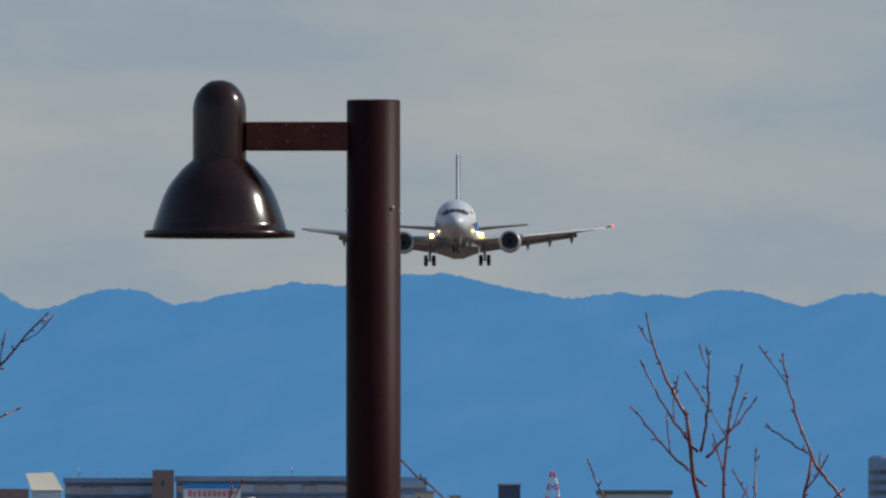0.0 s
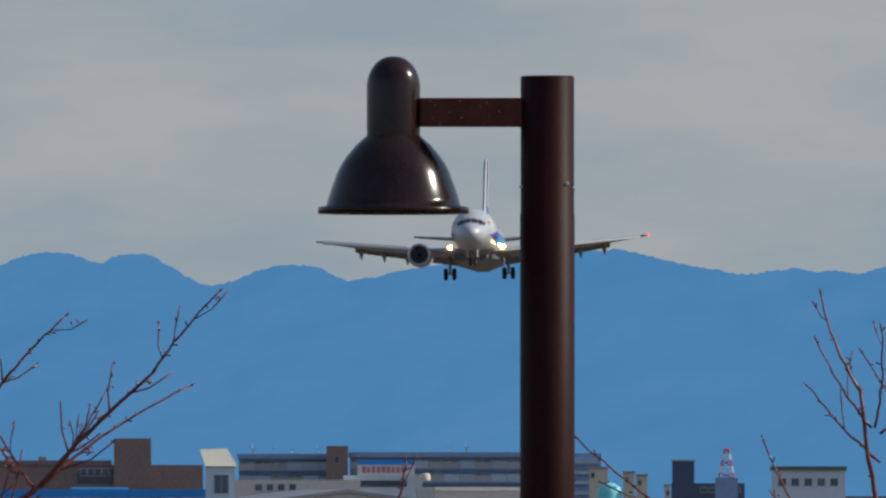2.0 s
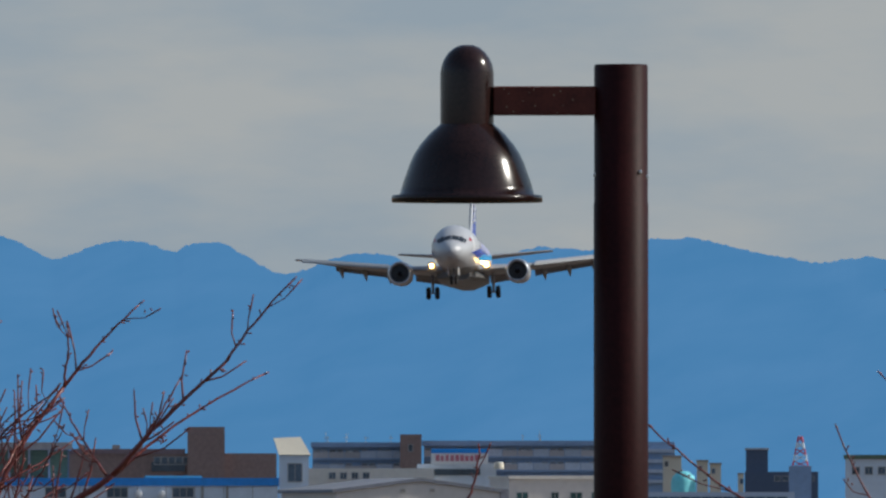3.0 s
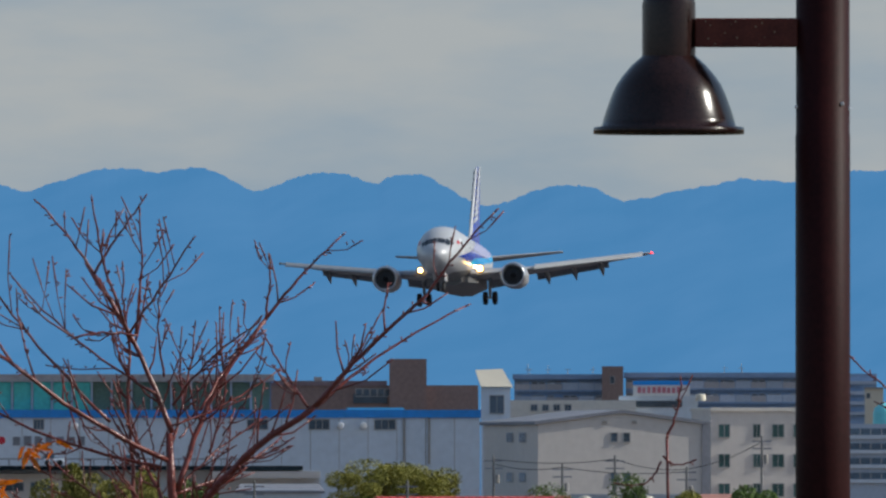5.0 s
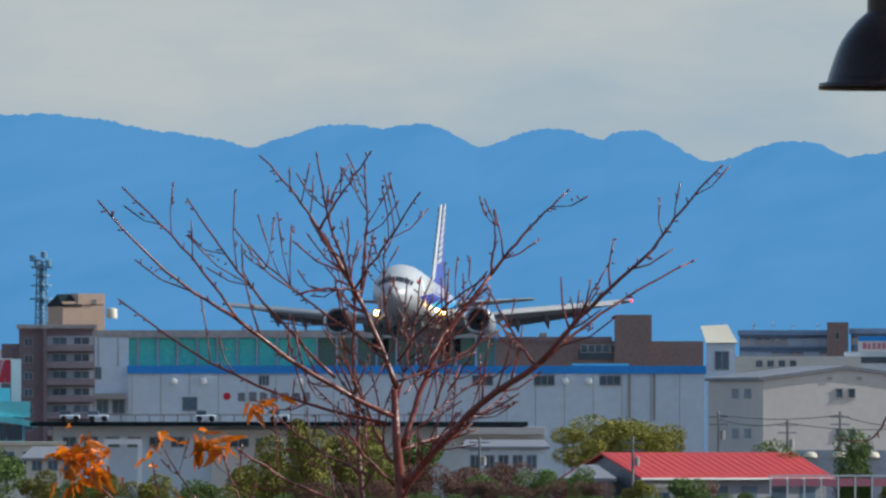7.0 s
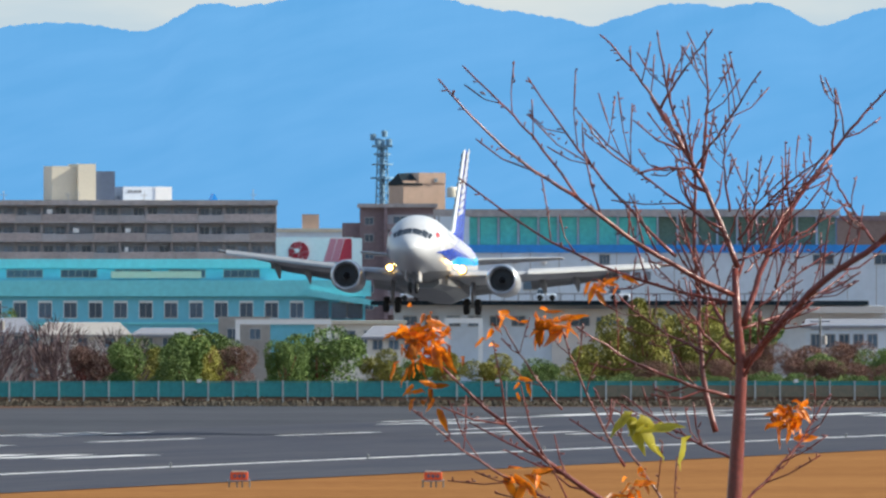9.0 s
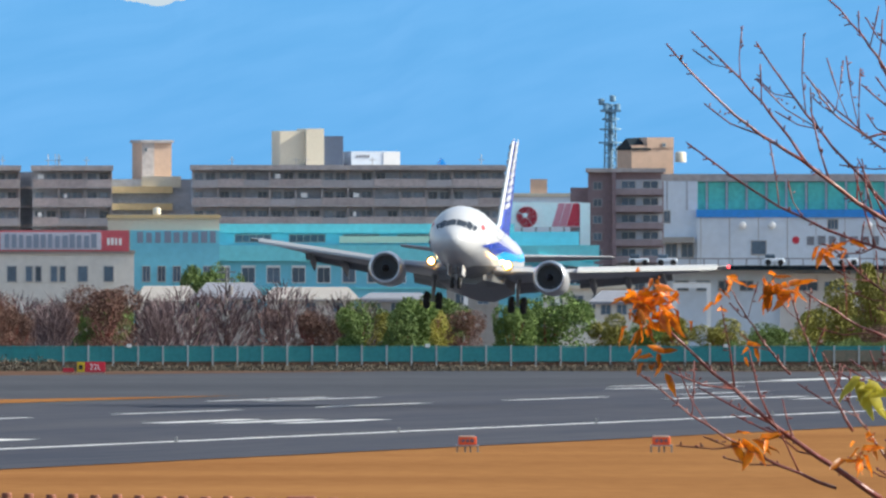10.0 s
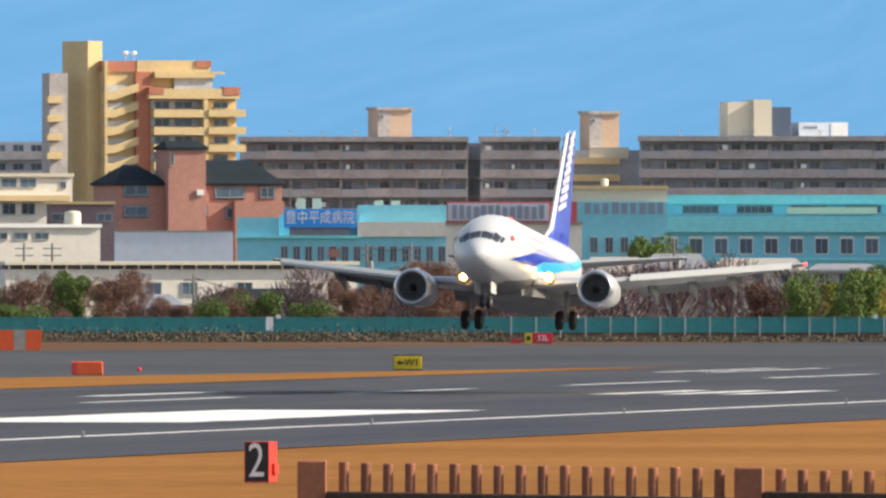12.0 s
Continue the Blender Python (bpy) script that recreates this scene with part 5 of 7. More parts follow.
def warehouse():
    """Long pale warehouse with a blue roof band and a green screened upper deck."""
    d = 2300
    h = House("warehouse", -1026, 54, d, "long pale grey warehouse with a blue roof band", "warehouse")
    h.box("end_wall", -1026, -966, 858, None, 0, 30, M_SIDING)
    h.box("wall", -966, 54, 922, None, -1.0, 30, M_SIDING)
    h.box("blue_band", -968, 56, 909, 923, -1.3, 30.2, M_BLUEST, "blue metal roof band")
    h.box("deck_roof", -1030, -310, 846, 859, 0, 30, M_APT, "brown flat roof over the deck")
    h.box("deck_back", -1020, -315, 859, 912, 6, 7, M_GREYROOF)
    # green screens between dark posts
    n = 20
    for i in range(n):
        a = -1020 + i * 35.2
        h.box("screen", a + 2.5, a + 33.0, 860, 909 if i > 1 else 912, 0.4, 0.5, M_GREENGL if i < 11 else M_GREENB, "green translucent screen")
        h.box("post", a - 1.6, a + 1.6, 858, 910, -0.05, 0.4, M_APTD)
    h.box("loading_bay", -1028, -972, 958, 968, -2.5, 0.1, M_CONC, "concrete canopy")
    h.window(-1022, -1003, 970, 993)
    h.window(-994, -974, 970, 993)
    h.window(-1025, -1015, 912, 932)
    for b0, b1 in ((-357, -322), (-248, -213), (-132, -96), (-735, -718)):
        h.window(b0, b1, 927, 943, -1.0, bars=2)
    h.window(-870, -845, 965, 988, -1.0, bars=0)
    for b in (-886, -834, -663, -290, -193, -152):
        part("vent_hood", lathe(bmesh.new(), [(0.02, -1.9), (0.35, -1.85), (0.42, -1.0)], 12, axis='Y', centre=(h.x(b), 0, h.z(937))), M_SIGNWH, h.e, "white vent hood")
    part("red_mark", lathe(bmesh.new(), [(0.02, -1.08), (7 * h.k, -1.06), (7 * h.k, -1.0)], 8, axis='Y', centre=(h.x(-792), 0, h.z(963))), M_SIGNRED, h.e)
    bars_text(h, -775, -640, 955, 972, 7, -1.0, M_GREYROOF, seed=12)
    for b in (-80, -36):
        h.box("drainpipe", b - 2, b + 2, 923, 1005, -1.2, -1.0, M_CONC)
    for i in range(20):
        b = -960 + i * 51
        h.box("siding_seam", b - 0.5, b + 0.5, 923, None, -1.03, -1.0, M_CONC)
    h.box("roof_patch", -180, -80, 905, 909, 2, 20, M_TEAL, "pale roof sheet")
    g = House("brown_factory", -330, 54, 2500, "brown factory building with a square stair block", "building")
    g.box("wall", -330, 52, 865, None, 8, 26, M_FACT)
    g.box("stair_block", -106, -40, 818, None, 7, 20, M_FACT)
    g.box("parapet", -335, -110, 857, 866, 7.8, 26, M_BRICK)
    g.box("window_band", -170, -110, 880, 897, 7.8, 8.0, M_PANE)
    for i in range(5):
        g.window(-165 + i * 13, -155 + i * 13, 872, 884, 7.9, bars=0)
    for b in (-300, -240, -200):
        g.box("roof_unit", b, b + 14, 850, 858, 10, 13, M_CONC)
    k = House("white_stair_house", 46, 112, 2350, "small white stair house with a sloping sunlit top", "building")
    k.box("wall", 56, 108, 870, None, 0, 8, M_SIDING)
    bm = bmesh.new()
    q = [(k.x(46), 3.4, k.z(838)), (k.x(94), 3.4, k.z(836)), (k.x(112), -0.6, k.z(868)), (k.x(56), -0.6, k.z(868))]
    f = [bm.verts.new(p) for p in q]
    r = [bm.verts.new((p[0], p[1] + 3.0, p[2] - 0.1)) for p in q]
    bm.faces.new(f)
    bm.faces.new(r)
    for j in range(4):
        bm.faces.new((f[j], f[(j + 1) % 4], r[(j + 1) % 4], r[j]))
    part("sloping_top", bm, M_TANK, k.e, "cream sloping panel")
    k.window(72, 96, 884, 915, 0)


M_FACT = material("dull_brown_render", (0.31, 0.22, 0.20), 0.9, vary=0.15, scale=0.12, fine=2)
M_GREENB = material("olive_netting", (0.15, 0.22, 0.16), 0.8, vary=0.2, scale=0.2, fine=3)


def gabled_hall():
    d = 2200
    h = House("gabled_hall", 57, 449, d, "pale grey gabled hall with small paired windows", "building", turn=10)
    h.k /= math.cos(radians(10))
    x0, xm, x1 = h.x(157), h.x(305), h.x(447)
    z0, zr = h.z(934), h.z(915)
    bm = bmesh.new()
    q = [(x0, 0), (x1, 0), (x1, z0), (xm, zr), (x0, z0)]
    f, r = [bm.verts.new((x, 0, z)) for x, z in q], [bm.verts.new((x, 35, z)) for x, z in q]
    bm.faces.new(f)
    bm.faces.new(r)
    for j in range(5):
        bm.faces.new((f[j], f[(j + 1) % 5], r[(j + 1) % 5], r[j]))
    part("gable_wall", bm, M_SIDINGL, h.e)
    bm = bmesh.new()
    for a, za, b, zb in ((x0 - 0.4, z0 - 0.1, xm, zr), (xm, zr, x1 + 0.5, z0 - 0.1)):
        q = [(a, za + 0.03), (b, zb + 0.03), (b, zb + 0.4), (a, za + 0.4)]
        f, r = [bm.verts.new((x, -0.3, z)) for x, z in q], [bm.verts.new((x, 35.3, z)) for x, z in q]
        bm.faces.new(f)
        bm.faces.new(r)
        for j in range(4):
            bm.faces.new((f[j], f[(j + 1) % 4], r[(j + 1) % 4], r[j]))
    part("roof", bm, M_GREYROOF, h.e, "low grey pitched roof")
    for b0, b1, v in ((286, 297, 950), (308, 319, 950), (286, 297, 1021), (308, 319, 1021)):
        h.window(b0, b1, v, v + 15, 0.0, bars=0)
    for y, v in ((17.6, 950), (9.5, 950), (17.6, 1021), (9.5, 1021)):
        w = part("side_window", boxed(x0 - 0.1, x0 - 0.01, y - 2.0, y + 2.0, h.z(v + 16.5), h.z(v - 1.5)), M_FRAME, h.e)
        part("pane", boxed(x0 - 0.13, x0 - 0.1, y - 1.8, y + 1.8, h.z(v + 15), h.z(v)), M_PANE, w)
    for b in (275, 327):
        h.box("vent", b - 4, b + 4, 928, 934, -0.15, 0, M_CONC)
    h.box("corner_strip", 447, 462, 928, None, -0.2, 2, M_GREYROOF)
    w = House("white_office", 462, 640, 2250, "white office block with green-tinted square windows", "building", turn=9)
    w.box("wall", 462, 640, 909, None, 0, 14, M_SIDINGL)
    w.box("roof_edge", 460, 642, 905, 911, -0.3, 14.3, M_OFFWH)
    for v in (935, 988, 1040):
        for b0, b1 in ((476, 495), (538, 550), (572, 592), (610, 630)):
            w.window(b0, b1, v, v + 22, 0, mat=M_PANEG)
    r = House("roof_terrace_building", 100, 460, 2450, "pale flat-roofed building behind the gabled hall", "building")
    r.box("wall", 100, 330, 892, None, 0, 10, M_OFFWH)
    r.box("penthouse", 300, 440, 884, None, 2, 10, M_SIDING)
    r.row(140, 220, 4, 900, 910, 10)
    r.box("window_band", 330, 412, 893, 904, 1.8, 2.0, M_PANE)
    s = r.box("roof_sign", 325, 426, 857, 884, 1.0, 1.4, M_SIGNWH, "white roof sign with a blue top edge")
    part("sign_edge", boxed(r.x(325), r.x(426), 0.9, 1.0, r.z(865), r.z(857)), M_SIGNBL, s)
    bars_text(r, 332, 410, 868, 879, 9, 0.98, M_SIGNPINK, seed=22, parent=s)
    r.tank(445, 880, 893, 9)


M_SIDINGL = material("warm_white_siding", (0.68, 0.63, 0.59), 0.75, vary=0.06, scale=0.08, fine=1.2)
M_PANEG = material("green_window_glass", (0.05, 0.12, 0.12), 0.15, spread=0.3)
# haze over the distant buildings is put into these bluer base colours
M_HAZEBLUE = material("haze_blue_concrete", (0.28, 0.40, 0.60), 0.9, vary=0.1, scale=0.1, fine=1)
M_HAZERAIL = material("haze_pale_parapet", (0.48, 0.55, 0.66), 0.8, vary=0.1, spread=0.15)


def far_right_town():
    apartment(115, 285, 846, 3, 3400, "distant bluish block of flats behind the halls", 24, 28, seed=31, wall=M_HAZEBLUE, rail=M_HAZERAIL, back=M_HAZEBLUE, deep=0.5)
    apartment(312, 700, 843, 3, 3400, "distant long bluish block of flats with pale balconies", 24, 28, seed=32, wall=M_HAZEBLUE, rail=M_HAZERAIL, back=M_HAZEBLUE, deep=0.5)
    s = House("stair_core", 268, 312, 3390, "rose-grey stair core on a distant block of flats", "building")
    s.box("wall", 270, 308, 832, None, 0, 8, M_FACT)
    s.window(285, 292, 850, 862, 0, bars=0)
    b = House("banded_office", 600, 968, 2700, "long white office with continuous window bands", "building")
    b.box("wall", 600, 968, 934, None, 0, 14, M_HAZERAIL)
    for v in (942, 968, 994, 1020):
        b.box("window_band", 606, 955, v, v + 11, -0.15, -0.02, M_PANE)
        b.box("sill_band", 600, 968, v + 12, v + 18, -0.5, 0, M_SIDING)
        for i in range(18):
            b.box("mullion", 612 + i * 19, 614 + i * 19, v, v + 11, -0.2, -0.15, M_FRAME)
    b.box("red_sign", 868, 898, 990, 1016, -0.9, -0.5, M_SIGNRED, "red sign panel")
    c = House("stepped_flats", 700, 760, 3300, "distant stepped grey block of flats", "building")
    c.box("wall", 690, 756, 845, None, 0, 10, M_HAZEBLUE)
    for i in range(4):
        c.box("parapet", 690, 756, 858 + i * 18, 864 + i * 18, -0.8, 0, M_HAZERAIL)
    t = House("domed_tank", 748, 795, 3000, "turquoise domed tank among far buildings", "tank")
    r = 22 * t.k
    part("shell", lathe(bmesh.new(), [(r, 0), (r, t.z(915)), (r * 0.85, t.z(905)), (r * 0.4, t.z(898)), (0.02, t.z(896))], 24, centre=(0, r, 0)), M_TEALR, t.e, smooth=True)
    for b0, b1, v in ((735, 768, 872), (795, 815, 880), (818, 838, 885), (868, 878, 903)):
        q = House("far_cream_house", b0, b1, 3100, "small distant cream tower house", "house", "distant cream houses")
        q.box("wall", b0, b1, v, None, 0, 8, M_TANK)
        q.box("roof", b0 - 1, b1 + 1, v - 3, v, -0.3, 8.3, M_CONC)
        q.window(b0 + 4, b0 + 9, v + 8, v + 16, 0, bars=0)
    n = House("dark_tower", 880, 1010, 3000, "dark blue-grey office with a square tower", "building")
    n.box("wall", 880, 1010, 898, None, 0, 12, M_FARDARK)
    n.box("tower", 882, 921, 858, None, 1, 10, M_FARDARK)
    n.box("cornice", 880, 923, 856, 859, 0.7, 10.3, M_APTD)
    n.row(930, 1005, 5, 906, 914, 9)
    m = House("red_white_mast", 965, 990, 2950, "red and white lattice communication mast", "mast")
    for i in range(6):
        w0, w1 = 3 + i * 2.2, 3 + (i + 1) * 2.2
        v0, v1 = 835 + i * 11, 846 + i * 11
        bm = bmesh.new()
        for sx in (-1, 1):
            tube(bm, [Vector((m.x(978 + sx * w0), 2, m.z(v0))), Vector((m.x(978 + sx * w1), 2, m.z(v1)))], [0.12, 0.12], 5)
            tube(bm, [Vector((m.x(978 + sx * w0), 2, m.z(v0))), Vector((m.x(978 - sx * w1), 2, m.z(v1)))], [0.08, 0.08], 5)
        part("section", bm, M_SIGNRED if i % 2 == 0 else M_SIGNWH, m.e)
    m.box("base", 958, 998, 888, None, 0, 5, M_HAZEBLUE)
    g = House("green_roofed_hall", 1058, 1190, 2500, "pale hall with a green roof", "building")
    g.box("wall", 1058, 1188, 874, None, 0, 14, M_SIDING)
    g.box("roof", 1055, 1191, 868, 875, -0.4, 14.4, M_GREENB, "green flat roof")
    g.row(1065, 1180, 5, 890, 902, 12)
    z = House("glass_tower", 1533, 1640, 3000, "distant blue-grey rounded tower", "building")
    part("wall", lathe(bmesh.new(), [(50 * z.k, 0), (50 * z.k, z.z(812)), (44 * z.k, z.z(807)), (0.02, z.z(806))], 20, centre=(0, 5, 0)), M_HAZEBLUE, z.e)
    for i in range(5):
        part("window_band", lathe(bmesh.new(), [(50.6 * z.k, z.z(840 + i * 18)), (50.6 * z.k, z.z(832 + i * 18))], 20, centre=(0, 5, 0)), M_PANE, z.e)
    l = House("low_shops", 1190, 1545, 2700, "row of low grey shops", "building")
    l.box("wall", 1190, 1545, 925, None, 0, 10, M_SIDING)
    l.box("roof", 1188, 1547, 921, 926, -0.3, 10.3, M_GREYROOF)
    l.row(1200, 1535, 12, 936, 950, 14)


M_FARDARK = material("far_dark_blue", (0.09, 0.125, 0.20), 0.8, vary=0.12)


def flats_row():
    a = apartment(-2568, -2166, 831, 5, 3000, "long brown-grey block of flats with rows of balconies", seed=1)
    a = apartment(-2143, -2003, 831, 5, 3003, "brown-grey block of flats beside a narrow gap", seed=2)
    b = apartment(-1861, -1308, 830, 5, 3000, "long brown-grey block of flats with rooftop plant", seed=3)
    j = House("stair_link", -2166, -2143, 3003, "dark recessed stair link between two blocks of flats", "building")
    j.box("wall", -2168, -2141, 842, None, 6, 12, M_APTD)
    for s in range(4):
        j.box("landing", -2168, -2141, 868 + s * 33.5, 872 + s * 33.5, 4, 6, M_APT)
    # lift houses on the roofs
    for b0, b1, v0, v1, d in ((-2325, -2263, 779, 836, 3010), (-1950, -1896, 786, 862, 3016)):
        h = House("lift_house", b0, b1, d, "peach rendered rooftop lift house", "building", "lift houses", turn=14)
        h.box("wall", b0, b1, v0 + 4, None, 0, 6, M_PINKL)
        # grey strip on the front paints the shaded left face
        h.box("side", b0, b0 + 22, v0 + 4, v1, -0.1, 0.0, M_APT)
        h.box("cap", b0 - 3, b1 + 3, v0, v0 + 5, -0.4, 6.4, M_APT)
        h.window(b0 + 5, b0 + 9, v0 + 14, v0 + 20, -0.1, bars=0)
    m = House("cream_stair_wing", -2003, -1861, 3006, "cream stair wing between two blocks of flats", "building")
    m.box("wall", -2003, -1861, 855, None, 3, 12, M_APTD)
    for s in range(4):
        m.box("gallery", -2003, -1895, 868 + s * 30, 880 + s * 30, 1.5, 3, M_CREAM)
    m.box("corner", -1950, -1880, 850, 870, 2.5, 12, M_TANK)
    r = House("rooftop_plant", -1718, -1485, 3009, "cream and dark rooftop plant rooms", "plant room", turn=12)
    r.box("cream_room", -1707, -1662, 770, None, 0, 6, M_TANK)
    r.box("cream_bay", -1662, -1630, 766, None, -1, 6, M_TANK)
    r.box("dark_room", -1630, -1594, 779, None, -0.5, 6, M_FARDARK)
    r.box("white_room", -1578, -1490, 806, None, 0, 6, M_SIDING)
    r.box("white_face", -1520, -1490, 807, 830, -0.1, 0.0, M_SIGNWH)
    bars_text(r, -1570, -1545, 812, 817, 5, -0.02, M_GREYROOF, seed=40)
    part("blue_sheet", loft(bmesh.new(), [[Vector((r.x(-1408), 5, r.z(834))), Vector((r.x(-1390), 5, r.z(834))), Vector((r.x(-1400), 5, r.z(818)))], [Vector((r.x(-1408), 7, r.z(834))), Vector((r.x(-1390), 7, r.z(834))), Vector((r.x(-1400), 7, r.z(818)))]]), M_SIGNBL, r.e, "blue tarpaulin")
    f = House("far_roof", -1306, -1180, 3100, "distant roof with a small pink chimney house", "building")
    f.box("wall", -1306, -1180, 885, None, 0, 8, M_SIDING)
    f.box("roof", -1308, -1178, 880, 886, -0.3, 8, M_TANK)
    f.box("chimney_house", -1262, -1232, 855, 882, 1, 6, M_PINKL)
    w = House("brown_flats", -3050, -2866, 3050, "brown-grey flats behind the tower block", "apartment building")
    w.box("wall", -3050, -2866, 840, None, 1, 12, M_APTD)
    for s in range(4):
        w.box("balcony", -3050, -2870, 858 + s * 33, 872 + s * 33, -0.4, 1, M_APT)
        w.row(-3040, -2880, 5, 846 + s * 33, 857 + s * 33, 18, 1)


tower_block()
pink_house()
small_left_houses()
hospital()
signed_building()
teal_hall()
billboard()
brick_flats()
warehouse()
gabled_hall()
far_right_town()
flats_row()


# ---- planting along the fence ----
def leaf_material(name, col, tint):
    m = material(name, col, 0.8, vary=0.2, scale=1.2, fine=9, tint=tint, spread=0.22)
    n, l = m.node_tree.nodes, m.node_tree.links
    b = n["Principled BSDF"]
    geo = n.new("ShaderNodeNewGeometry")
    hsv = n.new("ShaderNodeHueSaturation")
    rng = n.new("ShaderNodeMapRange")
    rng.inputs['To Min'].default_value, rng.inputs['To Max'].default_value = 0.88, 1.14
    l.new(geo.outputs['Random Per Island'], rng.inputs[0])
    l.new(rng.outputs[0], hsv.inputs['Value'])
    src = b.inputs['Base Color'].links[0].from_socket
    l.new(src, hsv.inputs['Color'])
    l.new(hsv.outputs[0], b.inputs['Base Color'])
    return m


M_GREEN = leaf_material("evergreen_leaves", (0.115, 0.175, 0.036), (0.07, 0.115, 0.028))
M_OLIVE = leaf_material("olive_leaves", (0.27, 0.25, 0.035), (0.15, 0.145, 0.030))
M_RUST = leaf_material("rusty_winter_leaves", (0.165, 0.076, 0.054), (0.105, 0.056, 0.042))
M_TWIGS = leaf_material("grey_purple_twigs", (0.120, 0.078, 0.084), (0.09, 0.060, 0.068))
M_HEDGE = leaf_material("brown_scrub", (0.070, 0.058, 0.038), (0.062, 0.050, 0.034))


def crown_mesh(name, mat, seed, lobes=9, count=11000, slim=1.0, leaf=0.0145, floor=0.0):
    """Uneven crown in a unit box: leaf clumps on and in overlapping lobes."""
    rng = random.Random(seed)
    balls = []
    for i in range(lobes):
        a, r = rng.uniform(0, 6.28), rng.uniform(0, 0.30) * slim
        h = rng.uniform(0.22, 0.80)
        balls.append((Vector((math.cos(a) * r, math.sin(a) * r, h)), rng.uniform(0.13, 0.25) * (1.15 - 0.55 * h) ** 0.5))
    vs, fs = [], []
    for i in range(max(3, lobes // 2)):
        a, r = rng.uniform(0, 6.28), rng.uniform(0.05, 0.26) * slim
        balls.append((Vector((math.cos(a) * r, math.sin(a) * r, rng.uniform(0.10, 0.24))), rng.uniform(0.15, 0.22)))
    lobes = len(balls)
    for i in range(count):
        c, r = balls[rng.randrange(lobes)]
        v = Vector((rng.gauss(0, 1), rng.gauss(0, 1), rng.gauss(0, 1))).normalized() * r * rng.uniform(0.55, 1.12) ** 0.6
        p = c + v
        p.x, p.y = p.x * 1.12, p.y * 1.12
        p.z = max(0.03, p.z)
        s = leaf * rng.uniform(0.5, 1.3)
        q = Euler((rng.uniform(0, 6.28), rng.uniform(0, 6.28), rng.uniform(0, 6.28))).to_matrix()
        o = len(vs)
        for t in ((-1, -0.5, 0), (0.2, -0.9, 0.25), (1, 0.1, 0), (0.1, 0.9, -0.2)):
            vs.append(p + q @ (Vector(t) * s))
        fs.append((o, o + 1, o + 2))
        fs.append((o, o + 2, o + 3))
    top, wide = max(v.z for v in vs), max(max(abs(v.x), abs(v.y)) for v in vs)
    for v in vs:
        v.x, v.y, v.z = v.x * 0.5 / wide, v.y * 0.5 / wide, floor + (1 - floor) * v.z / top
    me = bpy.data.meshes.new(name)
    me.from_pydata(vs, [], fs)
    me.materials.append(mat)
    return me


def trunk_mesh(seed):
    rng = random.Random(seed)
    bm = bmesh.new()
    tube(bm, [Vector((0, 0, 0)), Vector((0.01, 0, 0.2)), Vector((0.0, 0.01, 0.5))], [0.035, 0.026, 0.014], 7)
    for i in range(6):
        a = i * 1.05 + rng.uniform(-0.3, 0.3)
        tube(bm, [Vector((0, 0, 0.14 + 0.04 * i)), Vector((math.cos(a) * 0.13, math.sin(a) * 0.13, 0.36 + 0.04 * i)), Vector((math.cos(a) * 0.2, math.sin(a) * 0.2, 0.55 + 0.04 * i))], [0.014, 0.009, 0.003], 5)
    me = bpy.data.meshes.new("trunk")
    bm.to_mesh(me)
    bm.free()
    me.materials.append(M_BARK)
    return me


def bare_mesh(seed, mat):
    """Leafless crown: forking rods, finer towards the top."""
    rng = random.Random(seed)
    bm = bmesh.new()

    def fork(p, d, ln, r, depth):
        q = p + d * ln
        tube(bm, [p, p.lerp(q, 0.5) + Vector((rng.uniform(-1, 1), rng.uniform(-1, 1), 0)) * ln * 0.06, q], [r, r * 0.8, r * 0.6], 4 if depth > 1 else 3)
        if depth:
            for i in range(3):
                e = (d + Vector((rng.uniform(-1, 1), rng.uniform(-1, 1), rng.uniform(-0.1, 0.5))) * 0.62).normalized()
                fork(p.lerp(q, rng.uniform(0.5, 1.0)), e, ln * rng.uniform(0.6, 0.85), r * 0.55, depth - 1)

    for i in range(3):
        fork(Vector((rng.uniform(-0.05, 0.05), rng.uniform(-0.05, 0.05), 0)), Vector((rng.uniform(-0.3, 0.3), rng.uniform(-0.3, 0.3), 1)).normalized(), 0.30, 0.022, 4)
    for i in range(900):
        # fine twigs, as slivers
        a, r = rng.uniform(0, 6.28), 0.42 * math.sqrt(rng.random())
        h = rng.uniform(0.15, 0.95) * (1 - 0.5 * r)
        p = Vector((math.cos(a) * r, math.sin(a) * r, h))
        q = p + Vector((math.cos(a) * 0.07 + rng.uniform(-0.05, 0.05), math.sin(a) * 0.07 + rng.uniform(-0.05, 0.05), rng.uniform(0.05, 0.16)))
        w = Vector((rng.uniform(-1, 1), rng.uniform(-1, 1), 0)).normalized() * 0.009
        bm.faces.new([bm.verts.new(c) for c in (p - w, p + w, q)])
    me = bpy.data.meshes.new("bare_crown")
    bm.to_mesh(me)
    bm.free()
    me.materials.append(mat)
    return me


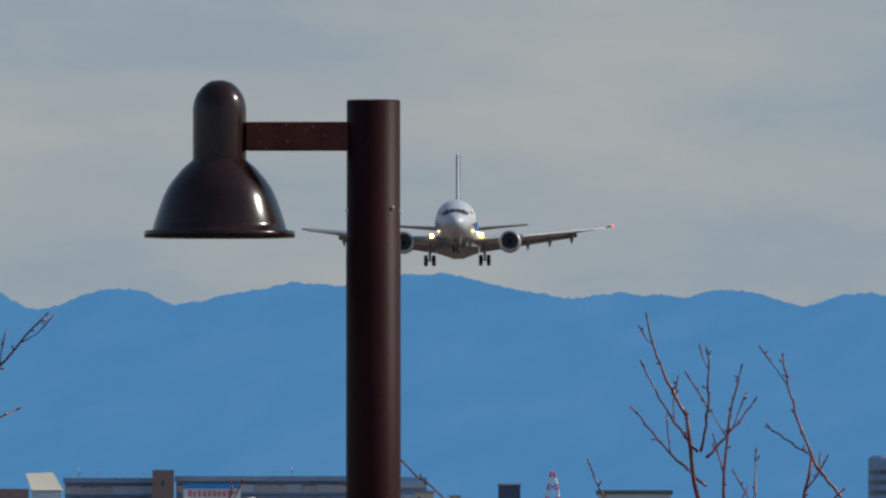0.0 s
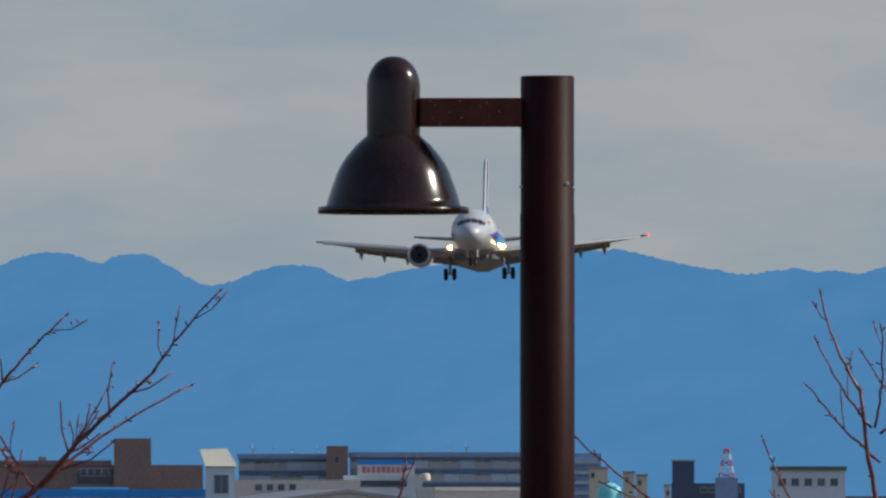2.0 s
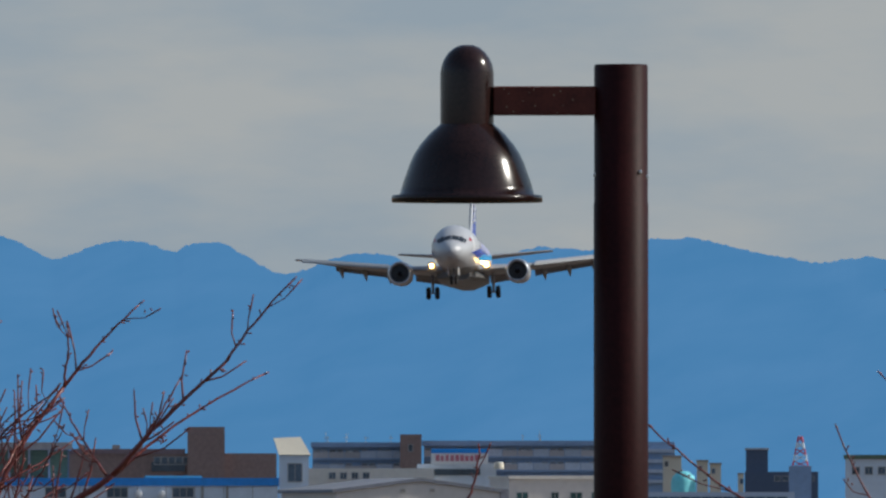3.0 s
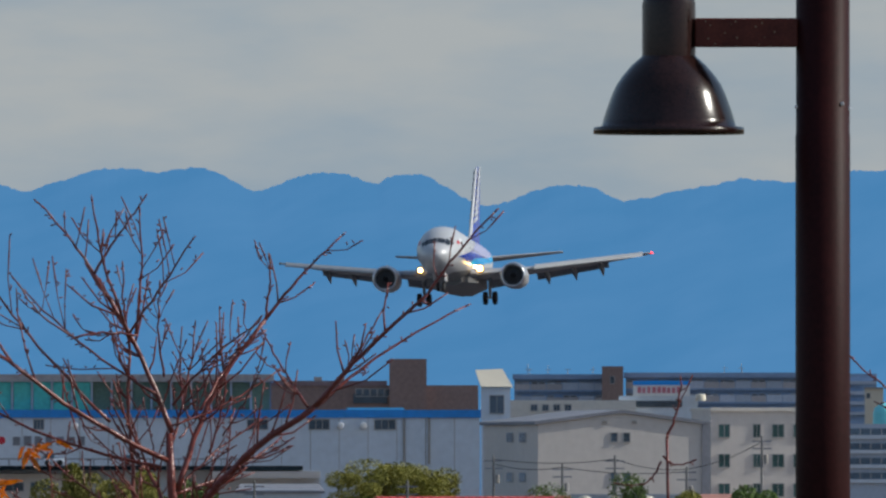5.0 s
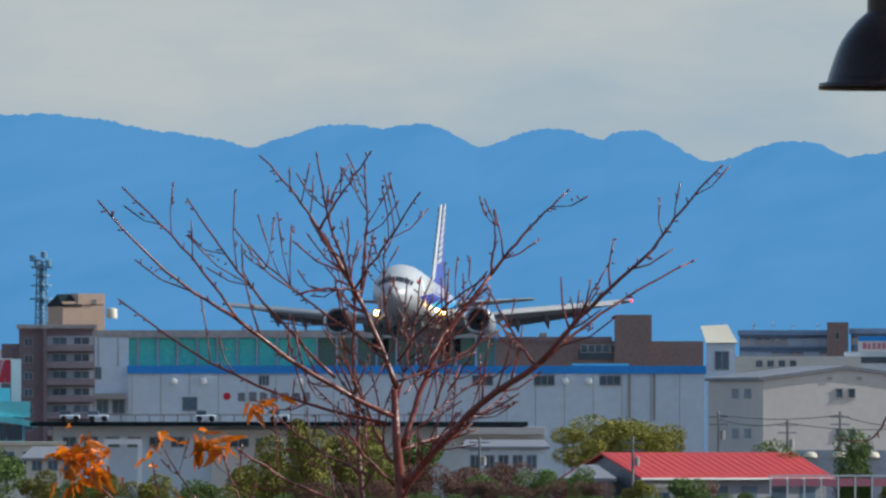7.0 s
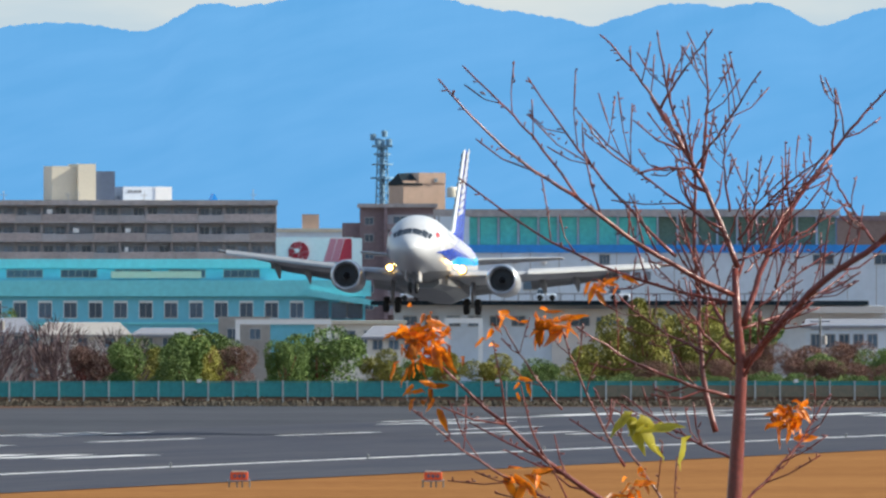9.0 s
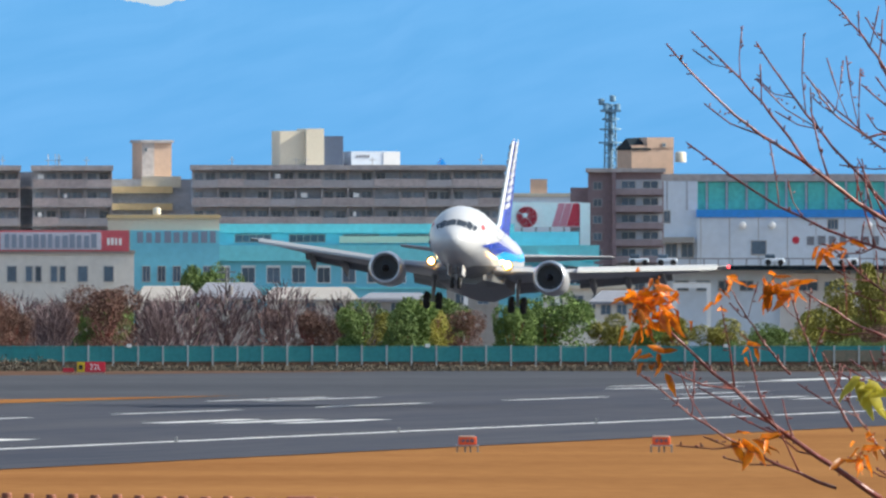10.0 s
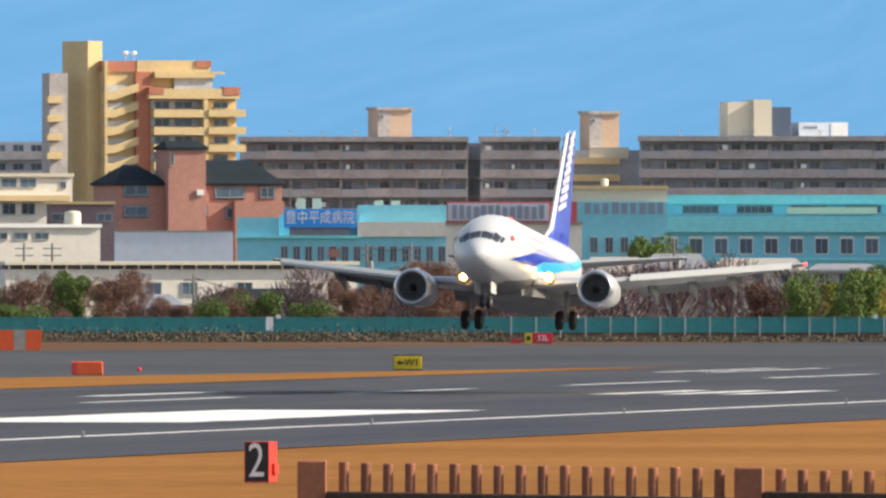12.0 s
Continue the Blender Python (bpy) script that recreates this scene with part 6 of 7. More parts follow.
TRUNKS = [trunk_mesh(i) for i in range(2)]
CROWNS = {"green": [crown_mesh("crown", M_GREEN, i) for i in range(3)], "olive": [crown_mesh("crown", M_OLIVE, 10 + i) for i in range(3)],
          "rust": [crown_mesh("crown", M_RUST, 20 + i, count=13000, leaf=0.0098) for i in range(3)],
          "conifer": [crown_mesh("crown", M_GREEN, 30, lobes=14, slim=0.4)],
          "pine": [crown_mesh("crown", M_OLIVE, 50 + i, lobes=13, count=12000, floor=0.5) for i in range(2)],
          "bare": [bare_mesh(40 + i, M_TWIGS) for i in range(3)]}
TREE_LABELS = {"green": "dense dark evergreen tree behind the airfield fence", "olive": "olive-green leafy tree among low buildings",
               "pine": "spreading olive-green umbrella pine among low buildings", "rust": "rust-brown winter shrub behind the airfield fence", "conifer": "small dark pointed conifer beside a house",
               "bare": "leafless grey-purple winter tree behind the fence"}


def plant(kind, b, v_top, width, d, seed=0):
    """A tree whose crown top stands at fall v_top and is width units across."""
    h = level(v_top, d)
    w = width / UNIT * d
    rng = random.Random(seed + int(b))
    e = empty("tree" if kind != "rust" else "shrub", stand(b, d, rng.uniform(0, 360)), TREE_LABELS[kind], "tree" if kind != "rust" else "shrub", "%s trees by the fence" % kind)
    ms = CROWNS[kind]
    sx = w / (0.92 if kind != "bare" else 0.9)
    if kind == "conifer":
        sx = w / 0.95
    for name, me in (("trunk", TRUNKS[seed % 2]), ("crown" if kind != "bare" else "bare_crown", ms[seed % len(ms)])):
        if kind == "bare" and name == "trunk":
            continue
        ob = new(name, me)
        ob.parent = e
        ob.scale = (sx, sx, h / 1.0)
    return e


def planting():
    rng = random.Random(77)
    # the belt behind the fence
    for i in range(30):
        b = -3050 + i * 34 + rng.uniform(-10, 10)
        top = 1075 + 22 * math.sin(i * 1.3) + rng.uniform(-8, 16)
        kind = ("rust", "rust", "green", "bare", "rust")[i % 5]
        if -2740 < b < -2490:
            top += 34
        if kind == "green" and b > -2700:
            kind = "bare"
        plant(kind, b, top, rng.uniform(65, 100), rng.uniform(1700, 1760), i)
    for i, (kind, b, v, w) in enumerate((("rust", -2230, 1050, 110), ("bare", -2170, 1050, 120), ("green", -2020, 1062, 110), ("bare", -2060, 1042, 140), ("bare", -1960, 1046, 150), ("bare", -1880, 1040, 140),
                                         ("bare", -1800, 1036, 150), ("rust", -1650, 1082, 120), ("rust", -1720, 1078, 90), ("bare", -1700, 1028, 120), ("bare", -1590, 1052, 120),
                                         ("green", -1560, 1070, 100), ("olive", -1520, 1090, 90), ("green", -1480, 1062, 110), ("olive", -1430, 1080, 90), ("rust", -1385, 1084, 100), ("green", -1415, 1056, 120),
                                         ("green", -1235, 1050, 170), ("green", -1290, 1076, 90), ("olive", -1120, 1092, 110), ("green", -1060, 1100, 90), ("olive", -1010, 1096, 110),
                                         ("olive", -930, 1100, 120), ("green", -850, 1108, 110), ("olive", -760, 1084, 120), ("olive", -700, 1030, 150), ("olive", -650, 1000, 130),
                                         ("olive", -590, 1030, 150), ("olive", -520, 1050, 120), ("rust", -450, 1080, 110), ("rust", -380, 1084, 130), ("green", -330, 1100, 90), ("rust", -300, 1078, 120),
                                         ("green", -240, 1090, 90), ("green", -180, 1100, 80), ("olive", -60, 1110, 80), ("green", 20, 1106, 90), ("rust", 60, 1110, 90))):
        plant(kind, b, v, w, 1712 + (i * 37) % 60, i)
    # rounded twiggy shrubs close behind the fence
    for i, (kind, b, v, w) in enumerate((('rust', -2232, 1049, 117), ('rust', -2183, 1075, 84), ('rust', -2012, 1041, 147), ('bare', -2104, 1063, 82), ('bare', -1919, 1063, 92))):
        plant(kind, b, v, w, 1684 + i * 3, i)
    for i, (kind, b, v, w, d) in enumerate((('rust', -2953, 1081, 105, 1712), ('green', -2875, 1067, 95, 1706), ('rust', -2798, 1079, 110, 1704), ('green', -2963, 1127, 110, 1690), ('rust', -2883, 1134, 80, 1688), ('green', -2623, 1113, 70, 1690), ('green', -2533, 1103, 100, 1694), ('rust', -2578, 1119, 80, 1692), ('green', -2443, 1117, 90, 1690), ('rust', -2253, 1047, 130, 1740), ('rust', -1648, 1091, 120, 1720), ('green', -1573, 1067, 90, 1716), ('green', -1483, 1081, 120, 1712), ('olive', -1438, 1067, 90, 1722))):
        plant(kind, b, v, w, d, i + 3)
    # clipped hedge just behind the fence
    for i in range(26):
        plant("green", -900 + i * 42 + rng.uniform(-8, 8), 1136 + rng.uniform(-5, 6), rng.uniform(60, 78), 1668 + (i % 3) * 3, i)
    for i in range(9):
        plant("rust", -640 + i * 62, 1108 + rng.uniform(-6, 8), 90, 1690, i)
    # trees among the houses
    for i, (kind, b, v, w, d) in enumerate((("pine", -105, 994, 175, 1960), ("pine", -165, 1016, 110, 1950), ("pine", -45, 1004, 120, 1955), ("pine", -10, 1020, 90, 1965), ("green", -60, 1040, 100, 1990),
                                            ("conifer", 172, 1036, 80, 1850), ("conifer", 205, 1055, 60, 1840), ("conifer", 318, 1016, 80, 1850), ("conifer", -158, 1084, 46, 1800), ("conifer", -175, 1096, 40, 1805),
                                            ("green", -1860, 1005, 100, 2000), ("green", -1820, 1000, 70, 2010), ("olive", -540, 1012, 120, 1900), ("green", -470, 1030, 120, 1900), ("green", -1790, 1020, 80, 2000),
                                            ("olive", 420, 1050, 120, 1850), ("green", 520, 1040, 120, 1850), ("olive", 620, 1060, 120, 1850))):
        plant(kind, b, v, w, d, i)


planting()


# ---- perimeter fence ----
def perimeter_fence():
    d = 1660
    M_NET = material("teal_net", (0.045, 0.30, 0.31), 0.8, vary=0.15, scale=0.1, fine=3)
    M_FPOST = material("galvanised_post", (0.52, 0.56, 0.56), 0.5)
    M_DULL = material("rusty_mesh", (0.25, 0.20, 0.14), 0.8, vary=0.25, scale=0.15, fine=3, tint=(0.13, 0.15, 0.11))
    M_WALL = material("low_kerb_wall", (0.20, 0.11, 0.075), 0.9, vary=0.2, scale=0.1, fine=2)
    for i in range(13):
        b0 = -3120 + i * 264
        h = House("perimeter_fence", b0, b0 + 264, d, "teal netted perimeter fence with pale steel posts", "fence", "perimeter fence panels")
        if b0 < -800:
            h.box("net", b0, b0 + 264, 1153, 1178, 0.05, 0.09, M_NET, "teal windbreak netting")
        else:
            h.box("net", b0, b0 + 264, 1153, 1158, 0.05, 0.09, M_NET, "narrow strip of teal netting")
            h.box("mesh_panel", b0, b0 + 264, 1158, 1178, 0.05, 0.09, M_DULL, "dull brown wire mesh")
        h.box("scrub_board", b0, b0 + 264, 1178, None, 0.25, 0.6, M_WALL, "low brown wall under the fence")
        h.box("top_rail", b0, b0 + 264, 1150.5, 1152.5, 0.0, 0.06, M_NET)
        for j in range(6):
            b = b0 + 20 + j * 44
            faint = b < -2120
            h.box("post", b - 1.4, b + 1.4, 1149, None, -0.08, 0.04, M_FPOST if not faint else M_NET)
        if i > 0 and i % 2 == 0:
            h.box("post_lamp", b0 + 88, b0 + 96, 1147, 1153, -0.2, 0.05, M_SIGNWH, "small pale lamp box")
    # scrub along its foot: one belt of tiny clumps
    rng = random.Random(5)
    vs, fs = [], []
    for i in range(60000):
        b = rng.uniform(-3120, 300)
        p = spot(b, d - rng.uniform(2, 26))
        p.z = abs(rng.gauss(0, 0.25)) * (1.6 if b < -2100 else 0.8)
        s = rng.uniform(0.05, 0.13)
        q = Euler((rng.uniform(0, 6.28), rng.uniform(0, 6.28), rng.uniform(0, 6.28))).to_matrix()
        o = len(vs)
        for t in ((-1, -0.5, 0), (1, -0.5, 0.2), (0, 0.9, 0)):
            vs.append(p + q @ (Vector(t) * s))
        fs.append((o, o + 1, o + 2))
    me = bpy.data.meshes.new("scrub")
    me.from_pydata(vs, [], fs)
    me.materials.append(M_HEDGE)
    tagged(new("scrub", me), "brown dry scrub along the fence foot", "scrub", kind="stuff")
    s = House("fence_notice", -2522, -2508, 1655, "small white notice board on the fence", "sign")
    s.box("board", -2522, -2509, 1150, 1174, -0.1, 0, M_SIGNWH)
    s.box("leg", -2517, -2514, 1174, None, -0.06, 0, M_POLE)


perimeter_fence()


# ---- low houses behind the planting ----
def low_houses():
    h = House("white_workshop", -2990, -2353, 1950, "long white workshop with square dark windows", "building", turn=12)
    h.box("wall", -2990, -2353, 1066, None, 0, 12, M_OFFWH)
    h.box("roof_edge", -2992, -2351, 1052, 1058, -0.6, 12, M_TANK, "pale roof rail")
    h.box("deck", -2990, -2400, 1058, 1067, 1.0, 12, M_GREYROOF)
    for i in range(24):
        h.box("rail_post", -2985 + i * 26, -2982 + i * 26, 1057, 1067, -0.3, -0.1, M_TANK)
    for b in (-2735, -2670, -2465, -2395, -2570, -2860):
        h.window(b, b + 26, 1090, 1110, 0)
    g = House("grey_roofed_house", -2760, -2660, 1900, "small house with a grey hipped roof", "house")
    g.box("wall", -2752, -2668, 1132, None, 0, 8, M_CONC)
    g.prism("roof", -2756, -2664, 1134, 1110, 0, 8, M_GREYROOF, "grey hipped roof", hip=36)
    g.window(-2730, -2712, 1140, 1152)
    g = House("white_canopy_house", -2640, -2420, 1880, "low dark-roofed house with white canopy", "house")
    g.box("wall", -2640, -2420, 1118, None, 0, 9, M_CONC)
    g.prism("roof", -2640, -2420, 1120, 1100, 0, 9, M_ROOFD, "dark low roof", hip=60)
    g.box("canopy", -2600, -2480, 1122, 1126, -3, 0, M_SIGNWH)
    g.row(-2630, -2430, 6, 1130, 1145, 14)
    for i, (b0, b1, v, ridge_v, mat, wall) in enumerate(((-2330, -2215, 1085, 1068, M_GREYROOF, M_CONC), (-1960, -1850, 1068, 1044, M_CONC, M_OFFWH), (-1850, -1740, 1062, 1038, M_GREYROOF, M_CONC), (-1730, -1570, 1066, 1046, M_CONC, M_OFFWH),
                                                         (-1560, -1440, 1066, 1056, M_GREYROOF, M_CONC), (-1150, -1050, 1070, 1052, M_GREYROOF, M_OFFWH))):
        g = House("low_house", b0, b1, 1890, "small low house with a shallow pale roof", "house", "low houses", )
        g.box("wall", b0 + 3, b1 - 3, v, None, 0, 9, wall)
        g.prism("roof", b0, b1, v + 2, ridge_v, 0, 9, mat, "shallow pitched roof", hip=22)
        g.row(b0 + 8, b1 - 8, 3, v + 8, v + 24, 16)
    g = House("grey_garage", -1410, -1320, 1950, "grey flat-roofed garage with a red plate", "building")
    g.box("wall", -1410, -1318, 1036, None, 0, 9, M_CONC)
    g.box("red_plate", -1378, -1358, 1044, 1050, -0.15, 0, M_SIGNRED)
    g.row(-1405, -1325, 2, 1058, 1076, 18)
    g = House("cream_house", -1240, -1080, 1930, "cream two-storey house with square windows", "house")
    g.box("wall", -1240, -1080, 1048, None, 0, 9, M_OFFWH)
    g.box("roof", -1244, -1076, 1043, 1049, -0.5, 9.5, M_TANK)
    g.row(-1235, -1085, 4, 1062, 1084, 20)
    # long canopy building with a dark roof line
    g = House("depot", -1110, -228, 2030, "long low depot with dark flat roof and white walls", "building")
    g.box("roof", -1140, -260, 1008, 1016, -3, 14, M_ROOFD, "dark flat roof")
    g.box("wall", -1100, -228, 1016, None, 0, 14, M_SIDING)
    g.box("white_bay", -820, -620, 1022, None, -0.6, 0.2, M_SIDINGL)
    g.box("side_roof", -420, -230, 1018, 1030, -5, 0, M_SIDINGL)
    for b in (-790, -740):
        g.window(b, b + 36, 1038, 1052, -0.6)
    g.row(-1090, -860, 6, 1036, 1052, 22)
    for i in range(30):
        g.box("rail_post", -1105 + i * 25, -1103 + i * 25, 996, 1009, -2.9, -2.8, M_GREYROOF)
    g.box("rail", -1110, -370, 995, 997, -2.9, -2.8, M_GREYROOF)
    for i, b in enumerate((-1070, -1020, -830, -560, -700)):
        c = House("parked_van", b - 18, b + 18, 2026, "white van parked on the depot roof", "van", "vans on the roof")
        c.e.location.z = c.z(1008)
        zz = 20 * c.k
        body = boxed(-18 * c.k, 18 * c.k, 0, 1.6, 0.25, zz * 0.62, bevel=0.08)
        part("body", body, M_SIDING, c.e)
        part("cab_glass", boxed(-16 * c.k, 2 * c.k, 0.05, 1.55, zz * 0.62, zz, bevel=0.1), M_PANE, c.e)
        for sx in (-11, 11):
            part("wheel", lathe(bmesh.new(), [(0.02, -0.1), (0.3, -0.08), (0.3, 0.1), (0.02, 0.1)], 12, axis='Y', centre=(sx * c.k, 0.02, 0.3)), M_TYRE, c.e)
    # white portal frames
    for b0, b1, v in ((-1380, -1210, 1042), (-1010, -942, 1040)):
        p = House("white_portal", b0, b1, 1840, "white steel portal frame of a canopy", "canopy")
        p.box("beam", b0, b1, v, v + 8, 0, 0.4, M_SIGNWH)
        for b in (b0, b1 - 8):
            p.box("column", b, b + 8, v + 8, None, 0, 0.4, M_SIGNWH)
        p.box("roof", b0, b1, v - 2, v, 0, 6, M_OFFWH)
    p = House("loading_shed", -370, -240, 1900, "grey shed with a red door and dark shutters", "shed")
    p.box("wall", -370, -230, 1050, None, 0, 9, M_SIDING)
    p.prism("roof", -372, -228, 1052, 1040, 0, 9, M_GREYROOF, "grey shallow roof", hip=10)
    p.row(-365, -240, 5, 1068, 1090, 16)
    # red roof: a gabled house turned so that its end shows
    e = empty("red_roofed_house", stand(110, 1830, 25), "long gabled house with a bright red metal roof", "house")
    half, deep, eave, ridge_z = 9.6, 8.4, level(1108, 1830), level(1066, 1838)
    bm = bmesh.new()
    f = [[bm.verts.new((x, y, z)) for y, z in ((0.4, 0), (2 * deep - 0.4, 0), (2 * deep - 0.4, eave), (deep, ridge_z - 0.15), (0.4, eave))] for x in (-half + 0.5, half - 0.5)]
    bm.faces.new(f[0]); bm.faces.new(f[1])
    for i in range(5):
        bm.faces.new((f[0][i], f[0][(i + 1) % 5], f[1][(i + 1) % 5], f[1][i]))
    wall = part("wall", bm, M_GREYROOF, e, "grey rendered wall with a gable end")
    for y0, y1 in ((-0.3, deep), (2 * deep + 0.3, deep)):
        bm = bmesh.new()
        q = [(y0, eave - 0.1), (y1, ridge_z), (y1, ridge_z + 0.2), (y0, eave + 0.1)]
        f = [[bm.verts.new((x, y, z)) for y, z in q] for x in (-half, half)]
        bm.faces.new(f[0]); bm.faces.new(f[1])
        for i in range(4):
            bm.faces.new((f[0][i], f[0][(i + 1) % 4], f[1][(i + 1) % 4], f[1][i]))
        part("roof_slope", bm, M_REDROOF, e, "bright red metal roof slope")
        for i in range(24):
            x = -half + 0.4 + i * 0.8
            rib = tube(bmesh.new(), [Vector((x, y0, eave + 0.12)), Vector((x, y1, ridge_z + 0.22))], [0.025, 0.025], 4)
            part("roof_seam", rib, M_REDROOF, e)
    part("gutter", boxed(-half, half, -0.42, -0.3, eave - 0.12, eave + 0.05), M_SIGNWH, e, "pale gutter")
    for i in range(6):
        x = -8 + i * 2.9
        part("pane", boxed(x, x + 1.5, 0.34, 0.38, eave - 1.9, eave - 0.7), M_PANE, e)
    a = House("grey_gable_house", -190, -110, 1825, "grey gabled house end beside the red roof", "house")
    a.box("wall", -186, -118, 1108, None, 0, 7, M_GREYROOF)
    a.prism("roof", -190, -110, 1108, 1084, 0, 7, M_GREYROOF, "weathered grey roof", hip=34)
    a = House("white_lean_to", -50, 80, 1800, "white lean-to with a pale roof", "shed")
    a.box("wall", -46, 76, 1124, None, 0, 4, M_OFFWH)
    a.box("roof", -50, 80, 1119, 1125, -0.4, 4.4, M_TANK)
    a.row(-40, 70, 3, 1134, 1150, 24)
    b = House("brown_roofed_house", 395, 560, 1850, "house with a weathered brown hipped roof", "house")
    b.box("wall", 405, 550, 1088, None, 0, 9, M_CONC)
    b.prism("roof", 395, 560, 1090, 1058, 0, 9, M_PINK, "weathered brown tiled roof", hip=60)
    b.row(415, 545, 4, 1100, 1120, 18)
    c = House("lit_arcade", 220, 400, 1900, "low dark arcade with bright rounded skylights", "building")
    c.box("wall", 215, 410, 1058, None, 0, 9, M_APTD)
    for q in (240, 290, 350):
        part("skylight", lathe(bmesh.new(), [(0.02, c.z(1060)), (10 * c.k, c.z(1062)), (14 * c.k, c.z(1068)), (14 * c.k, c.z(1071))], 14, centre=(c.x(q), 0, 0)), M_TANK, c.e, "pale rounded skylight", smooth=True)
    f = House("pink_railing", 168, 470, 1780, "pale pink low railing with square panels", "fence")
    for i in range(10):
        q = 170 + i * 30
        f.box("panel", q + 2, q + 27, 1108, 1122, 0, 0.05, M_SIGNPINK)
        f.box("post", q - 1.5, q + 1.5, 1102, None, -0.05, 0.1, M_SIGNWH)
    f.box("rail", 168, 470, 1102, 1105, -0.05, 0.1, M_SIGNWH)


low_houses()


# ---- poles and wires ----
def utility_poles():
    spots = ((78, 990, 1900), (293, 990, 1900), (553, 955, 1900), (-74, 1035, 1815), (200, 1005, 1905), (420, 1010, 1900), (-2650, 1075, 1790), (-2343, 1020, 2050), (-2265, 1020, 2050), (-2475, 1108, 1780),
             (-2900, 1020, 2000), (-2950, 1020, 2000), (-345, 1035, 1850), (-1800, 1010, 1880))
    for b, v, d in spots:
        h = House("utility_pole", b - 10, b + 10, d, "grey concrete utility pole with crossarms", "pole", "utility poles")
        z = h.z(v)
        part("shaft", lathe(bmesh.new(), [(0.16, 0), (0.10, z), (0.02, z + 0.05)], 10), M_POLE, h.e)
        for q in (0.5, 1.2):
            part("crossarm", boxed(-0.9, 0.9, -0.06, 0.06, z - q - 0.06, z - q + 0.06), M_GREYROOF, h.e)
        part("transformer", lathe(bmesh.new(), [(0.22, z - 2.6), (0.22, z - 1.8), (0.02, z - 1.75)], 10, centre=(0.4, 0, 0)), M_CONC, h.e)
    for b0, v0, b1, v1, d in ((78, 996, 293, 996, 1900), (293, 996, 420, 1014, 1900), (420, 1014, 553, 965, 1900), (78, 1004, 200, 1010, 1900), (200, 1010, 420, 1018, 1900), (-2475, 1112, -2650, 1080, 1785), (-2343, 1026, -2265, 1026, 2050)):
        p0, p1 = spot(b0, d), spot(b1, d)
        p0.z, p1.z = level(v0, d), level(v1, d)
        pts = [p0.lerp(p1, i / 10) + Vector((0, 0, -1.6 * (i / 10) * (1 - i / 10))) for i in range(11)]
        tagged(part("overhead_cable", tube(bmesh.new(), pts, [0.035] * 11, 4), M_WIRE), "thin black overhead cable between utility poles", "cable", "overhead cables")


utility_poles()


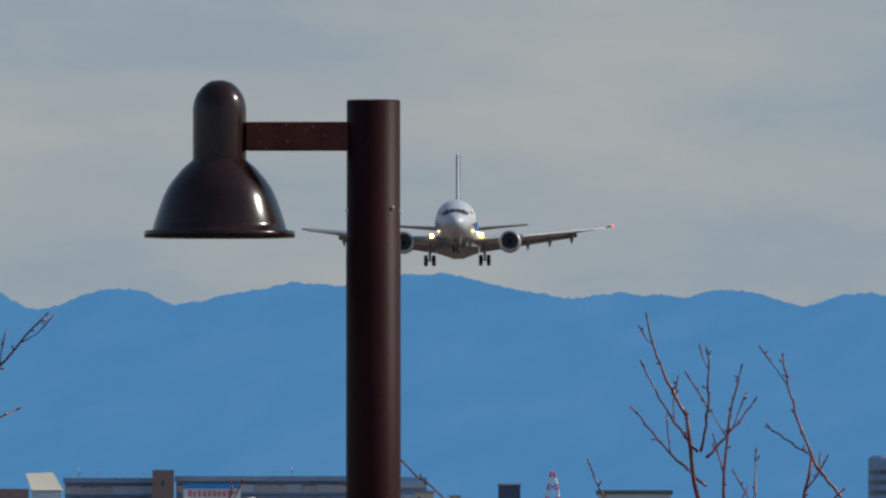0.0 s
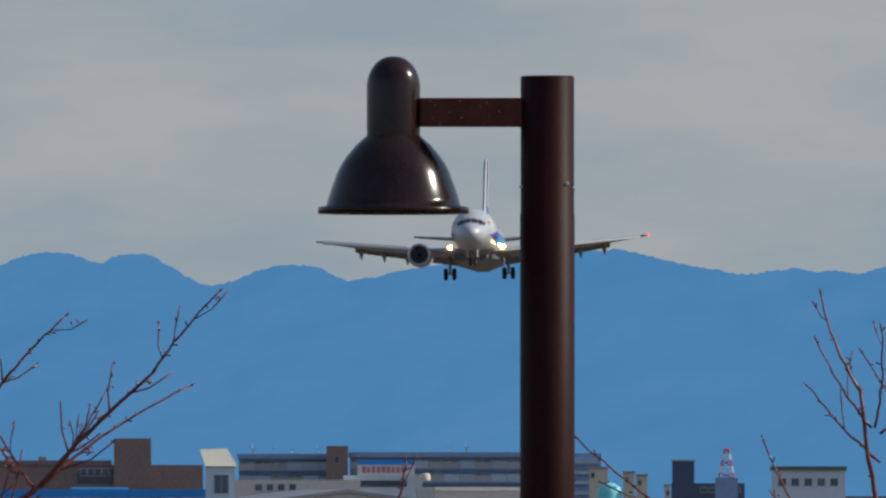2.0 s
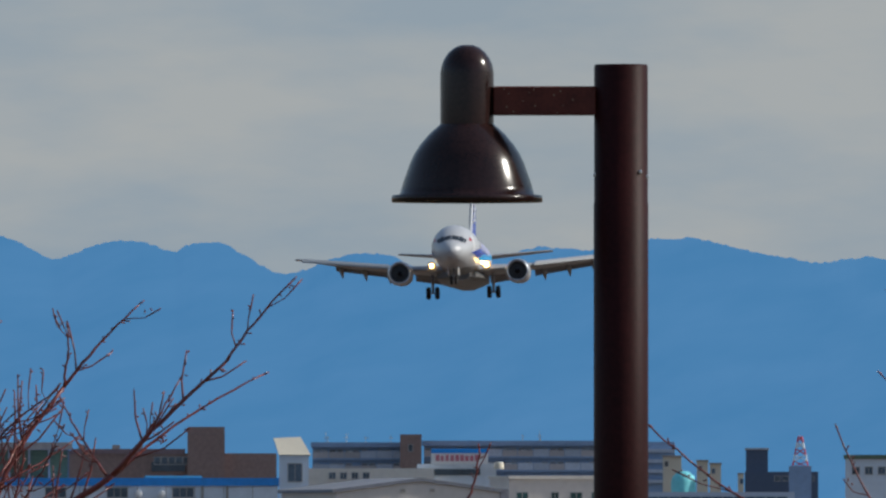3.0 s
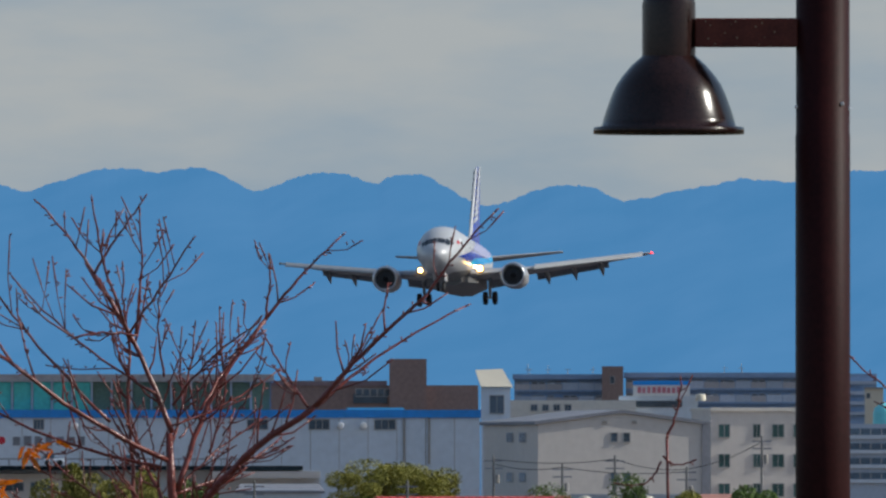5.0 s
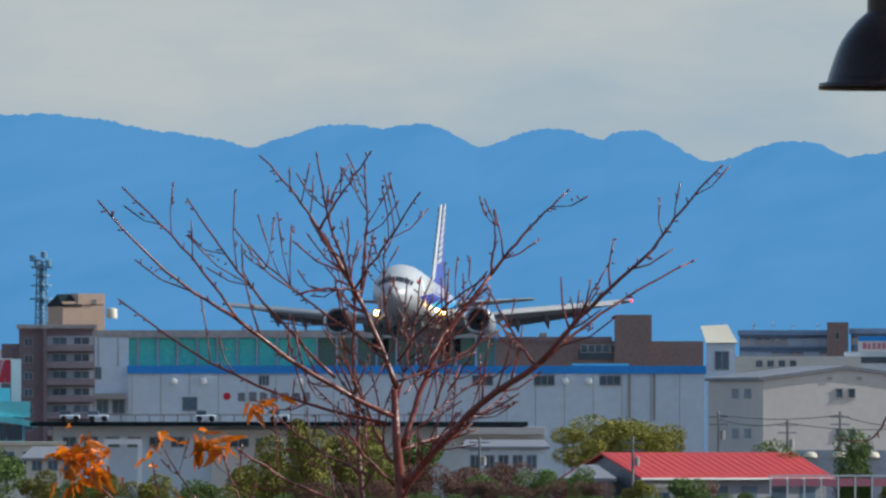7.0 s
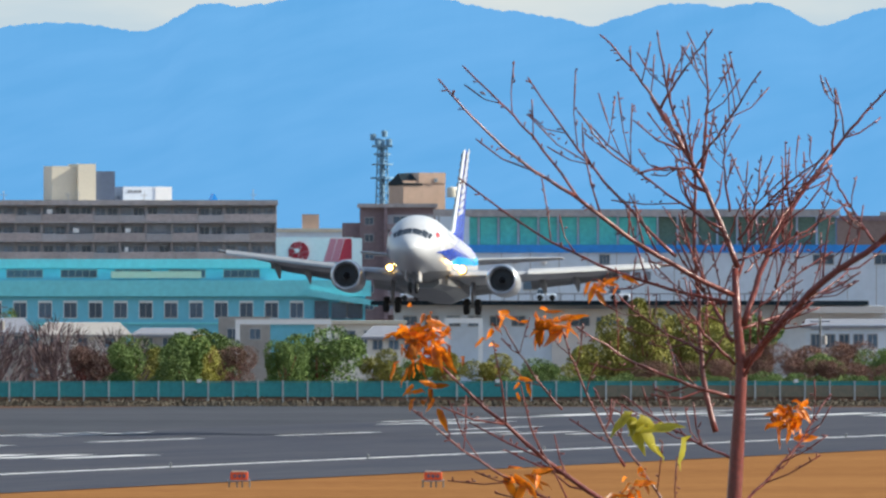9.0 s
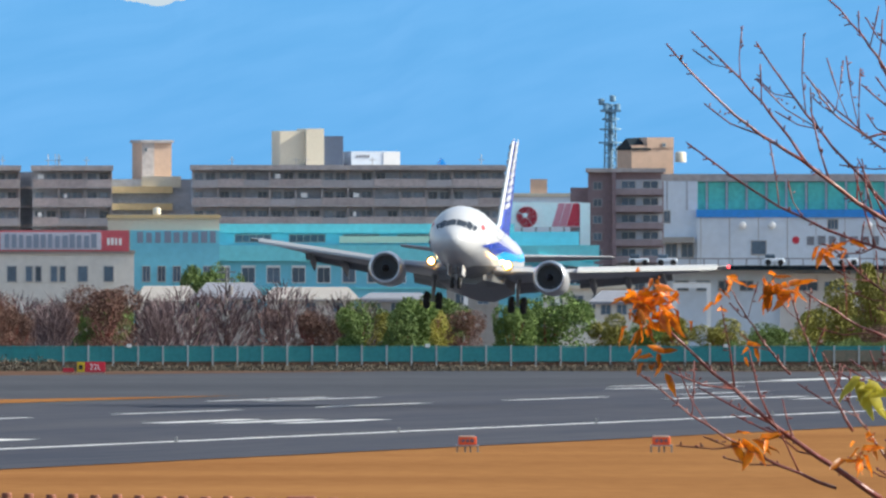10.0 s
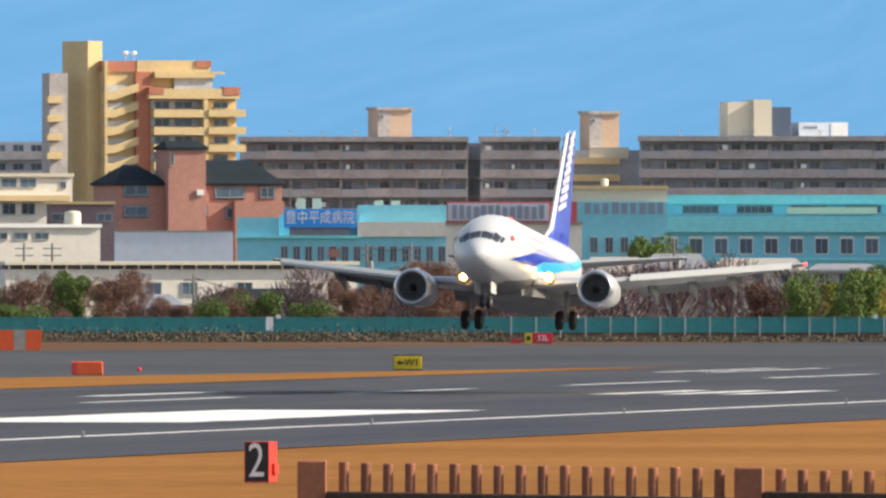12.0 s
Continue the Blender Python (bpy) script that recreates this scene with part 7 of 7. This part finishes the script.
# ---- airfield signs and markers ----
def airfield_signs():
    e = empty("taxiway_sign", stand(-2271, 1257), "yellow taxiway sign with black arrow and letters", "sign")
    k = 1257 / UNIT
    part("panel", boxed(-24.5 * k, 24.5 * k, -0.12, 0.12, 0.12, 0.12 + 23 * k, bevel=0.02), M_YELLOWSIGN, e)
    part("border", boxed(-25.5 * k, 25.5 * k, -0.09, 0.13, 0.06, 0.16 + 24 * k), M_BLACK, e)
    for sx in (-18, 18):
        part("leg", boxed(sx * k - 0.03, sx * k + 0.03, -0.03, 0.03, 0, 0.12), M_GREYM, e)
    text_part("W1", 17 * k, M_BLACK, e, Matrix.Translation((7 * k, -0.14, 0.12 + 11.5 * k)) @ pose(0, 0, 0, 90, 0, 0))
    bm = boxed(-17 * k, -7 * k, -0.15, -0.12, 0.12 + 10 * k, 0.12 + 13 * k)
    z = 0.12 + 11.5 * k
    bm.faces.new([bm.verts.new(p) for p in ((-20 * k, -0.15, z), (-13 * k, -0.15, z - 5 * k), (-13 * k, -0.15, z + 5 * k))])
    part("arrow", bm, M_BLACK, e)

    e = empty("holding_sign", stand(-2034, 1600), "red runway holding sign beside a yellow plate", "sign")
    k = 1600 / UNIT
    part("red_panel", boxed(-16 * k, 20 * k, -0.12, 0.12, 0.1, 0.1 + 18 * k, bevel=0.02), M_SIGNRED, e)
    part("yellow_panel", boxed(-30 * k, -16.5 * k, -0.12, 0.12, 0.1, 0.1 + 18 * k, bevel=0.02), M_YELLOWSIGN, e)
    part("yellow_mark", boxed(-27 * k, -20 * k, -0.15, -0.12, 0.1 + 5 * k, 0.1 + 13 * k), M_BLACK, e)
    part("footing", boxed(-30 * k, 20 * k, -0.1, 0.1, 0, 0.1), M_CONC, e)
    text_part("32L", 14 * k, M_SIGNWH, e, Matrix.Translation((2 * k, -0.14, 0.1 + 9 * k)) @ pose(0, 0, 0, 90, 0, 0))
    for b in (-2075, -2084):
        s = empty("red_marker_board", stand(b, 1602), "small red marker board on the grass edge", "sign", "red marker boards")
        part("panel", boxed(-0.22, 0.22, -0.05, 0.05, 0.1, 0.42), M_SIGNRED, s)
        part("foot", boxed(-0.15, 0.15, -0.04, 0.04, 0, 0.1), M_CONC, s)

    # distance board with the figure 2
    d = 659
    k = d / UNIT
    e = empty("distance_board", stand(-2538, d, -16), "black distance board with white figure 2 and red side", "sign")
    w, h0, h1 = 22.5 * k, 2 * k, 74 * k
    part("box", boxed(-w, w, 0.0, 0.95, h0, h1, bevel=0.012), M_BOARD, e, "red sheet metal case")
    part("face", boxed(-w * 0.96, w * 0.96, -0.02, 0.0, h0 + 0.03, h1 - 0.03), M_BLACK, e, "black face")
    for q in (boxed(-w, w, -0.03, -0.002, h1 - 0.03, h1), boxed(-w, w, -0.03, -0.002, h0, h0 + 0.03), boxed(-w, -w * 0.96, -0.03, -0.002, h0 + 0.03, h1 - 0.03), boxed(w * 0.96, w, -0.03, -0.002, h0 + 0.03, h1 - 0.03)):
        part("rim", q, M_BOARD, e)
    text_part("2", 86 * k, M_SIGNWH, e, Matrix.Translation((-0.01, -0.03, (h0 + h1) / 2)) @ pose(0, 0, 0, 90, 0, 0), squash=0.74, depth=0.006)
    part("side_box", boxed(w, w + 0.1, 0.35, 0.8, h0 + 0.25, h0 + 0.6, bevel=0.01), M_BOARD, e)
    for sx in (-1, 1):
        for sy in (0.05, 0.85):
            part("foot", boxed(sx * w * 0.9 - 0.03, sx * w * 0.9 + 0.03, sy, sy + 0.06, 0, h0), M_GREYM, e)

    # approach slope lights
    for b in (-1373, -1030):
        d = 885
        k = d / UNIT
        e = empty("approach_light", stand(b, d), "orange approach slope light box on short legs", "airfield light", "approach lights")
        part("housing", boxed(-16 * k, 16 * k, -0.5, 0.5, 13 * k, 27 * k, bevel=0.03), M_ORANGE, e)
        part("lid", boxed(-14 * k, 14 * k, -0.55, 0.45, 26.5 * k, 29 * k, bevel=0.02), M_PINKL, e)
        part("tray", boxed(-20 * k, 20 * k, -0.45, 0.45, 10.5 * k, 13 * k), M_APTD, e)
        for sx in (-18, -4, 5, 18):
            part("leg", lathe(bmesh.new(), [(0.035, 0), (0.035, 10.5 * k)], 8, centre=(sx * k, -0.3, 0), close=True), M_GREYM, e)
        for sx in (-8, 0, 8):
            part("lens", lathe(bmesh.new(), [(0.02, -0.53), (3 * k, -0.52), (3 * k, -0.5)], 12, axis='Y', centre=(sx * k, 0, 20 * k)), M_PANE, e)

    e = empty("orange_barrier", stand(-2838, 1213), "solid orange box barrier on the grass", "barrier")
    k = 1213 / UNIT
    part("body", boxed(-28 * k, 28 * k, -0.4, 0.4, 0.03, 25 * k, bevel=0.05), M_ORANGE, e)
    part("stripe", boxed(-27 * k, -18 * k, -0.42, -0.4, 0.1, 23 * k), M_REDROOF, e)
    e = empty("marker_board", stand(-2955, 1512), "orange and white tapered marker board", "marker board")
    k = 1512 / UNIT
    for x0, x1, m in ((-42, -14, M_ORANGE), (-13, 8, M_CONC), (9, 38, M_ORANGE)):
        bm = loft(bmesh.new(), [[Vector((x0 * k * 0.9, y, 0.02)), Vector((x1 * k * 0.9, y, 0.02)), Vector((x1 * k, y, 36 * k)), Vector((x0 * k, y, 36 * k))] for y in (-0.1, 0.1)])
        part("panel", bm, m, e)
    e = empty("runway_guard_light", stand(-2746, 1235), "small red airfield lamp on a stub", "airfield light")
    part("stub", lathe(bmesh.new(), [(0.06, 0), (0.06, 0.12)], 8, close=True), M_GREYM, e)
    part("globe", lathe(bmesh.new(), [(0.02, 0.1), (0.13, 0.16), (0.15, 0.25), (0.1, 0.34), (0.02, 0.38)], 12), M_SIGNRED, e, smooth=True)
    for i in range(9):
        x, y = -169.5, 800 + i * 60
        e = empty("edge_light", pose(x, y, 0.03), "small runway edge light on the asphalt", "airfield light", "runway edge lights")
        part("base", lathe(bmesh.new(), [(0.1, 0), (0.09, 0.06), (0.04, 0.1)], 10, close=True), M_GREYM, e)
        part("globe", lathe(bmesh.new(), [(0.05, 0.1), (0.06, 0.2), (0.02, 0.25)], 10), M_GREYM, e)


airfield_signs()


# ---- wooden park fence near the viewer ----
def wooden_fence():
    M_WOOD = material("brown_stained_timber", (0.30, 0.100, 0.050), 0.7, vary=0.2, scale=5, fine=45, bump=0.1, tint=(0.20, 0.062, 0.034), spread=0.15)
    M_WOODD = material("dark_timber_rail", (0.045, 0.022, 0.016), 0.8, vary=0.25, scale=5, fine=45, bump=0.4)
    d = 100
    k = d / UNIT
    for bay in range(2):
        b0 = -2440 + bay * 773
        e = empty("wooden_fence", stand(b0 + 386, d, 0, 5.6), "brown timber picket fence with square posts", "fence", "wooden fence bays")
        drop = lambda b: 1404 + (b + 2440) * 0.0155
        X = lambda b: (b - b0 - 386) * k
        Z = lambda v: level(v, d) - 5.6
        posts = (b0,) if bay == 0 else (b0, b0 + 773)
        for b in posts:
            part("post", boxed(X(b - 26), X(b + 26), -0.07, 0.07, 0, Z(drop(b)), bevel=0.008), M_WOOD, e)
        n = 18
        for i in range(n):
            b = b0 + 56 + i * 39.1
            top = Z(drop(b) + 2 + (i * 7 % 5) * 0.5)
            part("picket", lathe(bmesh.new(), [(9.0 * k, 0.08), (9.2 * k, top - 0.006), (8.2 * k, top)], 14, centre=(X(b), 0, 0), close=True), M_WOOD, e)
        for v in (1458, 1700):
            bm = boxed(X(b0 + 26), X(b0 + 747), -0.085, -0.03, Z(v + 18), Z(v), bevel=0.006)
            for q in bm.verts:
                q.co.z -= (q.co.x / k + 386) * 0.0155 * k
            part("rail", bm, M_WOODD, e)


wooden_fence()


def motions():
    """The airliner comes down its glide path, flares and rocks a little."""
    rows = [
        (0.0, -198.00, 1838.1, 38.43, 4.0, -0.6, 5.5),
        (1.0, -198.00, 1778.3, 36.30, 4.0, -0.9, 4.5),
        (2.0, -198.00, 1715.6, 33.35, 4.0, -1.2, 3.6),
        (3.0, -198.00, 1650.6, 29.96, 4.0, -1.4, 2.7),
        (4.0, -197.95, 1583.7, 26.35, 4.0, -1.5, 1.9),
        (5.0, -197.78, 1515.4, 22.66, 3.8, -1.6, 0.8),
        (5.5, -197.70, 1480.9, 20.86, 3.7, -1.7, 0.3),
        (6.0, -197.90, 1446.3, 18.89, 4.3, -1.3, 0.8),
        (6.5, -198.10, 1411.6, 16.98, 4.9, -0.8, 1.2),
        (7.0, -198.05, 1376.8, 15.31, 4.8, -0.4, 1.4),
        (8.0, -198.12, 1307.3, 12.30, 5.0, 0.6, 1.9),
        (9.0, -198.38, 1238.5, 9.76, 5.2, 1.7, 2.5),
        (9.5, -198.50, 1204.5, 8.66, 5.4, 2.2, 2.8),
        (10.0, -198.45, 1170.7, 7.89, 5.7, 3.3, 3.1),
        (10.5, -198.05, 1137.4, 7.11, 5.2, 3.2, 3.4),
        (11.0, -198.07, 1104.5, 6.46, 4.7, 2.1, 2.7),
        (11.5, -198.08, 1072.2, 5.94, 4.4, 1.2, 1.9),
        (12.0, -198.10, 1040.4, 5.55, 4.7, 0.5, 1.2),
    ]
    walk(AIRLINER, [(t, pose(x, y, z, -up, bank, crab)) for t, x, y, z, up, bank, crab in rows])


motions()
